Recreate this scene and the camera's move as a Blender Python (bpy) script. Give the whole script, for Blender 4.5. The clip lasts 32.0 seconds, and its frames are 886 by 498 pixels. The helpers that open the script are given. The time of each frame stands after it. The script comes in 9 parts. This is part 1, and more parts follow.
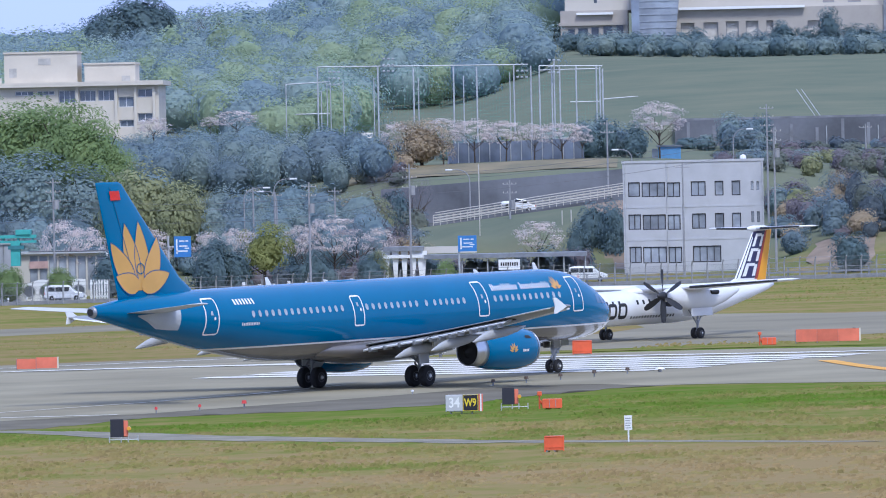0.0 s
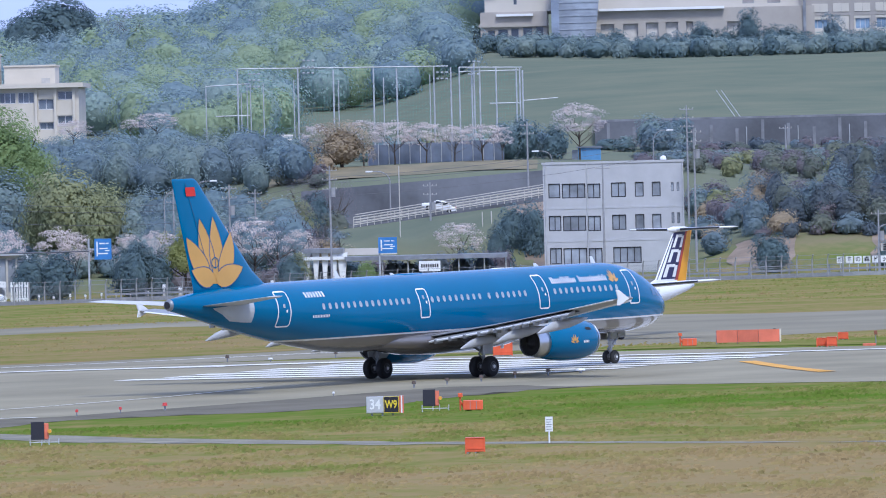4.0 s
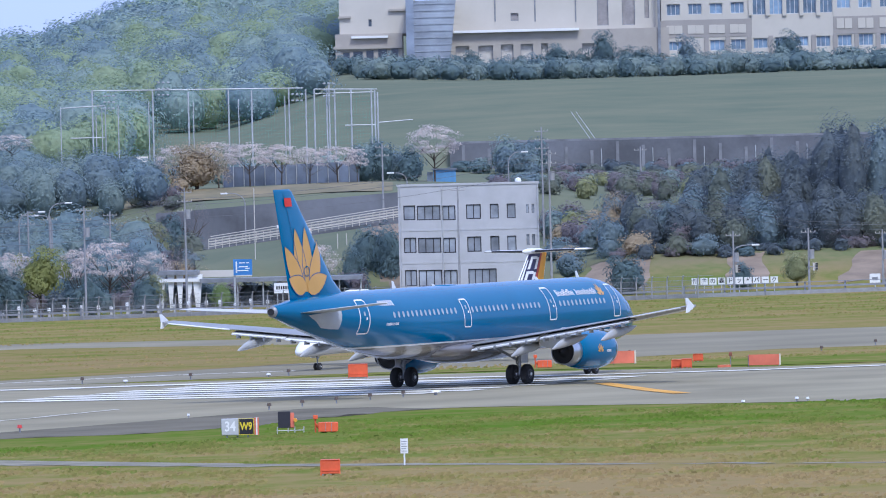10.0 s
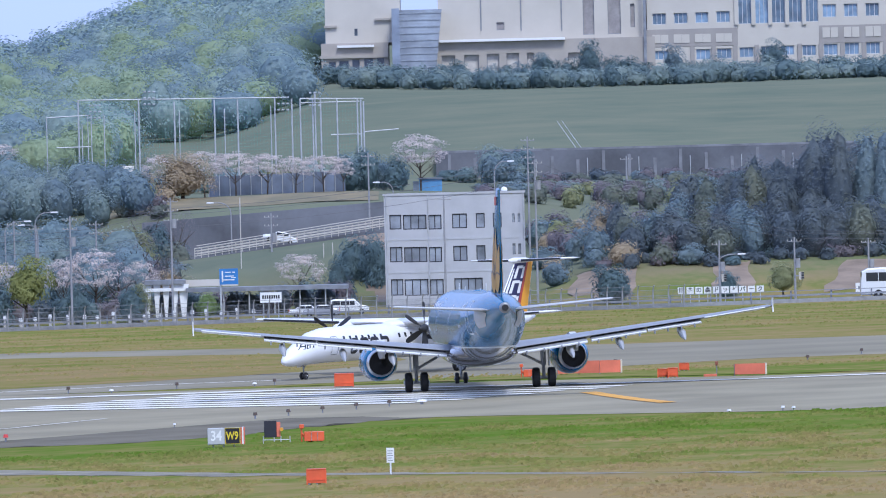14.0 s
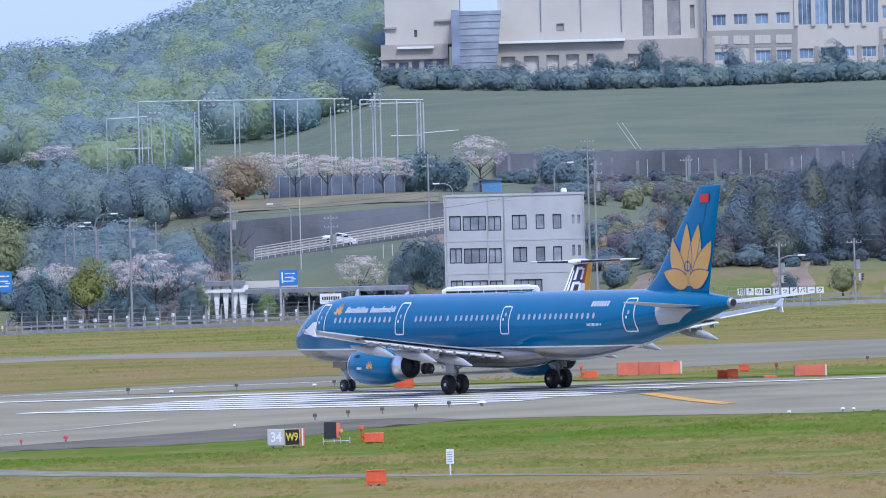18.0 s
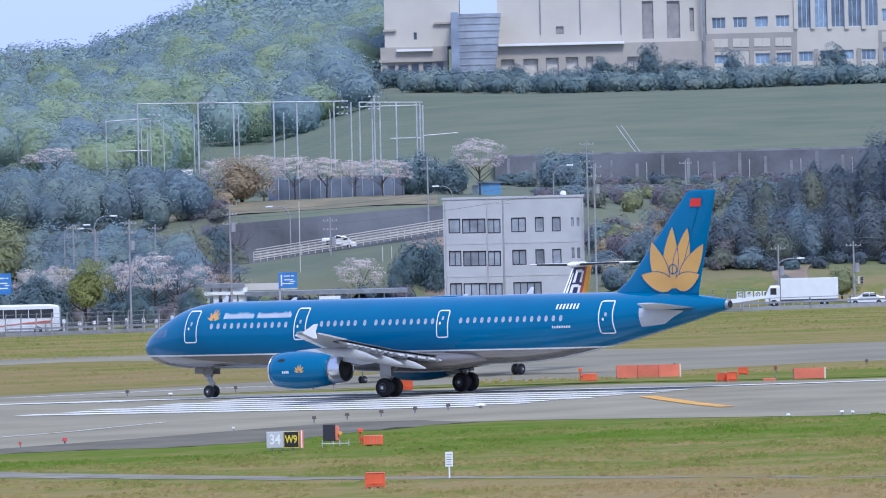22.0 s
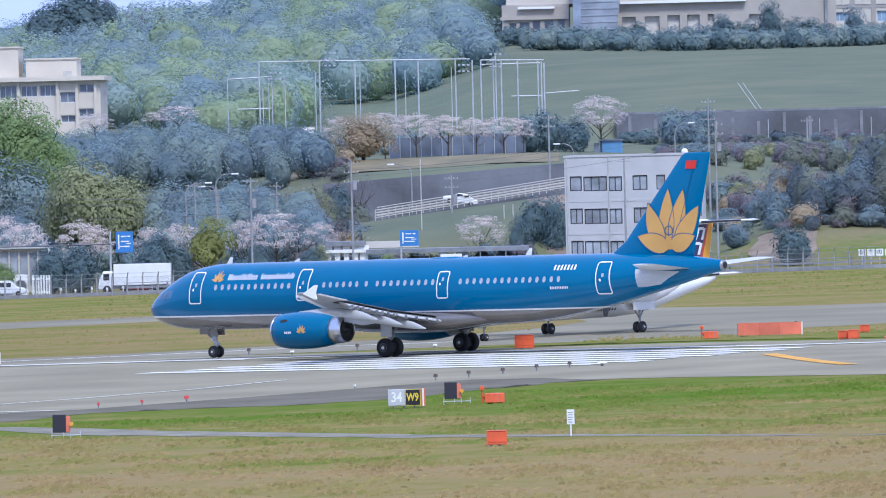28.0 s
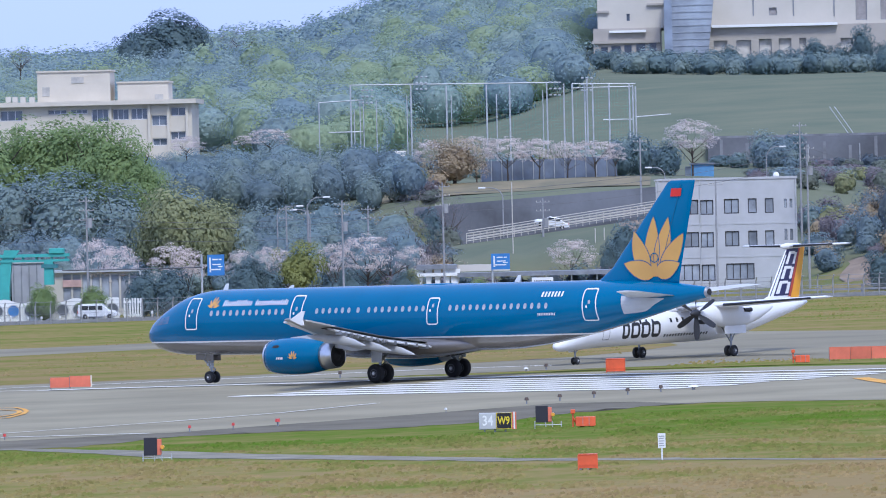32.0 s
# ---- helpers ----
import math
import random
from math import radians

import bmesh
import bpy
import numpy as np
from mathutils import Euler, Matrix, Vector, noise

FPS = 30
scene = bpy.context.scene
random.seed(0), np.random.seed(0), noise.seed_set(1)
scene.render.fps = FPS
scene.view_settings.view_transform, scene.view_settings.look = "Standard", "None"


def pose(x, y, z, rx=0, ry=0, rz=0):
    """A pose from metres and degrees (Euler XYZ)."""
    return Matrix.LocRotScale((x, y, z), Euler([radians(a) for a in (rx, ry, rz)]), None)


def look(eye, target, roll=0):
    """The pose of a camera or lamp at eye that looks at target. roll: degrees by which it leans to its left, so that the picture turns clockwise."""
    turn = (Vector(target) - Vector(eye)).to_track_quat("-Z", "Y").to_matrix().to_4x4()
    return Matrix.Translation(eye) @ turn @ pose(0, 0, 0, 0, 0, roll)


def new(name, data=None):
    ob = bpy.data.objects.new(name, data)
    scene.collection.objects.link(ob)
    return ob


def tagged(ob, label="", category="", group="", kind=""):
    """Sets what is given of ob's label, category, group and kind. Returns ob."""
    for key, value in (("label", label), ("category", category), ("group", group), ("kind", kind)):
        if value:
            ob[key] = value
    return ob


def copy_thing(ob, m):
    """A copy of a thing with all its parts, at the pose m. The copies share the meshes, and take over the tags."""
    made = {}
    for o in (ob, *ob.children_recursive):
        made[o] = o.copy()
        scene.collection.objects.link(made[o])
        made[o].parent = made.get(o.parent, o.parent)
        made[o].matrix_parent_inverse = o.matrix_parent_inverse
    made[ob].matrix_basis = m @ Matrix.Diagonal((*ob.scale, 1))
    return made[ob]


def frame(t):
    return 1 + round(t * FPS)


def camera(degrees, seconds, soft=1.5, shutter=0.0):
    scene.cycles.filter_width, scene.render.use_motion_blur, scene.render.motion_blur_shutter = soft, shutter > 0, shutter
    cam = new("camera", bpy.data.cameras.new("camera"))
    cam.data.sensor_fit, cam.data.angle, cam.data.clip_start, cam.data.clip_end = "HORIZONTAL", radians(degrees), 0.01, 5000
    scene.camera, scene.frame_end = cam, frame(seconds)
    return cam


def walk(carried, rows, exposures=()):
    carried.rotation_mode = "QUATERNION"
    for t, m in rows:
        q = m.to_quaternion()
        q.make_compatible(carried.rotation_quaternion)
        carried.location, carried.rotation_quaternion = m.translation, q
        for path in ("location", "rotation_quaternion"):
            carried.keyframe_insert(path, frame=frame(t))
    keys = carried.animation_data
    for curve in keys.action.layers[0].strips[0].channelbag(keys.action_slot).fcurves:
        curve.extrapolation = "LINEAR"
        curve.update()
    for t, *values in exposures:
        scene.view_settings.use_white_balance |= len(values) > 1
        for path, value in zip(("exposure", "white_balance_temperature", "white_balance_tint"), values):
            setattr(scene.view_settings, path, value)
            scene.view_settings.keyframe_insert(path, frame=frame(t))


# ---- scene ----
EYE = (0.0, 0.0, 11.51)
cam = camera(6.987, 32.0, soft=1.05)
walk(cam, [(t, pose(*EYE, rx, ry, rz)) for t, rx, ry, rz in (
    (0, 89.3787, 1.2573, 1.946), (0.5, 89.3416, 1.1914, 1.9454), (1, 89.3501, 1.2037, 1.9879), (1.5, 89.3624, 1.2147, 1.9874),
    (2, 89.3637, 1.245, 1.8912), (2.5, 89.3735, 1.2329, 1.7744), (3, 89.3768, 1.3156, 1.6325), (3.5, 89.3623, 1.3812, 1.4615),
    (5.5, 89.5146, 1.2122, 1.0344), (6, 89.539, 1.1364, 1.0024), (6.5, 89.5174, 1.2746, 0.8468), (7, 89.4634, 1.2533, 0.5943),
    (7.5, 89.44, 1.3544, 0.4686), (8, 89.4901, 1.3704, 0.3508), (8.5, 89.5552, 1.3502, 0.2758), (9, 89.5951, 1.3357, 0.2224),
    (9.5, 89.5889, 1.3266, 0.186), (10, 89.5226, 1.3987, 0.1714), (10.5, 89.4694, 1.4087, 0.1101), (11, 89.4532, 1.3702, 0.0695),
    (11.5, 89.4548, 1.386, 0.0482), (12, 89.4656, 1.3275, -0.0104), (12.5, 89.486, 1.2906, -0.0581), (13, 89.5273, 1.3611, -0.0112),
    (13.5, 89.5687, 1.4777, 0.0416), (14, 89.5931, 1.4268, 0.061), (14.5, 89.6208, 1.4473, 0.082), (16.5, 89.616, 1.3177, 0.2009),
    (17, 89.6054, 1.346, 0.3376), (17.5, 89.6111, 1.4317, 0.4572), (18, 89.6147, 1.4334, 0.5328), (18.5, 89.613, 1.4553, 0.574),
    (19, 89.5968, 1.4903, 0.6195), (19.5, 89.5886, 1.6038, 0.6688), (20, 89.6354, 1.568, 0.6938), (20.5, 89.6842, 1.5502, 0.6167),
    (21, 89.6974, 1.4303, 0.3927), (21.5, 89.6772, 1.4931, 0.3934), (22, 89.6353, 1.3646, 0.5275), (22.5, 89.5791, 1.4564, 0.6351),
    (23, 89.5532, 1.6324, 0.677), (23.5, 89.5249, 1.6217, 0.7519), (24, 89.4877, 1.4622, 0.8748), (24.5, 89.4547, 1.5293, 1.0029),
    (25, 89.4407, 1.4232, 1.0839), (25.5, 89.4697, 1.4888, 1.1895), (27.5, 89.414, 1.6038, 1.3823), (28, 89.3249, 1.4038, 1.486),
    (28.5, 89.2707, 1.4861, 1.5237), (29, 89.2717, 1.3415, 1.5366), (29.5, 89.2899, 1.3927, 1.611), (30, 89.3462, 1.4634, 1.8394),
    (30.5, 89.382, 1.4101, 1.9961), (31, 89.4829, 1.3576, 2.09), (31.5, 89.534, 1.3513, 2.1455), (32, 89.5272, 1.3405, 2.2075),
)], [(t, ev - 0.05, 5710, 8) for t, ev in ((0, 0.5), (25.5, 0.5), (27.5, 0.6), (28, 0.65), (29, 0.74), (30, 0.6), (31, 0.5), (32, 0.5))])

# ---- light ----
world = bpy.data.worlds.new("overcast_sky")
scene.world = world
world.use_nodes = True
wn = world.node_tree.nodes
wl = world.node_tree.links
wbg = wn["Background"]
sky = wn.new("ShaderNodeTexSky")
sky.sky_type = "NISHITA"
sky.sun_disc = False
sky.sun_elevation = radians(51)
sky.sun_rotation = radians(162.5)
sky.air_density = 1.4
sky.dust_density = 3.0
veil = wn.new("ShaderNodeMix")          # a thin, even cloud sheet over the blue
veil.data_type = "RGBA"
veil.inputs[0].default_value = 0.8
wl.new(sky.outputs[0], veil.inputs[6])
veil.inputs[7].default_value = (5.5, 6.6, 11.2, 1)
wl.new(veil.outputs[2], wbg.inputs[0])
wbg.inputs[1].default_value = 0.092
sun = new("sun", bpy.data.lights.new("sun", "SUN"))
sun.data.energy = 1.8
sun.data.angle = radians(14)
sun.data.color = (1.0, 0.94, 0.84)
sun.matrix_world = look((0, 0, 60), (-0.30 * 40, 0.954 * 40, 60 - 50))

# ---- materials ----
MATS = {}


def mat(name, col, rough=0.6, metal=0.0, var=0.18, scale=1.0, fine=9.0, bump=0.0, col2=None, coat=0.0, rand=0.0, spec=0.5, detail=4.0):
    """A surface with variation at two scales; scale is in cycles a metre."""
    if name in MATS:
        return MATS[name]
    m = bpy.data.materials.new(name)
    m.use_nodes = True
    n, l = m.node_tree.nodes, m.node_tree.links
    b = n["Principled BSDF"]
    b.inputs["Roughness"].default_value = rough
    b.inputs["Metallic"].default_value = metal
    b.inputs["Coat Weight"].default_value = coat
    b.inputs["Specular IOR Level"].default_value = spec
    tc = n.new("ShaderNodeTexCoord")
    n1, n2 = n.new("ShaderNodeTexNoise"), n.new("ShaderNodeTexNoise")
    n1.inputs["Scale"].default_value, n2.inputs["Scale"].default_value = scale, scale * fine
    n1.inputs["Detail"].default_value, n2.inputs["Detail"].default_value = detail, 3.0
    for q in (n1, n2):
        l.new(tc.outputs["Object"], q.inputs["Vector"])
    mix = n.new("ShaderNodeMix")
    mix.data_type = "RGBA"
    c2 = col2 or tuple(min(1.0, c * (1 + var)) for c in col)
    c1 = col if col2 else tuple(c * (1 - var) for c in col)
    mix.inputs[6].default_value, mix.inputs[7].default_value = (*c1, 1), (*c2, 1)
    add = n.new("ShaderNodeMath")
    add.operation = "MULTIPLY_ADD"
    add.inputs[1].default_value = 0.35
    l.new(n2.outputs[0], add.inputs[0])
    mr = n.new("ShaderNodeMapRange")
    mr.inputs[1].default_value, mr.inputs[2].default_value = 0.3, 0.7
    mr.inputs[3].default_value, mr.inputs[4].default_value = -0.17, 0.83
    l.new(n1.outputs[0], mr.inputs[0])
    l.new(mr.outputs[0], add.inputs[2])
    l.new(add.outputs[0], mix.inputs[0])
    out = mix.outputs[2]
    if rand:
        oi = n.new("ShaderNodeObjectInfo")
        hs = n.new("ShaderNodeHueSaturation")
        rr = n.new("ShaderNodeMapRange")
        rr.inputs[3].default_value, rr.inputs[4].default_value = 1 - rand, 1 + rand
        l.new(oi.outputs["Random"], rr.inputs[0])
        l.new(rr.outputs[0], hs.inputs["Value"])
        l.new(out, hs.inputs["Color"])
        out = hs.outputs[0]
    l.new(out, b.inputs["Base Color"])
    if bump:
        bp = n.new("ShaderNodeBump")
        bp.inputs["Strength"].default_value = bump
        bp.inputs["Distance"].default_value = 0.1
        l.new(n2.outputs[0], bp.inputs["Height"])
        l.new(bp.outputs[0], b.inputs["Normal"])
    MATS[name] = m
    return m


def glass(name, tint=(0.05, 0.07, 0.09), rough=0.08):
    if name in MATS:
        return MATS[name]
    m = mat(name, tint, rough=rough, var=0.3, scale=0.7, spec=0.8)
    return m


BLUE = mat("sky_blue_paint", (0.0, 0.125, 0.265), rough=0.2, var=0.06, scale=0.35, fine=14, coat=0.28, spec=0.2)
BELLY = mat("grey_belly_paint", (0.15, 0.138, 0.135), rough=0.12, var=0.14, scale=0.5, coat=0.8, spec=0.6)
WHITE = mat("white_paint", (0.80, 0.80, 0.80), rough=0.35, var=0.05, scale=0.6)
GOLD = mat("gold_paint", (0.60, 0.33, 0.09), rough=0.4, var=0.08, scale=0.5)
RED = mat("red_paint", (0.62, 0.03, 0.02), rough=0.4, var=0.08)
WINGGREY = mat("wing_grey_paint", (0.58, 0.585, 0.59), rough=0.42, var=0.1, scale=0.8)
SILVER = mat("bare_metal", (0.62, 0.62, 0.63), rough=0.28, metal=1.0, var=0.12)
STEEL = mat("grey_steel", (0.30, 0.31, 0.33), rough=0.45, metal=0.6, var=0.2)
DARK = mat("dark_cavity", (0.018, 0.018, 0.02), rough=0.7, var=0.3)
TYRE = mat("black_rubber", (0.014, 0.014, 0.016), rough=0.75, var=0.3, scale=4)
PANEGREY = mat("cabin_window_acrylic", (0.34, 0.40, 0.46), rough=0.2, var=0.15, scale=2)
CONCRETE = mat("runway_concrete", (0.292, 0.260, 0.180), rough=0.95, var=0.16, scale=0.11, fine=24, spec=0.05)
ASPHALT = mat("dark_asphalt", (0.169, 0.151, 0.112), rough=0.95, var=0.22, scale=0.2, fine=20, spec=0.05)
TAXIWAY = mat("taxiway_asphalt", (0.256, 0.230, 0.165), rough=0.95, var=0.17, scale=0.06, fine=30, spec=0.05)
LINE = mat("white_road_paint", (0.741, 0.713, 0.638), rough=0.8, var=0.10, scale=0.5, fine=11, spec=0.1)
YELLOW = mat("yellow_road_paint", (0.68, 0.36, 0.09), rough=0.8, var=0.14, scale=0.5, spec=0.1)
ORANGE = mat("orange_paint", (0.70, 0.115, 0.04), rough=0.5, var=0.14, scale=1.4, rand=0.12)
ORANGEF = mat("faded_orange_panel", (0.66, 0.17, 0.10), rough=0.6, var=0.16, scale=0.9, rand=0.1)


# ---- mesh tools ----
def part(name, bm, material, parent=None, label="", smooth=False):
    me = bpy.data.meshes.new(name)
    bm.to_mesh(me)
    bm.free()
    for m in (material if isinstance(material, (list, tuple)) else (material,)):
        me.materials.append(m)
    if smooth:
        for p in me.polygons:
            p.use_smooth = True
    ob = new(name, me)
    if parent:
        ob.parent = parent
    if label:
        ob["label"] = label
    return ob


def share(name, me, parent, m):
    """One more object on a mesh that exists."""
    ob = new(name, me)
    ob.parent = parent
    ob.matrix_basis = m
    return ob


def thing(name, label, category, m=None, group="", kind=""):
    ob = tagged(new(name), label, category, group, kind)
    if m is not None:
        ob.matrix_basis = m
    return ob


def box(bm, x0, x1, y0, y1, z0, z1, m=None, bevel=0.0):
    """A box; returns its vertices."""
    r = bmesh.ops.create_cube(bm, size=1.0)
    vs = r["verts"]
    t = Matrix.Translation(((x0 + x1) / 2, (y0 + y1) / 2, (z0 + z1) / 2)) @ Matrix.Diagonal((x1 - x0, y1 - y0, z1 - z0, 1))
    bmesh.ops.transform(bm, matrix=(m @ t) if m is not None else t, verts=vs)
    if bevel:
        es = list({e for v in vs for e in v.link_edges})
        bmesh.ops.bevel(bm, geom=es, offset=bevel, segments=1, affect="EDGES")
    return vs


def bx(*a, **k):
    bm = bmesh.new()
    box(bm, *a, **k)
    return bm


def rod(bm, a, b, r0, r1=None, n=8, cap=True):
    a, b = Vector(a), Vector(b)
    r1 = r0 if r1 is None else r1
    d = b - a
    q = d.to_track_quat("Z", "Y").to_matrix()
    ra, rb = [], []
    for i in range(n):
        c = Vector((math.cos(2 * math.pi * i / n), math.sin(2 * math.pi * i / n), 0))
        ra.append(bm.verts.new(a + q @ (c * r0)))
        rb.append(bm.verts.new(b + q @ (c * r1)))
    for i in range(n):
        j = (i + 1) % n
        bm.faces.new((ra[i], ra[j], rb[j], rb[i]))
    if cap:
        bm.faces.new(ra[::-1])
        bm.faces.new(rb)


def rods(*segs, n=8):
    bm = bmesh.new()
    for s in segs:
        rod(bm, *s, n=n)
    return bm


def loft(rings, caps=True, closed=True):
    """Skin over rings of points, each ring with the same count."""
    bm = bmesh.new()
    vr = [[bm.verts.new(p) for p in r] for r in rings]
    n = len(vr[0])
    for a, b in zip(vr, vr[1:]):
        for i in range(n if closed else n - 1):
            j = (i + 1) % n
            bm.faces.new((a[i], a[j], b[j], b[i]))
    if caps:
        bm.faces.new(vr[0][::-1])
        bm.faces.new(vr[-1])
    bmesh.ops.recalc_face_normals(bm, faces=bm.faces)
    return bm


def ring(x, zc, hw, hh, n=32, y=0.0):
    return [(x, y + hw * math.cos(2 * math.pi * i / n), zc + hh * math.sin(2 * math.pi * i / n)) for i in range(n)]


def turned(profile, n=24):
    """A body of revolution about X through the origin, from (x, r) pairs."""
    return loft([ring(x, 0, r, r, n) for x, r in profile])


def smooth_table(table, x):
    """Cubic-smoothed lookup of the columns after the first."""
    for a, b in zip(table, table[1:]):
        if min(a[0], b[0]) <= x <= max(a[0], b[0]):
            u = (x - a[0]) / (b[0] - a[0])
            return [p + (q - p) * u for p, q in zip(a[1:], b[1:])]
    return list(table[0][1:] if abs(x - table[0][0]) < abs(x - table[-1][0]) else table[-1][1:])


def ease(a, b, t):
    u = min(1.0, max(0.0, (t - a) / (b - a)))
    return u * u * (3 - 2 * u)


# ---- the lie of the land ----
# Airfield level with a fall of 1.5 in 100 across the runway, then hills; bearings are in thousandths of the distance.
HILL_U = (-130, -95, -60, -35, -15, 10, 21, 60, 110)
HILL = (
    (850, (-1.9,) * 9),
    (860, (-1.7, -1.7, -1.7, -1.6, -1.5, -1.5, -1.5, -1.6, -1.6)),
    (885, (-1.2, -1.2, -1.2, -1.0, -0.8, -0.6, 2.6, 2.6, 2.4)),
    (920, (2.0, 2.0, 2.0, 1.5, 3.5, 3.5, 4.0, 4.0, 4.0)),
    (946, (4.0, 4.0, 4.0, 3.0, 5.0, 5.5, 5.5, 5.0, 5.0)),
    (951, (7.0, 7.0, 8.5, 10.6, 11.3, 10.5, 9.0, 8.0, 8.0)),
    (964, (8.2, 8.2, 9.8, 12.2, 12.6, 11.6, 9.8, 9.2, 9.2)),
    (1010, (11, 11, 12, 12.8, 13.0, 12.6, 12.4, 12.0, 12.0)),
    (1046, (14, 14, 14, 14.0, 15.2, 14.0, 14.0, 14.0, 14.0)),
    (1052, (14.4, 14.4, 14.4, 14.4, 17.2, 18.0, 18.0, 18.3, 18.3)),
    (1150, (19, 19, 19, 19.0, 26.5, 27.5, 27.7, 28.0, 28.0)),
    (1250, (22, 22, 25, 27.0, 31.0, 30.0, 30.0, 30.5, 30.5)),
    (1500, (27, 28, 34, 42.0, 46.0, 36.0, 36.0, 36.0, 36.0)),
    (1800, (36, 38, 43, 55.0, 58.0, 52.0, 50.0, 48.0, 45.0)),
    (2400, (26, 26, 28, 30.0, 30.0, 30.0, 30.0, 30.0, 30.0)),
    (4900, (15,) * 9),
)


def gz(x, y):
    """Height of the ground at a place."""
    if y <= 850:
        return 0.0154 * max(-150, min(150, x)) * (1 - 0.25 * ease(455, 850, y)) - 1.85 * ease(448, 548, y) - 0.1 * ease(548, 850, y)
    u = max(-130, min(110, x / y * 1000))
    for (ya, ra), (yb, rb) in zip(HILL, HILL[1:]):
        if ya <= y <= yb:
            k = (y - ya) / (yb - ya)
            for i in range(8):
                if HILL_U[i] <= u <= HILL_U[i + 1]:
                    w = ease(HILL_U[i], HILL_U[i + 1], u)
                    a = ra[i] + (ra[i + 1] - ra[i]) * w
                    b = rb[i] + (rb[i + 1] - rb[i]) * w
                    return a + (b - a) * k + 0.01155 * max(-150, min(150, x)) * (1 - ease(850, 960, y))
    return 15.0


def normal_at(x, y):
    return Vector((gz(x - 1, y) - gz(x + 1, y), gz(x, y - 1) - gz(x, y + 1), 2.0)).normalized()


def grass_material():
    """Mown airfield grass: dry and green growth in drifts, and dark hill scrub further off."""
    m = mat("grass", (0.16, 0.15, 0.06), rough=0.95, scale=1.0)
    n, l = m.node_tree.nodes, m.node_tree.links
    b = n["Principled BSDF"]
    tc = n.new("ShaderNodeTexCoord")
    mp = n.new("ShaderNodeMapping")
    mp.inputs["Scale"].default_value = (0.055, 0.11, 0.05)
    l.new(tc.outputs["Object"], mp.inputs["Vector"])
    drift = n.new("ShaderNodeTexNoise")
    drift.inputs["Scale"].default_value, drift.inputs["Detail"].default_value = 1.0, 7.0
    drift.inputs["Roughness"].default_value = 0.62
    l.new(mp.outputs[0], drift.inputs["Vector"])
    sep = n.new("ShaderNodeSeparateXYZ")
    l.new(tc.outputs["Object"], sep.inputs[0])
    # how green each strip of the field grows, by its distance over the field
    wet = n.new("ShaderNodeValToRGB")
    far = n.new("ShaderNodeMapRange")
    far.inputs[1].default_value, far.inputs[2].default_value = 240.0, 860.0
    l.new(sep.outputs[1], far.inputs[0])
    l.new(far.outputs[0], wet.inputs[0])
    els = wet.color_ramp.elements
    els[0].position, els[0].color = 0.0, (0.2, 0.2, 0.2, 1)
    els[1].position, els[1].color = 1.0, (0.44, 0.44, 0.44, 1)
    for p, v in ((0.05, 0.14), (0.08, 0.24), (0.105, 0.38), (0.125, 0.46), (0.15, 0.58), (0.17, 0.74), (0.22, 0.76), (0.30, 0.62), (0.36, 0.62), (0.40, 0.26), (0.62, 0.28), (0.70, 0.40), (0.80, 0.42), (0.86, 0.44), (0.9, 0.45)):
        e = els.new(p)
        e.color = (v, v, v, 1)
    k = n.new("ShaderNodeMath")
    k.operation = "MULTIPLY_ADD"
    k.inputs[1].default_value = 1.8
    l.new(drift.outputs[0], k.inputs[0])
    off = n.new("ShaderNodeMath")
    off.operation = "SUBTRACT"
    off.inputs[1].default_value = 0.9
    l.new(wet.outputs[0], off.inputs[0])
    l.new(off.outputs[0], k.inputs[2])
    tuft = n.new("ShaderNodeTexNoise")
    tuft.inputs["Scale"].default_value, tuft.inputs["Detail"].default_value = 1.0, 5.0
    mt = n.new("ShaderNodeMapping")
    mt.inputs["Scale"].default_value = (0.8, 0.42, 1.0)
    l.new(tc.outputs["Object"], mt.inputs["Vector"])
    l.new(mt.outputs[0], tuft.inputs["Vector"])
    k2 = n.new("ShaderNodeMath")
    k2.operation = "MULTIPLY_ADD"
    k2.inputs[1].default_value = 0.75
    l.new(tuft.outputs[0], k2.inputs[0])
    k3 = n.new("ShaderNodeMath")
    k3.operation = "SUBTRACT"
    k3.inputs[1].default_value = 0.375
    l.new(k.outputs[0], k3.inputs[0])
    l.new(k3.outputs[0], k2.inputs[2])
    ramp = n.new("ShaderNodeValToRGB")
    l.new(k2.outputs[0], ramp.inputs[0])
    e = ramp.color_ramp.elements
    e[0].position, e[0].color = 0.08, (0.28, 0.207, 0.10, 1)
    e[1].position, e[1].color = 0.95, (0.10, 0.163, 0.022, 1)
    q = e.new(0.35)
    q.color = (0.24, 0.20, 0.076, 1)
    q = e.new(0.6)
    q.color = (0.165, 0.178, 0.047, 1)
    # rough hill turf beyond the road
    turf = n.new("ShaderNodeValToRGB")
    l.new(drift.outputs[0], turf.inputs[0])
    turf.color_ramp.elements[0].position, turf.color_ramp.elements[0].color = 0.3, (0.132, 0.158, 0.117, 1)
    turf.color_ramp.elements[1].position, turf.color_ramp.elements[1].color = 0.7, (0.183, 0.193, 0.137, 1)
    hillward = n.new("ShaderNodeMapRange")
    hillward.inputs[1].default_value, hillward.inputs[2].default_value = 862.0, 905.0
    l.new(sep.outputs[1], hillward.inputs[0])
    mx = n.new("ShaderNodeMix")
    mx.data_type = "RGBA"
    l.new(hillward.outputs[0], mx.inputs[0])
    l.new(ramp.outputs[0], mx.inputs[6])
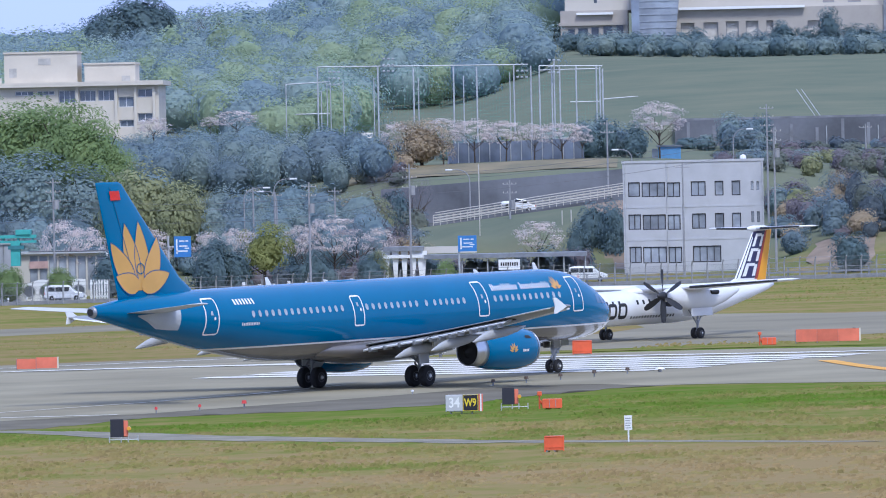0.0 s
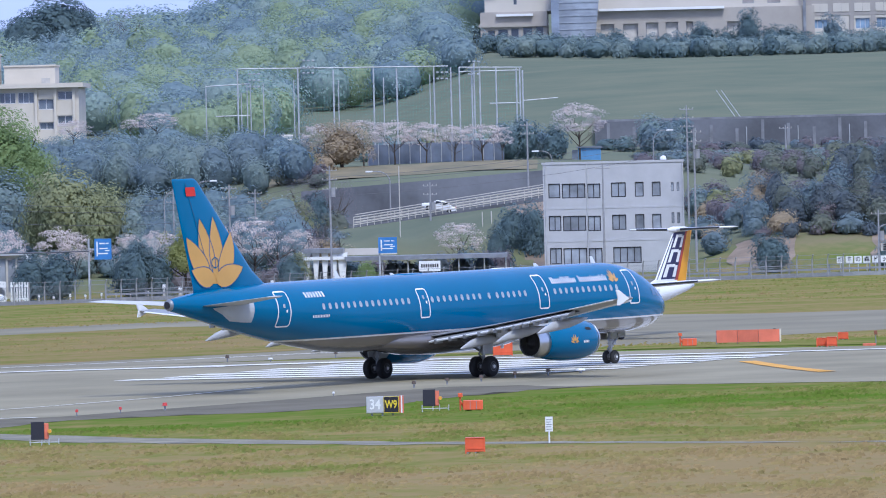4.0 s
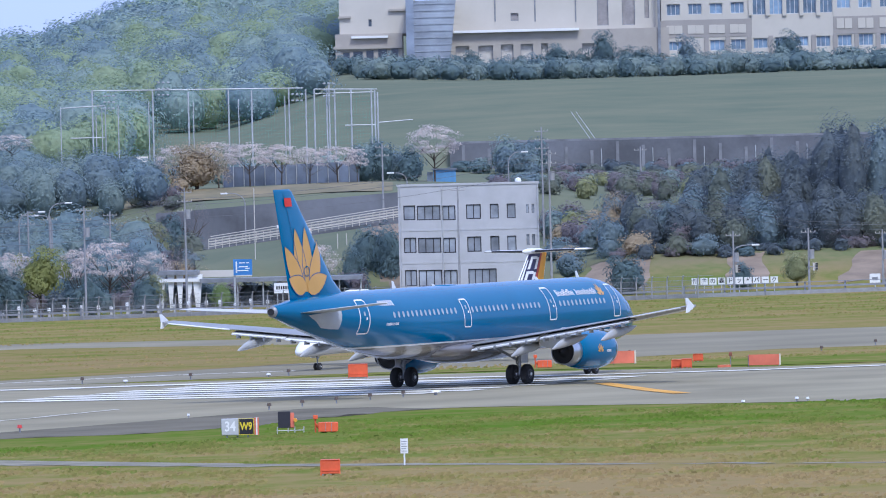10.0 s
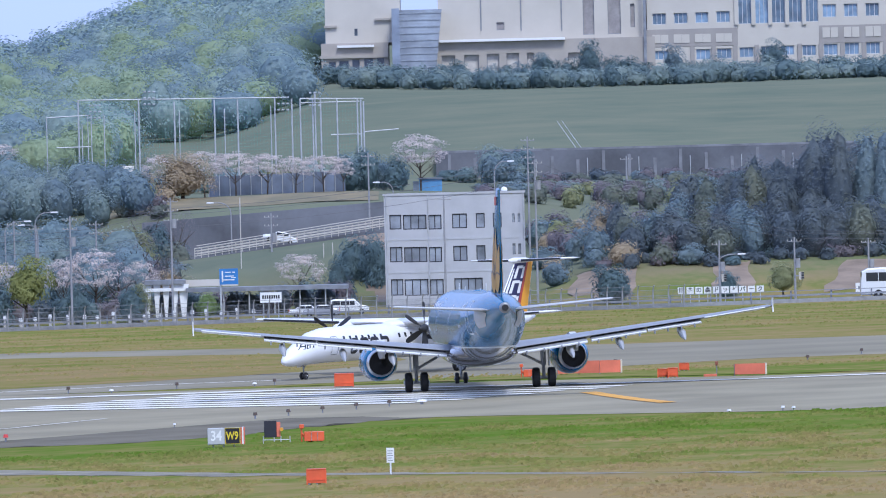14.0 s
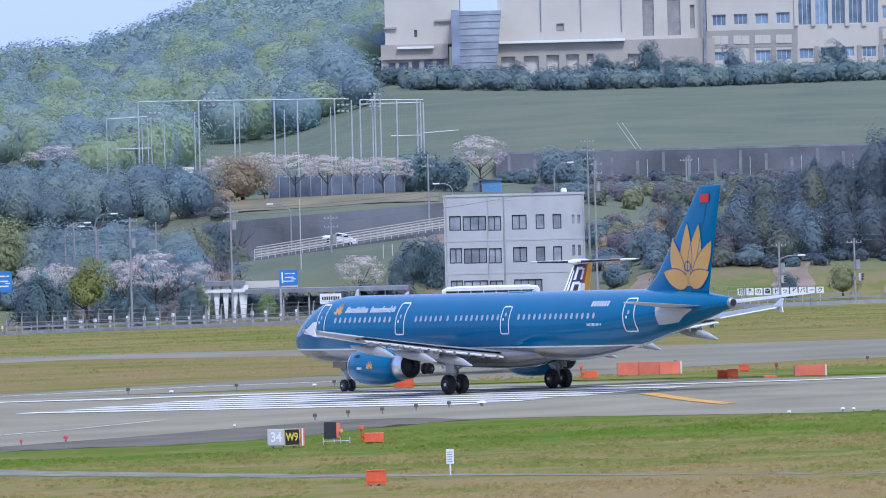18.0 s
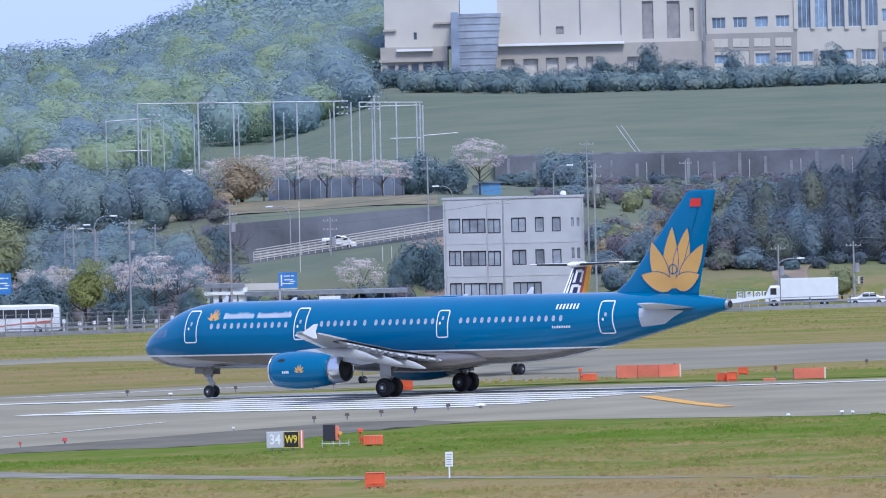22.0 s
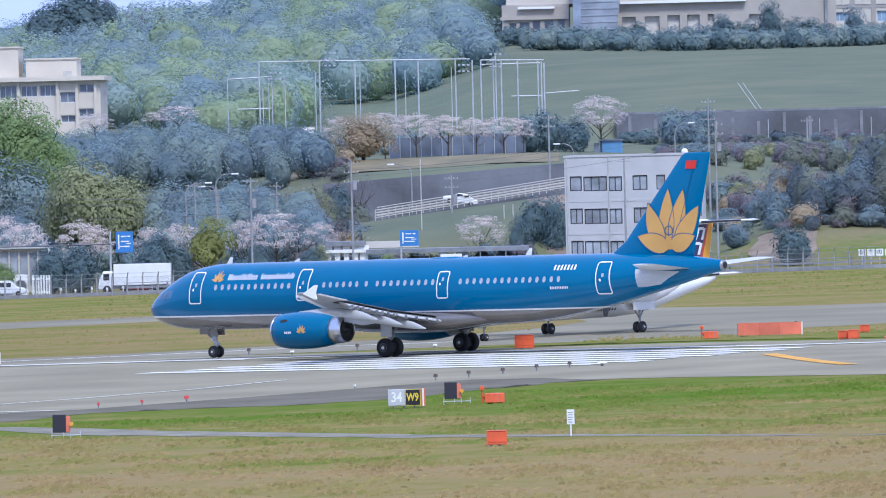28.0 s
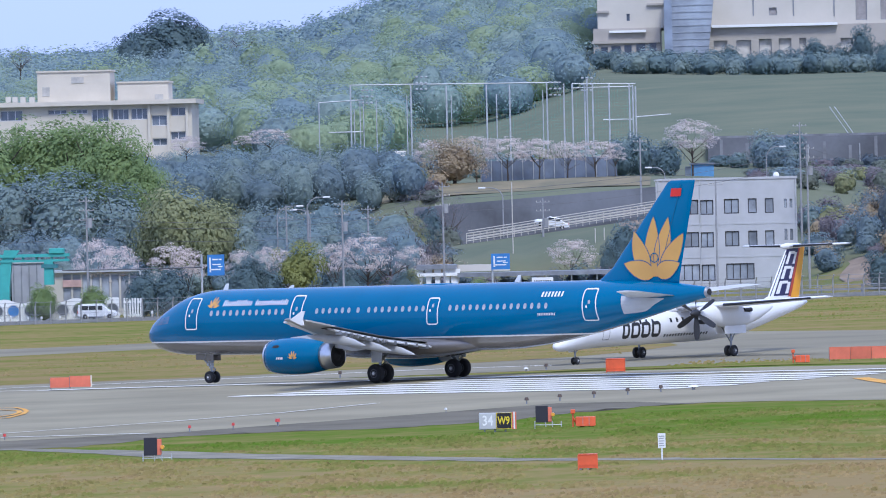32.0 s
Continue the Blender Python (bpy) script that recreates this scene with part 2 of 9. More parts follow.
    l.new(turf.outputs[0], mx.inputs[7])
    # single tufts differ
    geo = n.new("ShaderNodeNewGeometry")
    rr = n.new("ShaderNodeMapRange")
    rr.inputs[3].default_value, rr.inputs[4].default_value = 0.9, 1.09
    l.new(geo.outputs["Random Per Island"], rr.inputs[0])
    hs = n.new("ShaderNodeHueSaturation")
    l.new(rr.outputs[0], hs.inputs["Value"])
    l.new(mx.outputs[2], hs.inputs["Color"])
    l.new(hs.outputs[0], b.inputs["Base Color"])
    bp = n.new("ShaderNodeBump")
    bp.inputs["Strength"].default_value, bp.inputs["Distance"].default_value = 0.5, 0.12
    l.new(tuft.outputs[0], bp.inputs["Height"])
    l.new(bp.outputs[0], b.inputs["Normal"])
    return m


GRASS = grass_material()
GRASS.node_tree.nodes["Principled BSDF"].inputs["Specular IOR Level"].default_value = 0.0


def sheet(name, xs, ys, z, material, kind="structure", label="", category=""):
    verts = [(x, y, z(x, y)) for y in ys for x in xs]
    nx = len(xs)
    faces = [(j * nx + i, j * nx + i + 1, (j + 1) * nx + i + 1, (j + 1) * nx + i) for j in range(len(ys) - 1) for i in range(nx - 1)]
    me = bpy.data.meshes.new(name)
    me.from_pydata(verts, [], faces)
    me.materials.append(material)
    for p in me.polygons:
        p.use_smooth = True
    return tagged(new(name, me), label, category, kind=kind)


g_xs = [-2500, -1200, -600, -400] + list(range(-300, 301, 10)) + [400, 600, 1200, 2500]
g_ys = [-1500, -500, -100] + list(range(0, 450, 50)) + list(range(450, 660, 10)) + [700, 750, 800, 850, 860, 868, 876, 885, 903, 920, 933, 946, 951, 957, 964, 972, 990, 1010, 1030, 1046, 1052] + list(range(1060, 1260, 15)) + [1250, 1310, 1370, 1440, 1500, 1570, 1640, 1720, 1800, 1950, 2150, 2400, 3200, 4900]
g_ys = sorted(set(g_ys))
sheet("ground", g_xs, g_ys, gz, GRASS, label="mown airfield grass, dry in drifts, rising to hills", category="grass")


def flat(name, outline, lift, material, label, category, parent=None, kind="structure", step=6.0):
    """A thin sheet laid on the ground inside an outline of plan points."""
    bm = bmesh.new()
    f = bm.faces.new([bm.verts.new((x, y, 0)) for x, y in outline])
    bmesh.ops.triangulate(bm, faces=[f])
    lo = [min(p[i] for p in outline) for i in (0, 1)]
    hi = [max(p[i] for p in outline) for i in (0, 1)]
    for axis in (0, 1):
        c = math.ceil(lo[axis] / step) * step
        while c < hi[axis]:
            co, no = [0, 0, 0], [0, 0, 0]
            co[axis], no[axis] = c, 1
            bmesh.ops.bisect_plane(bm, geom=bm.verts[:] + bm.edges[:] + bm.faces[:], plane_co=co, plane_no=no)
            c += step
    for v in bm.verts:
        v.co.z = gz(v.co.x, v.co.y) + lift
    bmesh.ops.recalc_face_normals(bm, faces=bm.faces)
    for fc in bm.faces:
        if fc.normal.z < 0:
            fc.normal_flip()
    ob = part(name, bm, material, parent)
    if not parent:
        tagged(ob, label, category, kind=kind)
    return ob


def strip(name, pts, width, lift, material, parent=None, label="", category="", kind="structure"):
    """A painted line or a narrow way of even width along plan points."""
    bm = bmesh.new()
    fine = []
    for (ax, ay), (bx_, by) in zip(pts, pts[1:]):
        n = max(1, int(math.hypot(bx_ - ax, by - ay) / 5))
        fine += [(ax + (bx_ - ax) * i / n, ay + (by - ay) * i / n) for i in range(n)]
    fine.append(pts[-1])
    rows = []
    for i, p in enumerate(fine):
        a, b = Vector(fine[max(0, i - 1)]), Vector(fine[min(len(fine) - 1, i + 1)])
        d = (b - a).normalized()
        s = Vector((-d.y, d.x)) * width / 2
        rows.append([bm.verts.new((p[0] + k * s.x, p[1] + k * s.y, gz(p[0] + k * s.x, p[1] + k * s.y) + lift)) for k in (-1, 1)])
    for a, b in zip(rows, rows[1:]):
        f = bm.faces.new((a[0], b[0], b[1], a[1]))
    bm.normal_update()
    for f in bm.faces:
        if f.normal.z < 0:
            f.normal_flip()
    ob = part(name, bm, material, parent)
    if not parent:
        tagged(ob, label, category, kind=kind)
    elif label:
        ob["label"] = label
    return ob


def ragged(pts, amp, step, seed):
    """The same line with grass creeping in and out of it."""
    rnd = random.Random(seed)
    out = []
    for (ax, ay), (bx_, by) in zip(pts, pts[1:]):
        n = max(1, int(math.hypot(bx_ - ax, by - ay) / step))
        out += [(ax + (bx_ - ax) * i / n, ay + (by - ay) * i / n + rnd.uniform(-amp, amp) * rnd.random()) for i in range(n)]
    return out + [pts[-1]]


# pavement, from the near shoulder to the far taxiway
flat("pavement_shoulder", ragged([(-160, 356), (-60, 352), (-34.5, 349.5), (-32, 348.4), (-29.4, 351.7), (-27.1, 357.7), (-22.2, 359), (-17.2, 358.3), (-12.7, 361.6), (-10.3, 365.6), (-7.6, 374), (-3.9, 378.9), (-1, 381)], 3.0, 0.9, 31) + [(4, 382), (4, 400), (-60, 400), (-160, 400)], 0.010, ASPHALT, "dark worn asphalt shoulder beside the runway", "asphalt")
runway = flat("runway", [(-160, 362), (-60, 361), (-36, 360.5), (-28, 364), (-20, 374), (-13, 384), (-9, 389.5), (-5, 387), (-2.6, 381.6), (2, 379.3), (6, 376), *ragged([(14.6, 369.5), (22, 366), (40, 355)], 2.0, 1.5, 32), (90, 335), (160, 310), (160, 372), (60, 417), (26.4, 434.5), (18.7, 437.5), (10.7, 443), (3.9, 448.5), (-5.3, 453), (-12, 456), (-20, 462), (-36, 482), (-54, 510), (-80, 532), (-160, 545)], 0.016, CONCRETE, "pale worn concrete runway end", "runway")
taxiway = flat("taxiway", [(-160, 500), (-80, 505), (-54, 498), (-36, 478), (-24, 474), (-12, 478), (0, 492), (12, 552), (24, 560), (35, 558), (70, 552), (160, 540), (160, 612), (38, 627), (13.4, 634), (-15, 672), (-28.7, 686), (-43, 697), (-66, 690), (-160, 690)], 0.012, TAXIWAY, "grey asphalt taxiway beyond the runway", "taxiway")
flat("grass_island", [(-160, 556), (-80, 552), (-55, 550.5), (-49, 551.5), (-41, 552), (-36, 554.5), (-34, 556), (-25.7, 561), (-17.2, 569), (-12, 575), (-7, 587), (-4, 603), (-6, 628), (-14.5, 646), (-27.6, 659), (-41.3, 672), (-66, 656), (-100, 650), (-160, 645)], 0.020, GRASS, "brown dry grass island between the taxiways", "grass")
flat("grass_verge", [(-12, 461), (-5.3, 457.5), (4, 452.5), (11, 447), (19, 441), (27, 438), (60, 421), (160, 376), (160, 538), (70, 549), (35, 556), (24.5, 558), (12.8, 549), (6, 500), (-2, 474)], 0.024, GRASS, "short green grass between runway and taxiway", "grass")

# painted marks
RUN_D = Vector((0.827, -0.562))
RUN_N = Vector((0.562, 0.827))


def on_run(along, across):
    p = RUN_D * along + RUN_N * across
    return (p.x, p.y)


for k in range(7):
    a = -264.0 + (0.8 if k % 2 else 0.0)
    strip("threshold_stripe", [on_run(a, 337.0 + 3.55 * k), on_run(a + 32.5, 337.0 + 3.55 * k)], 2.15, 0.045, LINE, runway)
strip("edge_line", [(-43.5, 461.2), (-37.2, 458), (-29.6, 453.6), (-10.8, 447.0)], 2.6, 0.05, LINE, runway)
strip("edge_line", [(-10.8, 447.0), (7.8, 434.2), (17.1, 430.6), (26.1, 429.5), (60, 412)], 1.6, 0.05, LINE, runway)
strip("centre_line", [on_run(-303, 358.6), on_run(-272.5, 358.0)], 0.9, 0.045, LINE, runway)
strip("entry_line", [(-40, 369.5), (-34.3, 376), (-29.5, 382), (-24, 390.5), (-19.4, 401.5)], 0.3, 0.045, LINE, runway)
strip("holding_line", [(-44, 366.5), (-36.8, 366), (-29, 363.6)], 0.5, 0.047, LINE, runway)
strip("turning_line", [(7.6, 416.0), (8.6, 407.5), (9.9, 398), (11.4, 389.5)], 1.0, 0.045, YELLOW, runway)
strip("taxi_edge_line", [(-55, 540), (-36, 546), (-23.2, 551), (-13.2, 550)], 0.9, 0.03, LINE, taxiway)
strip("lead_in_line", [(-70, 428), (-41.4, 420.5), (-40.6, 417), (-39.9, 412.1), (-39.6, 406.5), (-39.8, 400), (-44, 392), (-70, 380)], 0.3, 0.047, YELLOW, runway)
strip("lead_in_line", [(-70, 424), (-42, 417), (-40.5, 413.5), (-40.1, 410), (-40.1, 405.5), (-41.2, 400), (-46, 393), (-70, 384)], 0.3, 0.047, YELLOW, runway)
DRAIN_FAR = [(-60, 360), (-34.4, 348.8), (-30, 343.1), (-25.8, 336.8), (-21.6, 329.1), (-16.3, 321.9), (-9.6, 312.4), (-5.5, 308.4), (3.2, 299.6), (17, 286.6), (40, 264)]
DRAIN_NEAR = [(-60, 356), (-34.2, 346.4), (-29.5, 337.1), (-25, 327.1), (-21.1, 322.6), (-16.1, 316.9), (-9.5, 308.5), (-5.4, 305.9), (3.2, 298.1), (17, 285.8), (40, 263.6)]
flat("drain_channel", ragged(DRAIN_FAR, 0.9, 1.5, 33) + ragged(DRAIN_NEAR, 0.9, 1.5, 34)[::-1], 0.014, mat("drain_concrete", (0.225, 0.20, 0.138), rough=0.9, var=0.3, scale=0.5, fine=8), "narrow pale concrete drain in the grass", "drain", step=4.0)
# far road behind the fence
strip("road", [(-300, 838.5), (300, 838.5)], 11.5, 0.05, mat("road_asphalt", (0.10, 0.10, 0.105), rough=0.9, var=0.2, scale=0.1), label="public road outside the airfield fence", category="road")
# bare earth on the bank below the grove
EARTH = mat("bare_earth", (0.25, 0.19, 0.135), rough=0.95, var=0.25, scale=0.25, fine=9, bump=0.2)
earth_rng = random.Random(8)
for xa, xb, xc, xd in ((13.5, 21.5, 22.5, 15.0), (31.0, 35.5, 36.5, 32.0), (44.0, 62.0, 66.0, 48.0)):
    edge = [(xa + (xb - xa) * i / 6, 862 + earth_rng.uniform(-1, 1.5)) for i in range(7)] + [(xb + (xc - xb) * i / 6 + earth_rng.uniform(-0.6, 0.6), 862 + 22 * i / 6) for i in range(1, 6)]
    edge += [(xc + (xd - xc) * i / 6, 884 + earth_rng.uniform(-2, 1)) for i in range(7)] + [(xd + (xa - xd) * i / 6 + earth_rng.uniform(-0.6, 0.6), 884 - 22 * i / 6) for i in range(1, 6)]
    flat("bare_earth", edge, 0.05, EARTH, "bare brown earth on the bank beside the grass", "earth", step=3.0)


DRYGRASS = mat("dry_bank_grass", (0.175, 0.165, 0.115), rough=0.95, col2=(0.27, 0.225, 0.145), scale=0.22, fine=11, bump=0.2, spec=0.05)
bank_rng = random.Random(14)
for bx0, bx1, by0, by1 in ((-37.0, -9.5, 951.6, 966.0), (-46.5, -36.5, 951.6, 972.0)):
    rim = [(bx0 + (bx1 - bx0) * i / 9, by0 + bank_rng.uniform(0, 0.8)) for i in range(10)] + [(bx1 + (bx0 - bx1) * i / 9, by1 + bank_rng.uniform(-3.5, 2.5)) for i in range(10)]
    flat("dry_bank", rim, 0.06, DRYGRASS, "tawny dry grass on the bank above the wall", "grass", step=3.0)


# ---- the blue airliner ----
def section(le, te, y, z, thick, n=10, vertical=False):
    """A lens-shaped aerofoil ring from leading to trailing edge."""
    up, dn = [], []
    for i in range(n + 1):
        s = i / n
        s = s * s * (3 - 2 * s)
        h = thick / 2 * 2.6 * (math.sqrt(s) * (1 - s)) + 0.008
        x = le + (te - le) * s
        up.append((x, y + h, z) if vertical else (x, y, z + h))
        dn.append((x, y - h, z) if vertical else (x, y, z - h))
    return up + dn[::-1]


FUS = ((21.97, 3.05, 0.04, 0.04), (21.9, 3.06, 0.24, 0.24), (21.7, 3.09, 0.46, 0.47), (21.35, 3.15, 0.74, 0.76), (20.9, 3.22, 0.99, 1.02), (20.3, 3.32, 1.24, 1.28), (19.5, 3.46, 1.50, 1.56),
       (18.5, 3.63, 1.72, 1.82), (17.4, 3.75, 1.87, 1.98), (16.2, 3.82, 1.95, 2.06), (15.0, 3.83, 1.975, 2.07), (5.0, 3.83, 1.975, 2.07), (-6.5, 3.83, 1.975, 2.07),
       (-8.5, 3.87, 1.97, 2.03), (-10.5, 3.98, 1.94, 1.92), (-12.5, 4.14, 1.86, 1.75), (-14.5, 4.33, 1.70, 1.55), (-16.5, 4.53, 1.46, 1.30), (-18.5, 4.73, 1.12, 1.02),
       (-20.5, 4.89, 0.72, 0.68), (-21.7, 4.97, 0.46, 0.44), (-22.4, 5.0, 0.32, 0.32), (-22.54, 5.0, 0.27, 0.27))


def hull(table, x, z, side, lift=0.012):
    """The point of a fuselage's skin at a station and height."""
    zc, hw, hh = smooth_table(table, x)
    k = max(-0.995, min(0.995, (z - zc) / hh))
    c = math.sqrt(1 - k * k)
    n = Vector((0, c / hw, k / hh)).normalized() * lift
    return Vector((x, side * (hw * c + n.y), zc + hh * k + n.z))


def decal(table, side, quads, slices=3, lift=0.012):
    """Paint on a hull: four-cornered pieces in (station, height), bent to the skin. Corners run bottom front, bottom back, top back, top front."""
    bm = bmesh.new()
    for a, b, c, d in quads:
        rows = []
        for i in range(slices + 1):
            k = i / slices
            rows.append([bm.verts.new(hull(table, p[0] + (q[0] - p[0]) * k, p[1] + (q[1] - p[1]) * k, side, lift)) for p, q in ((a, d), (b, c))])
        for r, s in zip(rows, rows[1:]):
            bm.faces.new((r[0], r[1], s[1], s[0]) if side < 0 else (r[1], r[0], s[0], s[1]))
    bmesh.ops.recalc_face_normals(bm, faces=bm.faces)
    return bm


def outline(x0, x1, z0, z1, w, r=0.16, lean=0.0):
    """Quads of a rounded frame line in (station, height)."""
    pts = []
    for cx, cz, a0 in ((x1 - r, z0 + r, -90), (x1 - r, z1 - r, 0), (x0 + r, z1 - r, 90), (x0 + r, z0 + r, 180)):
        for i in range(4):
            a = radians(a0 + i * 30)
            pts.append(((cx + r * math.cos(a), cz + r * math.sin(a)), (cx + (r - w) * math.cos(a), cz + (r - w) * math.sin(a))))
    # straight runs are cut so that they bend with the skin
    fine = []
    for (o0, i0), (o1, i1) in zip(pts, pts[1:] + pts[:1]):
        n = max(1, int(abs(o1[1] - o0[1]) / 0.2))
        for k in range(n):
            u = k / n
            fine.append(tuple((p[0] + (q[0] - p[0]) * u, p[1] + (q[1] - p[1]) * u) for p, q in ((o0, o1), (i0, i1))))
    return [(a[0], b[0], b[1], a[1]) for a, b in zip(fine, fine[1:] + fine[:1])]


def letters(x0, x1, z, h, n, seed, lean=0.12, low=0.72):
    """A word that stays unread: a row of plain slanted bars, tall and low by turns."""
    rnd = random.Random(seed)
    out, step = [], (x1 - x0) / n
    for i in range(n):
        a, b = x0 + step * i, x0 + step * (i + 0.5)
        t = h if i == 0 or rnd.random() < 0.3 else h * low
        s = math.copysign(lean, step) * (t / h) * h / 0.4
        out.append(((a, z), (b, z), (b + s, z + t), (a + s, z + t)))
    return out


def petal_rim(base, tip, width, place, bm, n=9, line=0.05):
    """The thin contour of a petal."""
    b, t = Vector(base), Vector(tip)
    d = t - b
    s = Vector((-d.y, d.x)).normalized()
    for e in (-1, 1):
        prev = None
        for i in range(1, n + 1):
            k = i / n
            w = math.sin(math.pi * min(0.999, k ** 0.75 * 0.93 + 0.07)) ** 0.8 * width / 2
            c = b + d * k
            row = [bm.verts.new(place(*(c + s * e * q))) for q in (w - line / 2, w + line / 2)]
            if prev:
                bm.faces.new((prev[0], prev[1], row[1], row[0]))
            prev = row


def petal(base, tip, width, place, bm, n=7):
    """A leaf-shaped petal from base to tip; place() puts (x, z) on a surface."""
    b, t = Vector(base), Vector(tip)
    d = t - b
    s = Vector((-d.y, d.x)).normalized() * width / 2
    rows = []
    for i in range(n + 1):
        k = i / n
        w = math.sin(math.pi * min(0.999, k ** 0.75 * 0.93 + 0.07)) ** 0.8
        c = b + d * k
        rows.append([bm.verts.new(place(*(c + s * w * e))) for e in (-1, 0, 1)])
    for r, q in zip(rows, rows[1:]):
        for i in (0, 1):
            bm.faces.new((r[i], r[i + 1], q[i + 1], q[i]))


RIM = mat("wheel_rim_grey", (0.15, 0.15, 0.16), rough=0.5, metal=0.3, var=0.15)


def wheel(parent, x, y, z, r, w, name="wheel"):
    """A tyre with its rim; turns about its axle."""
    prof = [(-w / 2, r * 0.55), (-w / 2, r * 0.86), (-w * 0.36, r * 0.97), (-w * 0.15, r), (w * 0.15, r), (w * 0.36, r * 0.97), (w / 2, r * 0.86), (w / 2, r * 0.55)]
    bm = turned(prof, 20)
    bmesh.ops.rotate(bm, verts=bm.verts, matrix=Matrix.Rotation(radians(90), 3, "Z"))
    ty = part(name, bm, TYRE, parent)
    ty.matrix_basis = Matrix.Translation((x, y, z))
    for e in (-1, 1):
        bm = turned([(0, r * 0.5), (0.02, r * 0.46), (0.0, r * 0.3), (0.055, r * 0.24), (0.065, 0.01)], 14)
        bmesh.ops.rotate(bm, verts=bm.verts, matrix=Matrix.Rotation(radians(90 * e), 3, "Z"))
        bmesh.ops.translate(bm, verts=bm.verts, vec=(0, e * w * 0.47, 0))
        part("rim", bm, RIM, ty)
        bm = turned([(0.0, r * 0.17), (0.035, r * 0.15), (0.045, 0.01)], 12)
        bmesh.ops.rotate(bm, verts=bm.verts, matrix=Matrix.Rotation(radians(90 * e), 3, "Z"))
        bmesh.ops.translate(bm, verts=bm.verts, vec=(0, e * (w * 0.47 + 0.06), 0))
        part("hub_cap", bm, WHITE, ty)
    return ty


def lathe_at(profile, x, y, z, n=24):
    bm = turned(profile, n)
    bmesh.ops.translate(bm, verts=bm.verts, vec=(x, y, z))
    return bm


FAIRGREY = mat("fairing_grey_paint", (0.42, 0.425, 0.43), rough=0.4, var=0.1, scale=0.8)


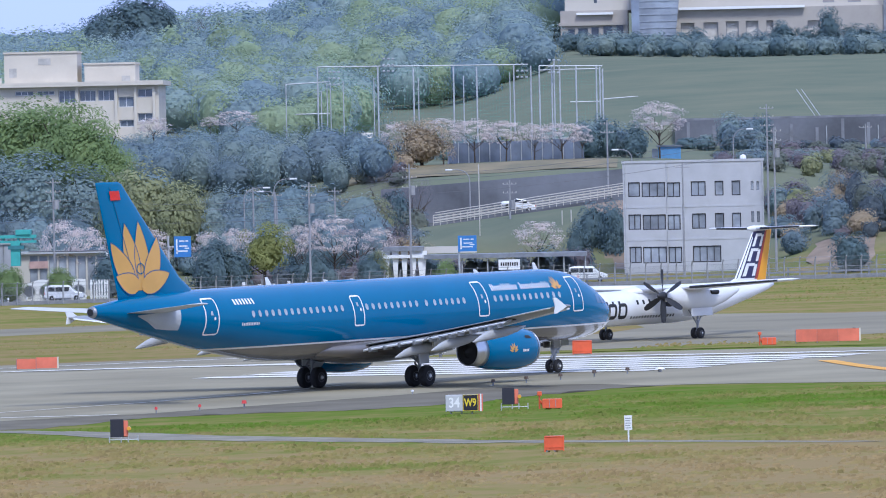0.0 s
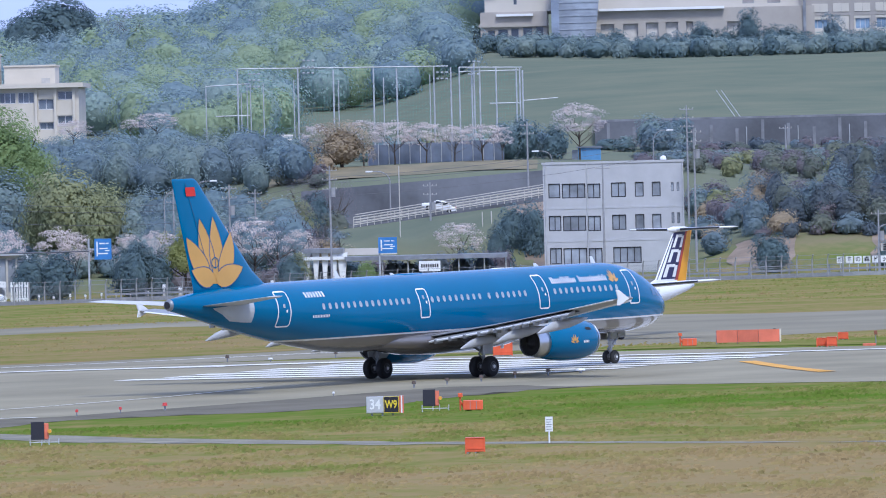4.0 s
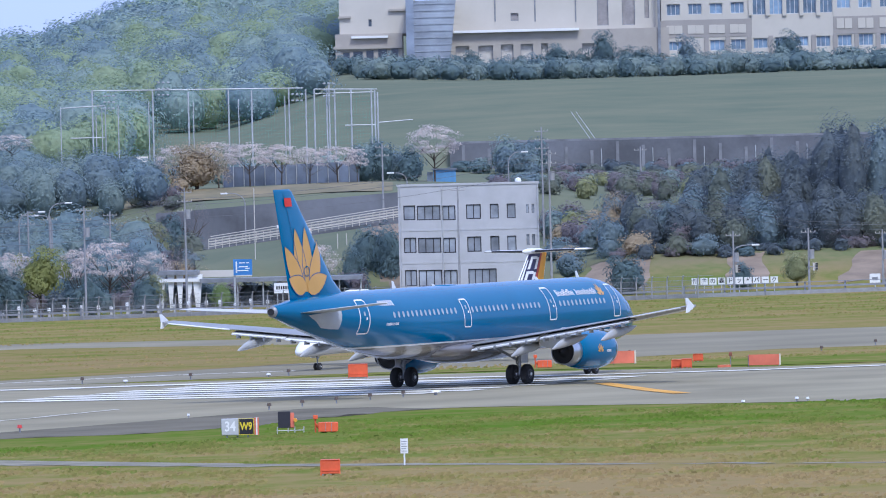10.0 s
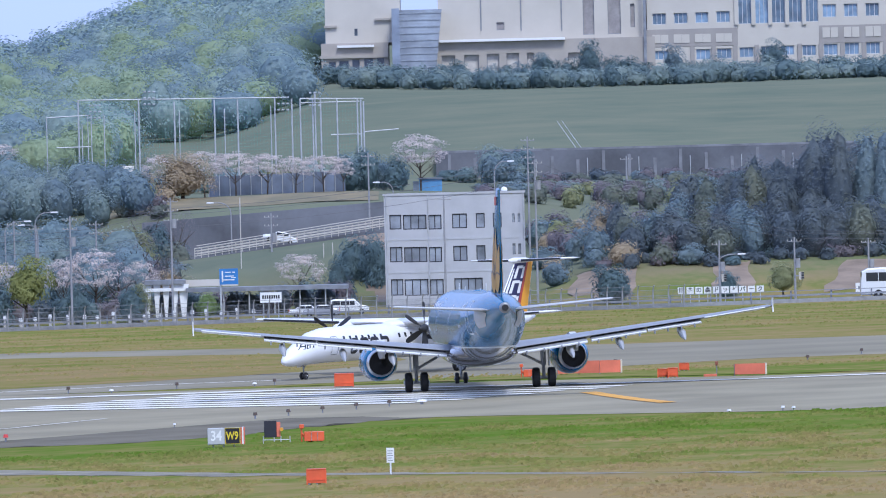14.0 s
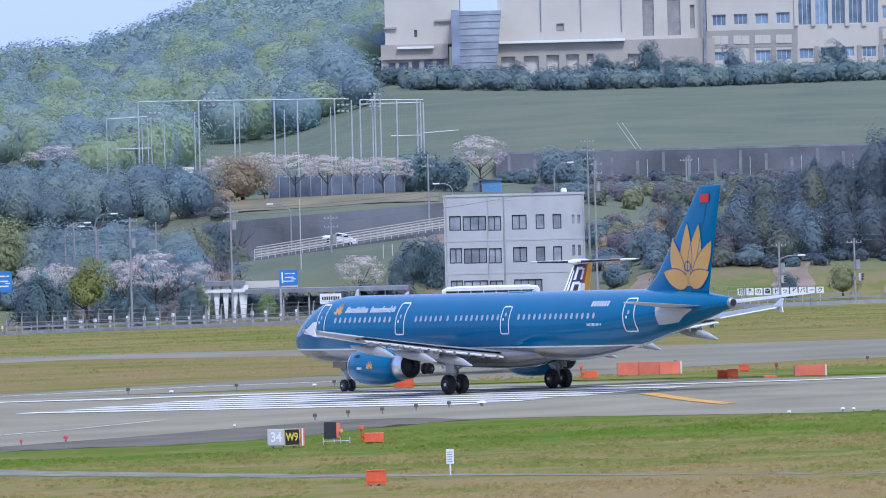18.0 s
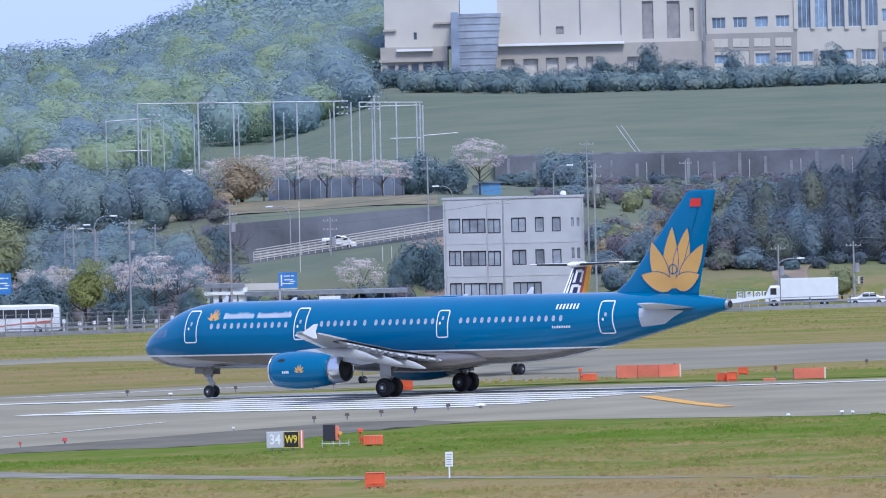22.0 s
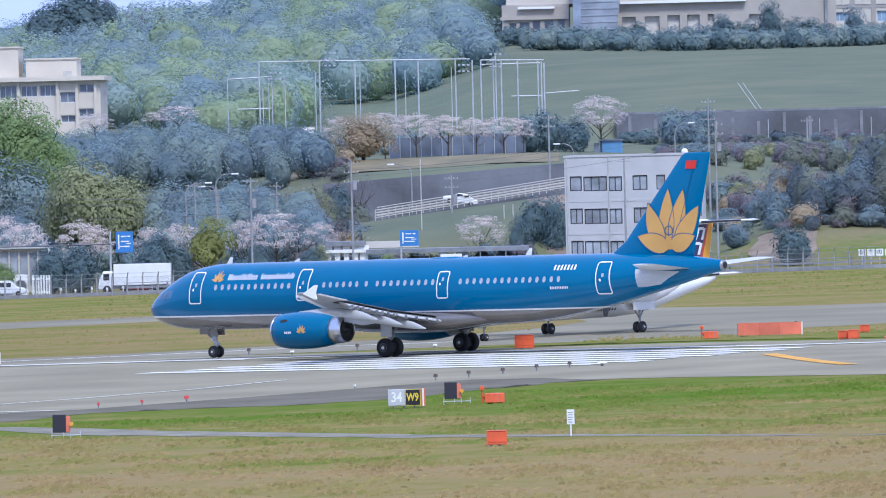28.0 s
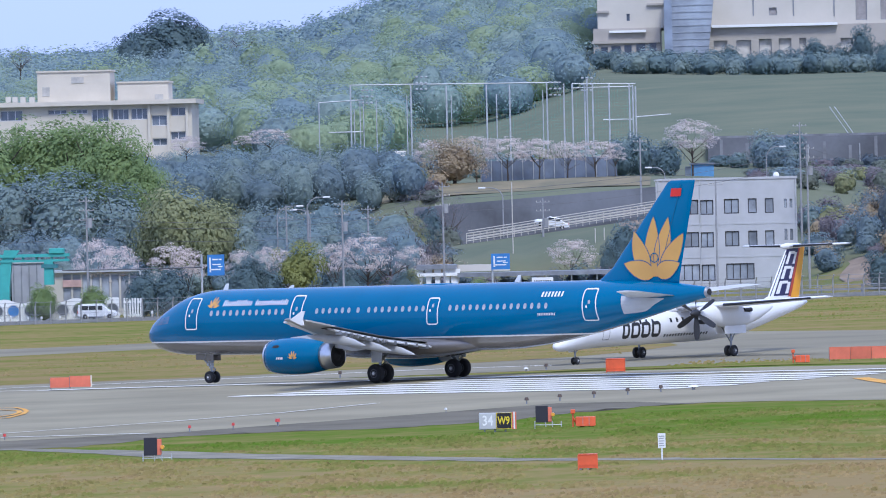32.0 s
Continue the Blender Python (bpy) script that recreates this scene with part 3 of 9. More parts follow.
def make_airliner():
    root = thing("airliner", "blue twin-jet airliner with gold flower on its tail, taxiing", "airplane")
    # fuselage, cut along the cheat line
    xs = [21.97, 21.9, 21.7, 21.35, 20.9, 20.3, 19.5, 18.5, 17.4, 16.2, 15.0] + [15 - 2.15 * i for i in range(1, 11)] + [-8.5, -9.5, -10.5, -11.5, -12.5, -13.5, -14.5, -15.5, -16.5, -17.5, -18.5, -19.5, -20.5, -21.1, -21.7, -22.4, -22.54]
    bm = loft([ring(x, *smooth_table(FUS, x), n=40) for x in xs])
    for z in (2.62, 2.71):
        bmesh.ops.bisect_plane(bm, geom=bm.verts[:] + bm.edges[:] + bm.faces[:], plane_co=(0, 0, z), plane_no=(0, 0, 1))
    for f in bm.faces:
        c = f.calc_center_median()
        f.material_index = 0 if c.z > 2.71 else (1 if c.z > 2.62 else 2)
        if c.x < -22.3:
            f.material_index = 3
    part("fuselage", bm, [BLUE, WHITE, BELLY, STEEL], root, smooth=True)
    part("tail_exhaust", lathe_at([(-0.05, 0.19), (0.0, 0.19), (0.02, 0.02)], -22.56, 0, 5.0, 16), DARK, root)
    bm = loft([ring(x, z, hw, hh, 28) for x, z, hw, hh in ((8.2, 2.25, 0.3, 0.1), (7.4, 2.2, 1.2, 0.4), (6.0, 2.15, 1.75, 0.62), (4.0, 2.12, 2.08, 0.74), (0.0, 2.1, 2.12, 0.78), (-2.5, 2.12, 2.05, 0.7), (-4.5, 2.2, 1.6, 0.5), (-6.2, 2.2, 0.5, 0.2), (-6.6, 2.2, 0.1, 0.06))])
    part("belly_fairing", bm, BELLY, root, smooth=True)
    # cabin windows
    wb = bmesh.new()
    f = wb.faces.new([wb.verts.new((0.13 * math.cos(a) * (1 if abs(math.cos(a)) < 0.9 else 0.95), 0, 0.19 * math.sin(a))) for a in [2 * math.pi * i / 12 for i in range(12)]])
    wm = bpy.data.meshes.new("cabin_window")
    wb.to_mesh(wm)
    wb.free()
    wm.materials.append(PANEGREY)
    spots = [15.18 - 0.5335 * i for i in range(12)] + [6.52 - 0.52 * i for i in range(6)] + [3.18] + [2.32 - 0.54 * i for i in range(9)] + [-4.12 - 0.5314 * i for i in range(15)]
    for side in (1, -1):
        for x in spots:
            p = hull(FUS, x, 4.45, side, 0.014)
            zc, hw, hh = smooth_table(FUS, x)
            n = Vector((0, side * (p.y * side) / hw ** 2, (p.z - zc) / hh ** 2)).normalized()
            share("cabin_window", wm, root, Matrix.Translation(p) @ n.to_track_quat("-Y" if side > 0 else "-Y", "Z").to_matrix().to_4x4())
        for x0, x1, z0, z1 in ((17.4, 16.35, 3.44, 5.42), (8.68, 7.72, 3.5, 5.44), (-2.3, -3.2, 3.44, 5.1), (-14.2, -15.22, 3.46, 5.42)):
            d = part("cabin_door", decal(FUS, side, outline(min(x0, x1), max(x0, x1), z0, z1, 0.075), 1, 0.016), WHITE, root, "white-outlined blue cabin door")
            xm = (x0 + x1) / 2
            part("door_window", decal(FUS, side, [((xm - 0.08, 4.5), (xm + 0.08, 4.5), (xm + 0.08, 4.72), (xm - 0.08, 4.72))], 1, 0.017), PANEGREY, d)
            part("door_handle", decal(FUS, side, [((xm + 0.12, 4.25), (xm + 0.24, 4.25), (xm + 0.24, 4.4), (xm + 0.12, 4.4))], 1, 0.017), WHITE, d)
        # name and marks, as plain bars that read from nose to tail or tail to nose
        if side > 0:
            words = (letters(14.35, 11.95, 4.88, 0.36, 14, 3, 0.03), letters(11.7, 9.0, 4.88, 0.36, 16, 5, 0.03))
            reg = letters(-11.05, -12.8, 4.98, 0.3, 7, 7, 0.0, 1.0)
            small = letters(-10.95, -12.3, 3.86, 0.16, 11, 9, 0.0, 0.9)
        else:
            words = (letters(9.3, 11.7, 4.88, 0.36, 14, 3, 0.03), letters(11.95, 14.65, 4.88, 0.36, 16, 5, 0.03))
            reg = letters(-12.8, -11.05, 4.98, 0.3, 7, 7, 0.0, 1.0)
            small = letters(-12.5, -11.1, 3.86, 0.16, 11, 9, 0.0, 0.9)
        for bar in (*words[0], *words[1]):
            part("name_mark", decal(FUS, side, [bar], 3), WHITE, root)
        for bar in reg:
            part("registration_mark", decal(FUS, side, [bar], 2), WHITE, root)
        part("type_mark", decal(FUS, side, small, 2), WHITE, root)
        bm = bmesh.new()
        lx = 15.15 if side > 0 else 15.2
        for bx0, bz, tx, tz, w in ((0.05, 0.02, 0.12, 0.62, 0.16), (-0.05, 0.02, -0.12, 0.62, 0.16), (0.12, 0.0, 0.38, 0.42, 0.16), (-0.12, 0.0, -0.38, 0.42, 0.16), (0.05, -0.04, 0.5, 0.1, 0.16), (-0.05, -0.04, -0.5, 0.1, 0.16)):
            petal((lx + bx0, 4.86 + bz), (lx + tx, 4.86 + tz), w, lambda x, z: hull(FUS, x, z, side, 0.014), bm, 4)
        part("small_flower_mark", bm, GOLD, root)
        part("cockpit_window", decal(FUS, side, [((20.35, 3.75), (19.75, 3.78), (19.62, 4.25), (20.05, 4.2)), ((19.68, 3.8), (19.1, 3.85), (19.05, 4.32), (19.56, 4.28))], 2, 0.014), glass("cockpit_glass", (0.045, 0.13, 0.24)), root)
        part("windscreen", decal(FUS, side, [((20.75, 3.74), (20.42, 3.75), (20.12, 4.2), (20.3, 4.25))], 2, 0.014), glass("cockpit_glass"), root)
        part("trim_patch", decal(FUS, side, [((-16.95, 3.84), (-17.6, 3.88), (-17.6, 4.86), (-16.95, 4.92)), ((-17.6, 3.88), (-18.4, 3.98), (-18.4, 4.8), (-17.6, 4.86)), ((-18.4, 3.98), (-19.1, 4.36), (-19.1, 4.76), (-18.4, 4.8)), ((-19.1, 4.36), (-19.8, 4.68), (-19.8, 4.72), (-19.1, 4.76))], 4, 0.035), mat("light_grey_paint", (0.45, 0.47, 0.5), rough=0.4, var=0.08), root)
    # fin, with the flower on both sides
    fin_rows = ((5.3, -13.6, -20.3, 0.5), (5.85, -14.3, -20.38, 0.5), (6.6, -15.35, -20.55, 0.48), (11.62, -19.72, -21.78, 0.2), (11.76, -20.0, -21.8, 0.1))
    part("fin", loft([section(le, te, 0, z, t, 12, True) for z, le, te, t in fin_rows]), BLUE, root, smooth=True)

    def fin_side(side, lift):
        def place(x, z):
            le, te, t = smooth_table(fin_rows, z)
            s = max(0.0, min(1.0, (x - le) / (te - le)))
            return Vector((x, side * (t / 2 * 2.6 * math.sqrt(s) * (1 - s) + 0.008 + lift), z))
        return place
    for side in (1, -1):
        bm = bmesh.new()
        petals = (((-18.42, 6.35), (-18.72, 9.68), 1.12, 0.02), ((-18.98, 6.35), (-19.82, 9.6), 1.12, 0.026), ((-18.15, 6.25), (-17.08, 8.85), 1.18, 0.032), ((-19.25, 6.25), (-20.85, 8.6), 1.12, 0.038), ((-18.6, 6.15), (-16.4, 6.85), 1.16, 0.044), ((-18.85, 6.15), (-20.5, 6.8), 1.1, 0.05))
        rim = bmesh.new()
        for b, t, w, lift in petals:
            petal(b, t, w, fin_side(side, lift), bm, 9)
            petal_rim(b, t, w, fin_side(side, lift + 0.006), rim)
        heart = fin_side(side, 0.018)
        bm.faces.new([bm.verts.new(heart(-18.72 + 0.95 * math.cos(a), 6.62 + 0.62 * math.sin(a))) for a in [2 * math.pi * i / 14 for i in range(14)]])
        part("flower_line", rim, mat("seam_shadow_paint", (0.02, 0.10, 0.24), rough=0.6), root)
        part("flower_mark", bm, GOLD, root, "large gold flower painted on the fin")
        bm = bmesh.new()
        pl = fin_side(side, 0.065)
        pts = [(0.30 * math.cos(a), 0.30 * math.sin(a)) for a in [2 * math.pi * i / 16 for i in range(16)]]
        for p, q in zip(pts, pts[1:] + pts[:1]):
            bm.faces.new([bm.verts.new(pl(-18.72 + k * c[0], 7.15 + k * c[1])) for c, k in ((p, 1.0), (q, 1.0), (q, 0.82), (p, 0.82))])
        part("flower_ring", bm, BLUE, root)
        bm = bmesh.new()
        bm.faces.new([bm.verts.new(pl(x, z)) for x, z in ((-20.05, 10.8), (-20.8, 10.8), (-20.88, 11.28), (-20.13, 11.28))])
        part("flag_mark", bm, RED, root)
        bm = bmesh.new()
        pl = fin_side(side, 0.04)
        bm.faces.new([bm.verts.new(pl(-20.46 + r * math.cos(a), 11.04 + r * math.sin(a))) for r, a in [((0.13 if i % 2 == 0 else 0.055), math.pi / 2 + i * math.pi / 5) for i in range(10)]])
        part("star_mark", bm, mat("yellow_paint", (0.8, 0.55, 0.12), rough=0.5), root)
        bm = bmesh.new()
        for z0, z1 in ((5.9, 8.8), (8.8, 11.5)):
            bm.faces.new([bm.verts.new(pl(x, z)) for x, z in ((-18.9 - (z0 - 5.9) * 0.34, z0), (-18.94 - (z0 - 5.9) * 0.34, z0), (-18.94 - (z1 - 5.9) * 0.34, z1), (-18.9 - (z1 - 5.9) * 0.34, z1))])
        part("rudder_gap", bm, mat("rudder_seam_paint", (0.0, 0.085, 0.18), rough=0.4), root)
    # wings with drooped flaps, fairings, end plates; tail planes
    for side in (1, -1):
        rows = ((1.0, 5.3, -2.3, 2.3, 0.8), (1.98, 4.5, -2.2, 2.42, 0.6), (4.2, 3.25, -2.2, 2.68, 0.48), (6.4, 2.1, -2.25, 2.95, 0.4), (11.7, -0.68, -3.6, 3.6, 0.27), (16.9, -3.45, -4.95, 4.28, 0.18), (17.05, -3.75, -4.95, 4.3, 0.06))
        w = part("wing", loft([section(le, te, side * y, z, t) for y, le, te, z, t in rows]), mat("wing_box_grey", (0.26, 0.262, 0.265), rough=0.4, var=0.12, scale=0.8), root, smooth=True)
        part("slat", loft([section(le + 0.16, le - 0.38, side * y, z - 0.1, 0.14, 6) for y, le, z in ((2.6, 4.15, 2.5), (4.9, 2.85, 2.77))]), WHITE, w)
        part("slat", loft([section(le + 0.16, le - 0.34, side * y, z - 0.08, 0.12, 6) for y, le, z in ((6.6, 2.0, 2.97), (16.5, -3.2, 4.22))]), WHITE, w)
        for y0, t0, z0, y1, t1, z1, ch in ((2.1, -2.05, 2.36, 6.25, -2.1, 2.86, 0.92), (6.5, -2.15, 2.88, 9.7, -2.95, 3.28, 0.74), (9.8, -2.98, 3.3, 12.9, -3.75, 3.68, 0.6)):
            rg = []
            for y, t, z in ((y0, t0, z0), (y1, t1, z1)):
                rg.append([(t + 0.25 + (px - t) * 0.93, py, z - 0.05 + (pz - z) - (t + 0.12 - px) * 0.24) for px, py, pz in section(t + 0.12, t - ch, side * y, z, 0.17, 6)])
            fl = part("flap", loft(rg), mat("flap_grey_paint", (0.30, 0.302, 0.306), rough=0.4, var=0.1, scale=0.8), w, "pale trailing flap set down")
            for k in range(4):
                u = (k + 0.5) / 4
                fy, ft, fz = y0 + (y1 - y0) * u, t0 + (t1 - t0) * u, z0 + (z1 - z0) * u
                part("flap_bracket", bx(ft - ch * 0.9, ft - 0.1, side * fy - 0.035, side * fy + 0.035, fz - 0.42, fz - 0.2), STEEL, fl)
            edge = [[(t - ch * 0.93 + 0.32, side * y, z - 0.05 - ch * 0.2), (t - ch * 0.93 + 0.2, side * y, z - 0.1 - ch * 0.24), (t - ch * 0.93 + 0.16, side * y, z - 0.03 - ch * 0.24), (t - ch * 0.93 + 0.32, side * y, z + 0.0 - ch * 0.2)] for y, t, z in ((y0, t0, z0), (y1, t1, z1))]
            part("flap_edge", loft(edge), WHITE, fl, "bright trailing edge")
            # solid near-black strip painted in as the shade of the flap gap
            gap_shade = [[(t + 0.8, side * y, z - 0.08), (t + 0.06, side * y, z - 0.1), (t + 0.0, side * y, z - 0.05), (t + 0.8, side * y, z - 0.03)] for y, t, z in ((y0 + 0.05, t0, z0), (y1 - 0.05, t1, z1))]
            part("flap_cove", loft(gap_shade), DARK, w, "dark strip painted as the shade of the flap gap")
        part("aileron", loft([section(t + 0.03, t - 0.32, side * y, z - 0.02, 0.06, 5) for y, t, z in ((13.1, -3.92, 3.78), (16.6, -4.83, 4.24))]), WHITE, w)
        for y, x, z in ((5.3, -1.6, 2.35), (8.2, -2.1, 2.7), (11.8, -3.05, 3.15)):
            part("flap_fairing", loft([ring(x + dx, z + dz, hw, hh, 14, side * y) for dx, dz, hw, hh in ((2.2, 0.05, 0.03, 0.03), (1.5, -0.06, 0.13, 0.16), (0.5, -0.16, 0.2, 0.27), (-0.6, -0.26, 0.2, 0.28), (-1.5, -0.42, 0.14, 0.2), (-2.1, -0.56, 0.07, 0.1), (-2.4, -0.62, 0.02, 0.02))]), FAIRGREY, w, smooth=True)
        bm = bmesh.new()
        prof = ((-4.05, 4.28), (-4.95, 4.78), (-5.2, 4.78), (-5.02, 4.3), (-5.12, 3.94), (-4.92, 3.94))
        a = [bm.verts.new((x, side * 17.04, z)) for x, z in prof]
        b = [bm.verts.new((x, side * 17.10, z)) for x, z in prof]
        bm.faces.new(a)
        bm.faces.new(b[::-1])
        for i in range(6):
            bm.faces.new((a[i], a[(i + 1) % 6], b[(i + 1) % 6], b[i]))
        bmesh.ops.recalc_face_normals(bm, faces=bm.faces)
        part("wing_fence", bm, WHITE, w)
        part("tail_plane", loft([section(le, te, side * y, z, t) for y, le, te, z, t in ((0.4, -16.7, -20.4, 4.84, 0.2), (6.1, -20.25, -21.9, 5.27, 0.09), (6.22, -20.7, -21.9, 5.28, 0.04))]), WINGGREY, root, smooth=True)
        # engine
        ey, ez = side * 5.75, 1.78
        nac = part("engine", lathe_at([(6.9, 0.985), (6.6, 1.06), (6.0, 1.125), (5.2, 1.15), (4.3, 1.12), (3.4, 1.02), (2.65, 0.87), (2.6, 0.80), (3.2, 0.78)], 0, ey, ez, 32), BLUE, root, "blue turbofan engine nacelle", smooth=True)
        part("intake_lip", lathe_at([(6.2, 0.80), (6.8, 0.82), (7.0, 0.86), (7.07, 0.91), (7.03, 0.955), (6.9, 0.99)], 0, ey, ez, 32), SILVER, nac, smooth=True)
        part("fan", lathe_at([(6.25, 0.80), (6.24, 0.3), (6.6, 0.02)], 0, ey, ez, 24), DARK, nac)
        part("nozzle", lathe_at([(2.7, 0.86), (2.25, 0.82), (1.72, 0.755), (1.7, 0.735), (1.75, 0.715), (2.2, 0.70)], 0, ey, ez, 28), SILVER, nac, "bare metal exhaust nozzle", smooth=True)
        part("nozzle_core", lathe_at([(1.82, 0.715), (1.8, 0.35), (1.5, 0.02)], 0, ey, ez, 20), DARK, nac)
        part("nacelle_strake", bx(4.9, 5.7, ey - side * 0.75 - 0.02, ey - side * 0.75 + 0.02, ez + 0.8, ez + 1.05), BLUE, nac)
        py = ((5.4, 2.86, 0.08, 0.08), (4.2, 2.84, 0.17, 0.2), (2.2, 2.75, 0.2, 0.42), (0.4, 2.45, 0.16, 0.42), (-1.2, 2.4, 0.06, 0.2))
        part("pylon", loft([[(x, ey - hw, z - hh), (x, ey + hw, z - hh), (x, ey + hw, z + hh), (x, ey - hw, z + hh)] for x, z, hw, hh in py]), WINGGREY, nac)
        for out in (1, -1):
            bm = bmesh.new()

            def on_nac(x, z, ey=ey, ez=ez, out=out):
                r = smooth_table(((6.6, 1.06), (6.0, 1.125), (5.2, 1.15), (4.3, 1.12), (3.4, 1.02)), x)[0] + 0.012
                dz = z - ez
                return Vector((x, ey + out * math.sqrt(max(0.01, r * r - dz * dz)), z))
            for bx0, bz, tx, tz, w_ in ((0.04, 0.02, 0.08, 0.42, 0.12), (-0.04, 0.02, -0.12, 0.42, 0.12), (0.1, 0.0, 0.3, 0.28, 0.13), (-0.1, 0.0, -0.3, 0.28, 0.13), (0.05, -0.05, 0.36, 0.04, 0.12), (-0.05, -0.05, -0.36, 0.04, 0.12)):
                petal((4.45 + bx0, 1.72 + bz), (4.45 + tx, 1.72 + tz), w_, on_nac, bm, 3)
            part("engine_flower_mark", bm, GOLD, nac)
            bm = bmesh.new()
            for i in range(4):
                x = 5.75 - 0.14 * i
                bm.faces.new([bm.verts.new(on_nac(*p)) for p in ((x, 1.62), (x - 0.1, 1.62), (x - 0.1, 1.76), (x, 1.76))])
            part("engine_label_mark", bm, WHITE, nac)
            bm = bmesh.new()
            bm.faces.new([bm.verts.new(on_nac(*p)) for p in ((6.25, 2.36), (6.05, 2.32), (5.7, 2.34), (5.62, 2.42), (5.75, 2.5), (6.1, 2.48))])
            part("bleed_vent", bm, DARK, nac)
        # main gear
        gy = side * 3.795
        bm = rods(((0, gy, 0.56), (0, gy, 1.4), 0.10), ((0, gy, 1.3), (0.05, gy, 2.75), 0.16), ((0, gy, 1.35), (0.0, side * 2.0, 2.3), 0.08), ((0.0, gy, 0.95), (-0.42, gy, 1.3), 0.05), ((-0.42, gy, 1.3), (0, gy, 1.75), 0.05), ((0, gy - 0.48, 0.58), (0, gy + 0.48, 0.58), 0.09))
        part("main_gear_leg", bm, STEEL, root)
        part("gear_door", bx(-0.42, 0.42, gy + side * 0.30, gy + side * 0.36, 1.25, 2.6, bevel=0.02), WINGGREY, root)
        wheels.append((wheel(root, 0, gy - 0.465, 0.585, 0.585, 0.43), Vector((0, gy - 0.465, 0.585)), 0.585))
        wheels.append((wheel(root, 0, gy + 0.465, 0.585, 0.585, 0.43), Vector((0, gy + 0.465, 0.585)), 0.585))
        wheels.append((wheel(root, 16.9, side * 0.26, 0.385, 0.385, 0.23), Vector((16.9, side * 0.26, 0.385)), 0.385))
        part("nose_gear_door", bx(17.15, 17.9, side * 0.34, side * 0.38, 1.5, 2.0, bevel=0.02), BELLY, root)
        part("nose_gear_door", bx(16.45, 17.1, side * 0.34, side * 0.38, 1.42, 1.95, bevel=0.02), BELLY, root)
    leg = part("nose_gear_leg", rods(((16.9, 0, 0.38), (16.95, 0, 1.1), 0.085), ((16.95, 0, 0.95), (17.0, 0, 2.0), 0.15), ((16.9, -0.3, 0.385), (16.9, 0.3, 0.385), 0.07), ((17.03, -0.24, 1.18), (17.03, 0.24, 1.18), 0.1)), FAIRGREY, root)
    part("drag_strut", rods(((16.93, -0.12, 1.1), (17.8, -0.2, 1.85), 0.06), ((16.93, 0.12, 1.1), (17.8, 0.2, 1.85), 0.06)), STEEL, leg)
    part("torque_link", rods(((16.9, 0, 0.62), (16.62, 0, 0.86), 0.05), ((16.62, 0, 0.86), (16.93, 0, 1.12), 0.05)), STEEL, leg)
    part("steering_collar", rods(((16.95, 0, 1.3), (16.97, 0, 1.55), 0.2), n=12), STEEL, leg)
    part("taxi_lamp", lathe_at([(0.0, 0.02), (0.02, 0.1), (-0.08, 0.09)], 17.12, 0, 1.28, 12), WHITE, root)
    for x, z, hgt in ((15.6, 5.86, 0.42), (10.2, 5.9, 0.18), (-7.9, 5.9, 0.42), (-3.0, 5.9, 0.12)):
        part("blade_antenna", loft([section(x + 0.2, x - 0.28, 0, z - 0.03, 0.05, 4, True), section(x - 0.15, x - 0.36, 0, z + hgt, 0.03, 4, True)]), WHITE, root)
    part("roof_dome", loft([ring(x, 5.86, w, hh, 12) for x, w, hh in ((-0.2, 0.05, 0.02), (-0.8, 0.32, 0.08), (-2.4, 0.36, 0.09), (-3.6, 0.05, 0.02))]), BLUE, root, smooth=True)
    part("belly_antenna", loft([section(6.9, 6.5, 0, 1.72, 0.05, 4, True), section(6.75, 6.5, 0, 1.35, 0.03, 4, True)]), WHITE, root)
    return root


wheels = []
airliner = make_airliner()


# ---- the white turboprop on the taxiway ----
QFUS = ((16.5, 1.42, 0.05, 0.05), (16.35, 1.45, 0.28, 0.26), (15.9, 1.57, 0.55, 0.5), (15.2, 1.78, 0.82, 0.74), (14.2, 2.06, 1.06, 1.0), (13.0, 2.34, 1.24, 1.22), (11.5, 2.49, 1.33, 1.33), (10.0, 2.52, 1.345, 1.345),
        (-3.0, 2.52, 1.345, 1.345), (-5.5, 2.6, 1.33, 1.28), (-8.0, 2.8, 1.2, 1.12), (-10.5, 3.08, 0.98, 0.88), (-13.0, 3.36, 0.68, 0.62), (-15.2, 3.6, 0.38, 0.36), (-16.3, 3.72, 0.12, 0.12))
QWHITE = mat("white_airframe_paint", (0.82, 0.82, 0.83), rough=0.32, var=0.05, scale=0.4, coat=0.3)
NAVY = mat("navy_paint", (0.022, 0.022, 0.085), rough=0.35, var=0.1)
AMBER = mat("amber_paint", (0.80, 0.36, 0.02), rough=0.4, var=0.08)
PROP = mat("propeller_black", (0.025, 0.026, 0.03), rough=0.5, var=0.2)


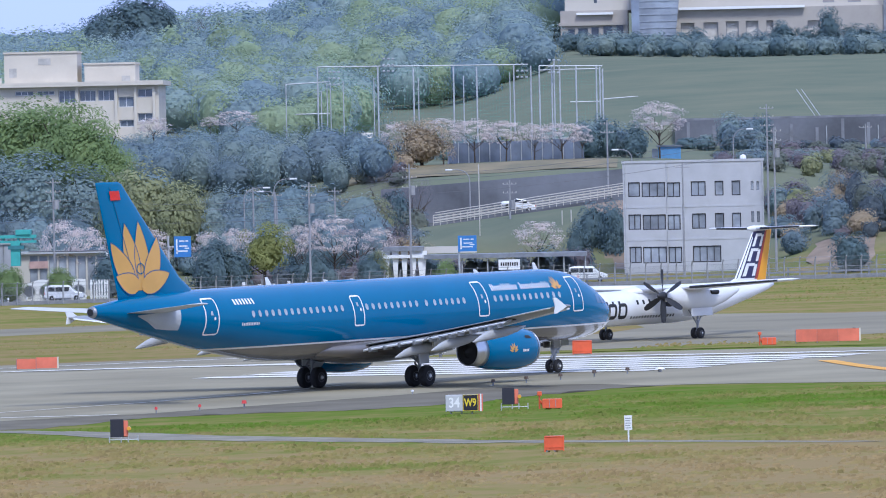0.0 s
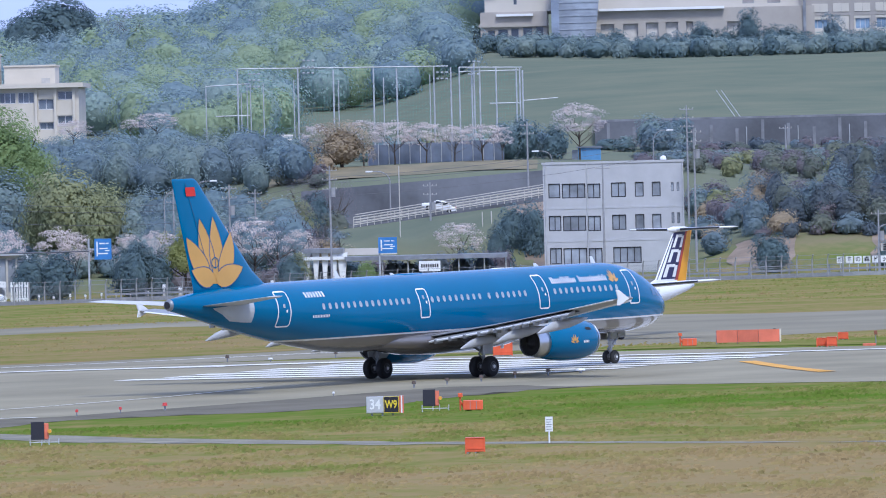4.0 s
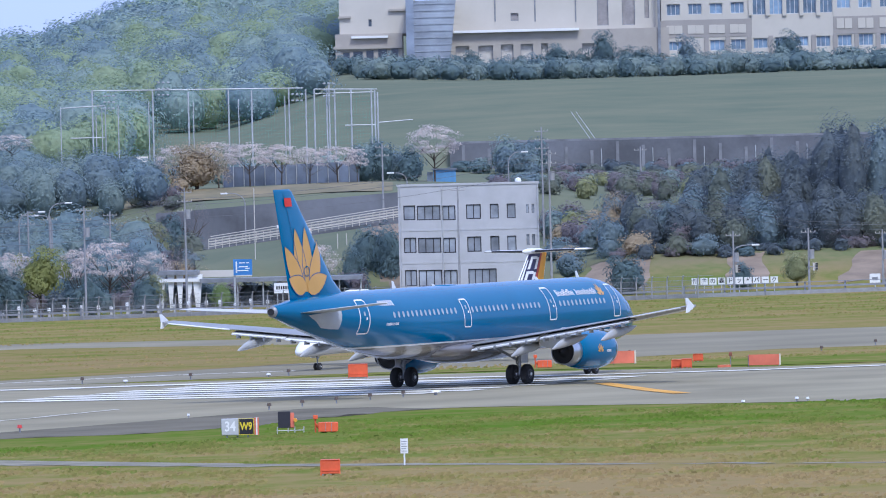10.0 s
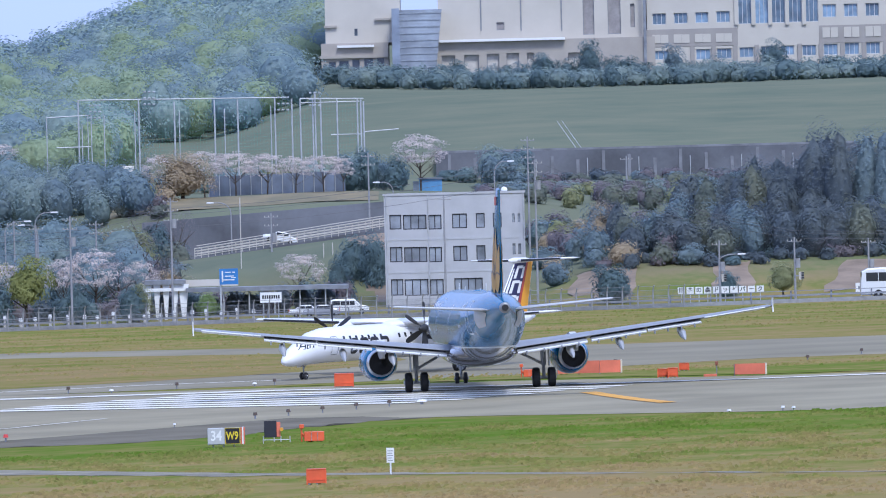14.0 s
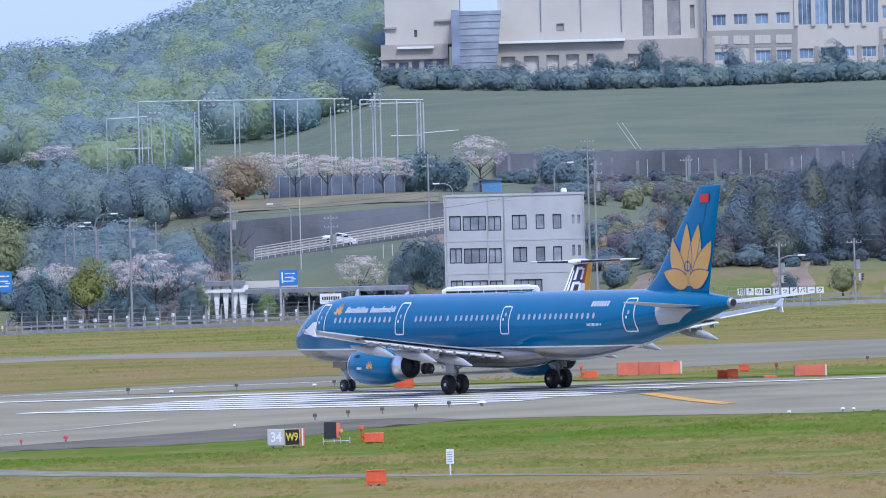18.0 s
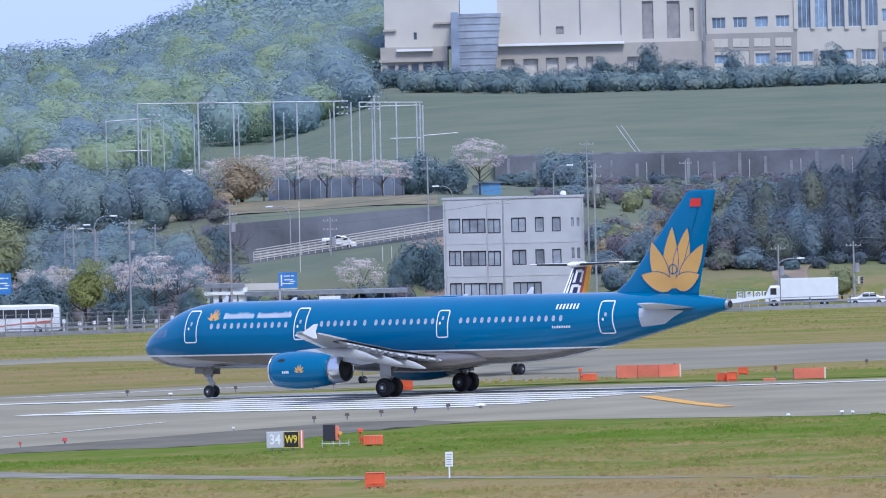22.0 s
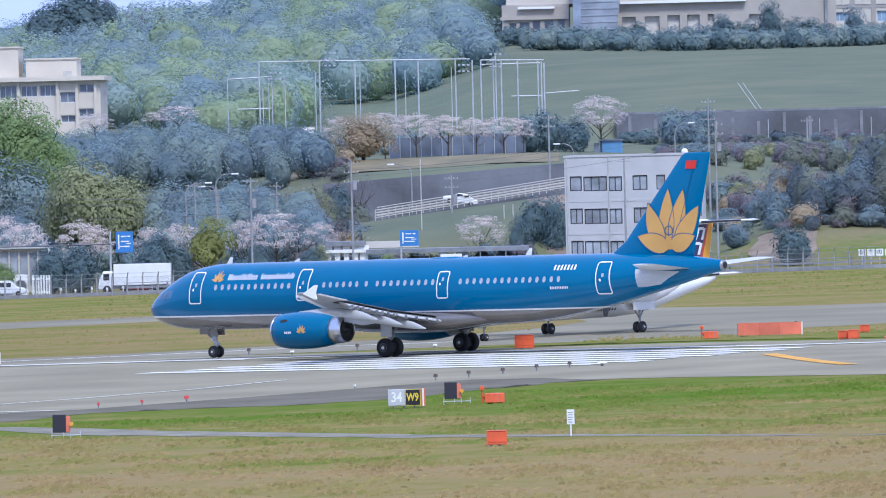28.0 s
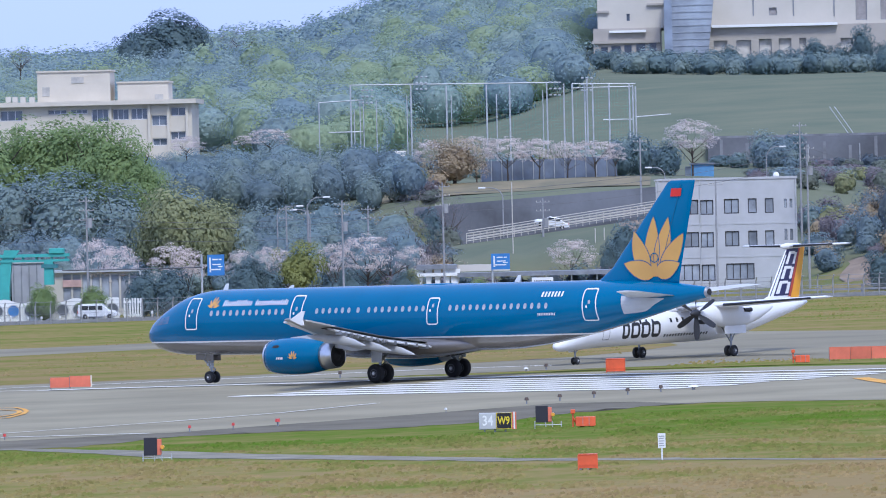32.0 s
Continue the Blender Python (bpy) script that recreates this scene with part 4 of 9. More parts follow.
def make_turboprop():
    m = Matrix.Translation((-3.2, 560.0, gz(-3.2, 560) + 0.02)) @ Vector((0, 0, 1)).rotation_difference(normal_at(-3.2, 560)).to_matrix().to_4x4() @ pose(0, 0, 0, 0, 0, 233.8)
    root = thing("turboprop_airliner", "white twin-propeller airliner with navy and amber tail, waiting", "airplane", m)
    xs = [16.5, 16.35, 15.9, 15.2, 14.2, 13, 11.5, 10] + [10 - 1.3 * i for i in range(1, 11)] + [-4.2, -5.5, -6.8, -8, -9.2, -10.5, -11.8, -13, -14.1, -15.2, -16.3]
    part("fuselage", loft([ring(x, *smooth_table(QFUS, x), n=28) for x in xs]), QWHITE, root, smooth=True)
    for side in (1, -1):
        for i in range(24):
            x = 10.4 - 0.78 * i
            if 4.0 < x < 5.2:
                continue
            part("cabin_window", decal(QFUS, side, [((x - 0.13, 2.78), (x + 0.13, 2.78), (x + 0.13, 3.12), (x - 0.13, 3.12))], 2), glass("dark_cabin_glass", (0.035, 0.04, 0.05)), root)
        # the large name on the flank and the small line below it, as plain shapes
        for k, (a, b) in enumerate(((9.6, 8.7), (8.5, 7.4), (7.2, 6.1), (5.9, 4.8))):
            part("name_mark", decal(QFUS, side, outline(b, a, 1.75, 2.95, 0.26, 0.3), 2, 0.014), PROP, root)
        part("small_name_mark", decal(QFUS, side, letters(4.2, -1.6, 1.72, 0.2, 16, 11 + side, 0.0, 0.9), 1), PROP, root)
        part("flight_deck_window", decal(QFUS, side, [((15.3, 2.25), (14.7, 2.3), (14.35, 2.78), (14.75, 2.68)), ((14.62, 2.32), (13.9, 2.4), (13.75, 2.92), (14.28, 2.82))], 2), glass("dark_cabin_glass"), root)
        part("cabin_door", decal(QFUS, side, outline(11.2, 12.0, 1.75, 3.15, 0.05, 0.12), 1), STEEL, root)
        # nacelle with its gear and propeller
        ey = side * 4.4
        nac = loft([ring(x, z, hw, hh, 20, ey) for x, z, hw, hh in ((4.15, 3.42, 0.36, 0.36), (3.7, 3.36, 0.5, 0.58), (2.4, 3.26, 0.58, 0.78), (0.6, 3.1, 0.6, 0.95), (-1.6, 3.1, 0.58, 0.9), (-3.6, 3.3, 0.44, 0.6), (-5.2, 3.55, 0.2, 0.25), (-5.6, 3.6, 0.06, 0.06))])
        n = part("engine_nacelle", nac, QWHITE, root, smooth=True)
        part("intake_scoop", lathe_at([(0.0, 0.02), (0.0, 0.24), (-0.5, 0.3)], 3.95, ey, 2.86, 14), DARK, n)
        part("exhaust_stub", rods(((-1.2, ey + side * 0.5, 3.5), (-2.0, ey + side * 0.62, 3.5), 0.16), n=12), DARK, n)
        for dy in (-0.44, 0.44):
            part("gear_bay_door", bx(-1.4, 1.3, ey + dy - 0.02, ey + dy + 0.02, 1.75, 2.35), QWHITE, n)
        part("main_gear_leg", rods(((0, ey, 0.42), (-0.1, ey, 2.4), 0.09), ((0.0, ey, 1.1), (1.1, ey, 2.3), 0.06), ((0.0, ey, 1.0), (-0.9, ey, 2.2), 0.05), ((0, ey - 0.3, 0.42), (0, ey + 0.3, 0.42), 0.07)), STEEL, root)
        for dy in (-0.27, 0.27):
            wheel(root, 0, ey + dy, 0.43, 0.43, 0.27)
        hub = part("propeller", lathe_at([(0.75, 0.02), (0.6, 0.14), (0.3, 0.27), (0.0, 0.33), (-0.12, 0.33)], 0, 0, 0, 16), PROP, root, "black six-bladed propeller", smooth=True)
        hub.matrix_basis = Matrix.Translation((4.3, ey, 3.42))
        for k in range(6):
            bm = loft([[(math.sin(tw) * c * s, math.cos(tw) * c * s, r) for s in (-1, -0.3, 0.6, 1)] + [(math.sin(tw) * c * s + 0.035, math.cos(tw) * c * s, r) for s in (1, 0.6, -0.3, -1)] for r, c, tw in ((0.28, 0.1, 1.0), (0.6, 0.19, 0.85), (1.1, 0.23, 0.62), (1.6, 0.22, 0.48), (1.95, 0.16, 0.42), (2.05, 0.07, 0.4))])
            bmesh.ops.rotate(bm, verts=bm.verts, matrix=Matrix.Rotation(radians(60 * k), 3, "X"))
            part("blade", bm, PROP, hub)
        props.append((hub, Vector((4.3, ey, 3.42)), side))
        part("wing", loft([section(le, te, side * y, z, t) for y, le, te, z, t in ((0.0, 2.3, -1.1, 3.92, 0.55), (4.4, 2.3, -1.1, 3.98, 0.5), (5.2, 2.2, -1.05, 4.0, 0.46), (14.0, 1.5, -0.2, 4.38, 0.2), (14.2, 1.2, -0.1, 4.39, 0.08))]), QWHITE, root, smooth=True)
        part("flap", loft([section(te + 0.1, te - 0.45, side * y, z, 0.1, 5) for y, te, z in ((5.4, -1.0, 3.93), (10.5, -0.5, 4.16))]), STEEL, root)
        part("tail_plane", loft([section(le, te, side * y, z, t) for y, le, te, z, t in ((0.0, -13.9, -16.0, 8.15, 0.24), (4.8, -14.6, -15.9, 8.22, 0.14), (4.95, -14.9, -15.85, 8.22, 0.06))]), QWHITE, root, smooth=True)
        part("deice_boot", loft([section(le + 0.03, le - 0.3, side * y, z, t, 6) for y, le, z, t in ((5.4, 2.2, 4.0, 0.2), (13.2, 1.58, 4.345, 0.13))]), PROP, root, "black rubber de-icing boot")
        part("deice_boot", loft([section(le + 0.03, le - 0.26, side * y, z, t, 6) for y, le, z, t in ((0.6, -13.95, 8.16, 0.17), (4.0, -14.48, 8.21, 0.12))]), PROP, root, "black rubber de-icing boot")
        wheel(root, 13.94, side * 0.17, 0.28, 0.28, 0.16)
    part("wing_root_fairing", loft([ring(x, 3.72, hw, hh, 20) for x, hw, hh in ((3.6, 0.3, 0.1), (2.6, 0.95, 0.36), (0.5, 1.1, 0.45), (-1.6, 0.95, 0.36), (-3.2, 0.3, 0.1))]), QWHITE, root, smooth=True)
    part("nose_gear_leg", rods(((13.94, 0, 0.28), (14.0, 0, 1.6), 0.06), ((13.94, -0.2, 0.28), (13.94, 0.2, 0.28), 0.05), ((13.96, 0, 0.8), (13.2, 0, 1.5), 0.04)), STEEL, root)
    part("nose_gear_door", bx(13.6, 14.5, -0.22, -0.19, 0.95, 1.4), QWHITE, root)
    # fin: white root, navy field with a white device, then red and amber to the rear
    rows = ((3.2, -8.6, -15.2, 0.4), (3.7, -9.4, -15.3, 0.4), (4.3, -11.2, -15.4, 0.38), (8.05, -13.9, -16.35, 0.26), (8.2, -14.0, -16.4, 0.2))
    fin = part("fin", loft([section(le, te, 0, z, t, 14, True) for z, le, te, t in rows]), QWHITE, root, smooth=True)

    def fin_patch(s0, s1, z0, z1, side, lift=0.012):
        bm = bmesh.new()
        grid = []
        for i in range(7):
            z = z0 + (z1 - z0) * i / 6
            le, te, t = smooth_table(rows, z)
            grid.append([bm.verts.new((le + (te - le) * s, side * (t / 2 * 2.6 * math.sqrt(s) * (1 - s) + 0.008 + lift), z)) for s in [s0 + (s1 - s0) * j / 4 for j in range(5)]])
        for a, b in zip(grid, grid[1:]):
            for j in range(4):
                bm.faces.new((a[j], a[j + 1], b[j + 1], b[j]))
        bmesh.ops.recalc_face_normals(bm, faces=bm.faces)
        return bm
    for side in (1, -1):
        part("navy_field", fin_patch(0.02, 0.60, 4.3, 8.05, side), NAVY, fin)
        part("red_band", fin_patch(0.60, 0.70, 4.2, 8.05, side), mat("dark_red_paint", (0.42, 0.05, 0.03), rough=0.4), fin)
        part("amber_band", fin_patch(0.70, 0.985, 4.1, 8.12, side), AMBER, fin)
        for z0, z1, a, b in ((4.45, 5.45, 0.16, 0.57), (5.6, 6.6, 0.16, 0.57), (6.75, 7.75, 0.16, 0.57)):
            part("tail_letter_block", fin_patch(a, a + 0.11, z0, z1, side, 0.02), QWHITE, fin)
            part("tail_letter_block", fin_patch(b - 0.11, b, z0, z1 - 0.1, side, 0.02), QWHITE, fin)
            part("tail_letter_block", fin_patch(a + 0.11, b - 0.11, z1 - 0.22, z1, side, 0.02), QWHITE, fin)
    part("tail_bullet", loft([ring(x, 8.15, r, r, 14) for x, r in ((-13.1, 0.03), (-13.3, 0.16), (-13.9, 0.25), (-15.4, 0.22), (-16.3, 0.05))]), QWHITE, root, smooth=True)
    part("dorsal_fin", loft([section(-5.5, -9.5, 0, 3.5, 0.1, 5, True), section(-9.2, -10.6, 0, 4.05, 0.1, 5, True)]), QWHITE, root)
    return root


props = []
turboprop = make_turboprop()


# ---- kit for the far side: leaves, trees, facades, poles ----
def leaf_mat(name, a, b, spread=0.2):
    m = mat(name, a, rough=0.8, col2=b, scale=0.12, fine=6, spec=0.15)
    n, l = m.node_tree.nodes, m.node_tree.links
    bs = n["Principled BSDF"]
    src = bs.inputs["Base Color"].links[0].from_socket
    geo = n.new("ShaderNodeNewGeometry")
    rr = n.new("ShaderNodeMapRange")
    rr.inputs[3].default_value, rr.inputs[4].default_value = 1 - spread * 0.6, 1 + spread * 0.6
    l.new(geo.outputs["Random Per Island"], rr.inputs[0])
    hs = n.new("ShaderNodeHueSaturation")
    l.new(rr.outputs[0], hs.inputs["Value"])
    l.new(src, hs.inputs["Color"])
    # clumps and shaded gaps of foliage put into the colour, hand's to metre's width
    clump = n.new("ShaderNodeTexNoise")
    clump.inputs["Scale"].default_value, clump.inputs["Detail"].default_value, clump.inputs["Roughness"].default_value = 1.1, 5.0, 0.68
    l.new(geo.outputs["Position"], clump.inputs["Vector"])
    cr = n.new("ShaderNodeMapRange")
    cr.inputs[1].default_value, cr.inputs[2].default_value, cr.inputs[3].default_value, cr.inputs[4].default_value = 0.32, 0.68, 0.86, 1.14
    l.new(clump.outputs[0], cr.inputs[0])
    hv = n.new("ShaderNodeHueSaturation")
    l.new(cr.outputs[0], hv.inputs["Value"])
    l.new(hs.outputs[0], hv.inputs["Color"])
    hs = hv
    bp = n.new("ShaderNodeBump")
    bp.inputs["Strength"].default_value, bp.inputs["Distance"].default_value = 0.5, 0.4
    l.new(clump.outputs[0], bp.inputs["Height"])
    l.new(bp.outputs[0], bs.inputs["Normal"])
    l.new(hs.outputs[0], bs.inputs["Base Color"])
    # thin leaves let light through
    tr = n.new("ShaderNodeBsdfTranslucent")
    mx = n.new("ShaderNodeMixShader")
    mx.inputs[0].default_value = 0.42
    l.new(hs.outputs[0], tr.inputs["Color"])
    l.new(bs.outputs[0], mx.inputs[1])
    l.new(tr.outputs[0], mx.inputs[2])
    l.new(mx.outputs[0], n["Material Output"].inputs["Surface"])
    return m


LEAF = {
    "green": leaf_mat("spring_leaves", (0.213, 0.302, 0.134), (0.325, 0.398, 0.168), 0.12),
    "lime": leaf_mat("young_leaves", (0.263, 0.294, 0.105), (0.347, 0.347, 0.137), 0.1),
    # evergreen leaf colour with blue haze mixed in
    "dark": leaf_mat("hazed_evergreen_leaves", (0.139, 0.204, 0.228), (0.197, 0.267, 0.272), 0.08),
    # haze over the hill is put into these three colours: paler and bluer
    "hill": leaf_mat("hazed_hill_leaves", (0.310, 0.403, 0.395), (0.377, 0.461, 0.415), 0.08),
    "hill2": leaf_mat("hazed_hill_evergreen", (0.241, 0.330, 0.370), (0.300, 0.383, 0.397), 0.08),
    "hill3": leaf_mat("hazed_hill_young_leaves", (0.331, 0.418, 0.286), (0.388, 0.463, 0.297), 0.08),
    "olive": leaf_mat("olive_leaves", (0.299, 0.327, 0.184), (0.380, 0.380, 0.209), 0.14),
    "copper": leaf_mat("copper_leaves", (0.423, 0.347, 0.247), (0.506, 0.414, 0.287), 0.12),
    "cherry": leaf_mat("cherry_blossom", (0.66, 0.57, 0.535), (0.78, 0.70, 0.66), 0.1),
    "bare": leaf_mat("bare_twigs", (0.222, 0.198, 0.223), (0.282, 0.252, 0.267), 0.12),
    # grove, bamboo and slope evergreen: bluish haze mixed into the leaf colour
    "grove": leaf_mat("hazed_grove_leaves", (0.128, 0.163, 0.200), (0.179, 0.207, 0.214), 0.08),
    "bamboo": leaf_mat("hazed_bamboo_leaves", (0.194, 0.265, 0.310), (0.250, 0.313, 0.328), 0.08),
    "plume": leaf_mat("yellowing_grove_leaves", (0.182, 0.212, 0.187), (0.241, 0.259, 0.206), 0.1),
    "slate": leaf_mat("hazed_slope_evergreen", (0.248, 0.323, 0.328), (0.302, 0.368, 0.343), 0.08),
}
BARK = mat("bark", (0.075, 0.058, 0.045), rough=0.95, var=0.35, scale=2)


def ball_mesh(level):
    bm = bmesh.new()
    bmesh.ops.create_icosphere(bm, subdivisions=level, radius=1.0)
    bm.verts.ensure_lookup_table()
    out = np.array([v.co for v in bm.verts]), np.array([[v.index for v in f.verts] for f in bm.faces])
    bm.free()
    return out


BALL = {2: ball_mesh(2)}


def crown(rng, n, lumps, z0, rlump, stretch=1.0, solid=0.8, fuzz=0.12, level=2, shape=1.0):
    """A rounded crown in a unit tree (height 1, width 1): a closed, uneven heart of foliage and lumps of leaves that stand out of it.
    Returns the heart's points and triangles, leaf centres, facings and sizes. shape below 1 draws the top in."""
    d = rng.normal(size=(lumps, 3))
    d /= np.linalg.norm(d, axis=1)[:, None]
    d[:, 2] = np.where(d[:, 2] < -0.7, -d[:, 2], d[:, 2])
    hz = (1 - z0) / 2
    size = rlump * rng.uniform(0.65, 1.3, lumps)
    reach = np.clip(1 - size * 1.35, 0.1, 1)[:, None] * rng.uniform(0.74, 1.05, (lumps, 1))
    env = np.array([0.5, 0.5, hz])
    cen = d * env * reach + np.array([0, 0, z0 + hz])
    if shape < 1:
        cen[:, :2] *= (1 - (1 - shape) * np.clip(cen[:, 2:3], 0, 1) ** 1.3)
    rad = size[:, None] * np.array([1, 1, stretch])
    heart = np.array([0, 0, z0 + hz]), env * solid * 0.77 * np.array([shape ** 0.5, shape ** 0.5, 1.0])
    bv, bf = BALL[level]
    # bumps of a few sizes make the heart uneven
    k = rng.uniform(-1, 1, (6, 3)) * 4.5
    bump = sum(np.sin(bv @ q + rng.uniform(0, 6)) for q in k) * 0.05 + rng.normal(size=len(bv)) * 0.05
    v = heart[0] + bv * (1 + bump)[:, None] * heart[1]
    pick = rng.choice(lumps, n, p=size ** 2 / (size ** 2).sum())
    o = rng.normal(size=(n, 3)) + d[pick] * 0.7 + np.array([0, 0, 0.25])
    o /= np.linalg.norm(o, axis=1)[:, None]
    p = cen[pick] + o * rad[pick] * rng.uniform(0.82, 1.0 + fuzz, n)[:, None]
    big = rng.uniform(0.6, 1.25, n)
    out = o + d[pick] * 0.8
    if solid:
        # larger sprays of leaves inside keep the crown closed
        q = int(n * 0.32)
        o[:q] = rng.normal(size=(q, 3)) + np.array([0, 0, 0.15])
        o[:q] /= np.linalg.norm(o[:q], axis=1)[:, None]
        p[:q] = heart[0] + o[:q] * heart[1] * rng.uniform(1.02, 1.22, q)[:, None]
        big[:q] = rng.uniform(1.2, 1.9, q)
        out[:q] = o[:q] * 1.5
    face = out + np.array([0, 0, 0.35]) + rng.normal(size=(n, 3)) * 0.09
    if not solid:
        v, bf = np.zeros((0, 3)), np.zeros((0, 3), int)
    return v, bf, p, face, big


def foliage_mesh(name, v, f, c, n, size, materials, vi=None, ci=None):
    """One mesh of smooth lumps (points v, triangles f) and small leaves at c."""
    k = len(c)
    n = n / np.linalg.norm(n, axis=1)[:, None]
    r = np.random.RandomState(k % 9973).normal(size=(k, 3))
    a = np.cross(n, r)
    a /= np.linalg.norm(a, axis=1)[:, None]
    b = np.cross(n, a)
    s = size[:, None]
    q = np.stack([c - a * s - b * s * 0.7, c + a * s - b * s * 0.55, c + a * s * 0.8 + b * s * 0.7, c - a * s * 0.9 + b * s * 0.6], 1).reshape(-1, 3)
    me = bpy.data.meshes.new(name)
    nv, nf = len(v), len(f)
    me.vertices.add(nv + 4 * k)
    me.vertices.foreach_set("co", np.concatenate([v, q]).astype(np.float32).ravel())
    me.loops.add(3 * nf + 4 * k)
    me.loops.foreach_set("vertex_index", np.concatenate([f.ravel(), np.arange(nv, nv + 4 * k)]).astype(np.int32))
    me.polygons.add(nf + k)
    me.polygons.foreach_set("loop_start", np.concatenate([np.arange(0, 3 * nf, 3), 3 * nf + np.arange(0, 4 * k, 4)]).astype(np.int32))
    me.polygons.foreach_set("use_smooth", np.concatenate([np.ones(nf, bool), np.zeros(k, bool)]))
    for m in materials:
        me.materials.append(m)
    if vi is not None:
        me.polygons.foreach_set("material_index", np.concatenate([vi, ci]).astype(np.int32))
    me.update(calc_edges=True)
    return me


TREE_KINDS = {  # leaves, lumps, crown foot, lump radius, lump stretch, leaf size, trunk, solid, fuzz, shape
    "green": (6400, 60, -0.1, 0.12, 0.7, 0.0105, 0.030, 0.8, 0.1, 1.0),
    "lime": (2800, 30, 0.12, 0.14, 0.7, 0.0145, 0.026, 0.62, 0.16, 1.0),
    "dark": (2600, 26, -0.2, 0.155, 0.9, 0.0165, 0.030, 0.78, 0.08, 1.0),
    "olive": (3200, 40, 0.02, 0.135, 0.75, 0.0145, 0.030, 0.74, 0.12, 1.0),
    "slate": (3200, 40, -0.1, 0.135, 0.8, 0.0125, 0.030, 0.76, 0.14, 1.0),
    "copper": (4200, 50, -0.22, 0.13, 0.85, 0.013, 0.03, 0.62, 0.25, 1.0),
    "cherry": (2600, 90, 0.34, 0.08, 0.36, 0.0105, 0.018, 0.0, 0.3, 1.0),
    "bare": (1700, 40, 0.2, 0.12, 0.8, 0.006, 0.024, 0.0, 0.6, 1.0),
    "bamboo": (1600, 20, -0.1, 0.14, 1.3, 0.018, 0.016, 0.75, 0.14, 0.7),
}
TREE_MESH = {}
TREE_WORDS = {
    "green": "broad tree in fresh green spring leaf", "lime": "small rounded tree in bright yellow-green leaf", "dark": "dense dark evergreen tree with rounded crown", "olive": "rounded olive-green tree on the slope",
    "copper": "wide tree in coppery brown new leaf", "cherry": "cherry tree in pale pink blossom", "bare": "leafless brown tree with fine twigs", "bamboo": "tall slim dark grove tree", "slate": "dark evergreen tree on the slope, blue haze in its leaf colour",
}


def tree_meshes(kind, v):
    if (kind, v) in TREE_MESH:
        return TREE_MESH[(kind, v)]
    n, lumps, z0, rl, stretch, size, tr, solid, fuzz, shape = TREE_KINDS[kind]
    rng = np.random.RandomState(100 + 7 * v + sum(map(ord, kind)))
    lv, lf, p, d, k = crown(rng, n, lumps, z0, rl, stretch, solid, fuzz, 2, shape)
    leaves = foliage_mesh("crown", lv, lf, p, d, size * k, [LEAF[kind]])
    bm = bmesh.new()
    rnd = random.Random(v * 31 + len(kind))
    top = (rnd.uniform(-0.03, 0.03), rnd.uniform(-0.03, 0.03), 0.5)
    rod(bm, (0, 0, -0.03), (top[0] * 0.6, top[1] * 0.6, 0.28), tr, tr * 0.75, 7)
    rod(bm, (top[0] * 0.6, top[1] * 0.6, 0.27), top, tr * 0.75, tr * 0.45, 6)
    limbs = 9 if kind in ("cherry", "bare") else 5
    for i in range(limbs):
        a = 2 * math.pi * (i + rnd.random() * 0.6) / limbs
        z = rnd.uniform(0.2, 0.45)
        r = rnd.uniform(0.22, 0.38)
        e = (r * math.cos(a), r * math.sin(a), min(0.92, z + rnd.uniform(0.18, 0.4)))
        rod(bm, (top[0] * 0.6, top[1] * 0.6, z), e, tr * 0.45, tr * 0.12, 5)
        if kind in ("cherry", "bare"):
            rod(bm, [0.5 * c for c in e[:2]] + [(z + e[2]) / 2], (e[0] * 0.7 + 0.12 * math.cos(a + 1), e[1] * 0.7 + 0.12 * math.sin(a + 1), min(0.95, e[2] + 0.08)), tr * 0.25, tr * 0.08, 4)
    trunk = bpy.data.meshes.new("trunk")
    bm.to_mesh(trunk)
    bm.free()
    trunk.materials.append(BARK)
    TREE_MESH[(kind, v)] = (leaves, trunk)
    return TREE_MESH[(kind, v)]


tree_count = [0]


def tree(kind, x, y, h, w, foot=None, words=""):
    tree_count[0] += 1
    v = tree_count[0] % 4
    leaves, trunk = tree_meshes(kind, v)
    z = gz(x, y) if foot is None else foot
    root = thing("tree", words or TREE_WORDS[kind], "tree", Matrix.Translation((x, y, z - 0.05)) @ pose(0, 0, 0, 0, 0, tree_count[0] * 77 % 360) @ Matrix.Diagonal((w, w, h, 1)), group="trees beyond the airfield")
    for nm, me in (("trunk", trunk), ("crown", leaves)):
        ob = new(nm, me)
        ob.parent = root
    return root


def woods(name, spots, kinds, seed, leaves, size, label, lumps=13, foot=-0.15, stretch=0.85, rlump=0.19, level=2, shape=1.0, fuzz=0.1, solid=0.78):
    """Many crowns that nobody could count, as one object. Spots are (x, y, height, width)."""
    rng = np.random.RandomState(seed)
    vs, fs, vi, cs, ns, ss, ci, at = [], [], [], [], [], [], [], 0
    for x, y, h, w in spots:
        v, f, p, d, k = crown(rng, leaves, lumps, foot, rlump, stretch, solid, fuzz, level, shape)
        scale, base = np.array([w, w, h]), np.array([x, y, gz(x, y) - 0.3])
        m = rng.randint(0, len(kinds))
        vs.append(v * scale + base)
        fs.append(f + at)
        vi.append(np.full(len(f), m))
        at += len(v)
        cs.append(p * scale + base)
        ns.append(d)
        ss.append(size * k)
        ci.append(np.full(len(p), m))
    cat = np.concatenate
    me = foliage_mesh(name, cat(vs), cat(fs), cat(cs), cat(ns), cat(ss), [LEAF[k] for k in kinds], cat(vi), cat(ci))
    return tagged(new(name, me), label, "woods", kind="stuff")


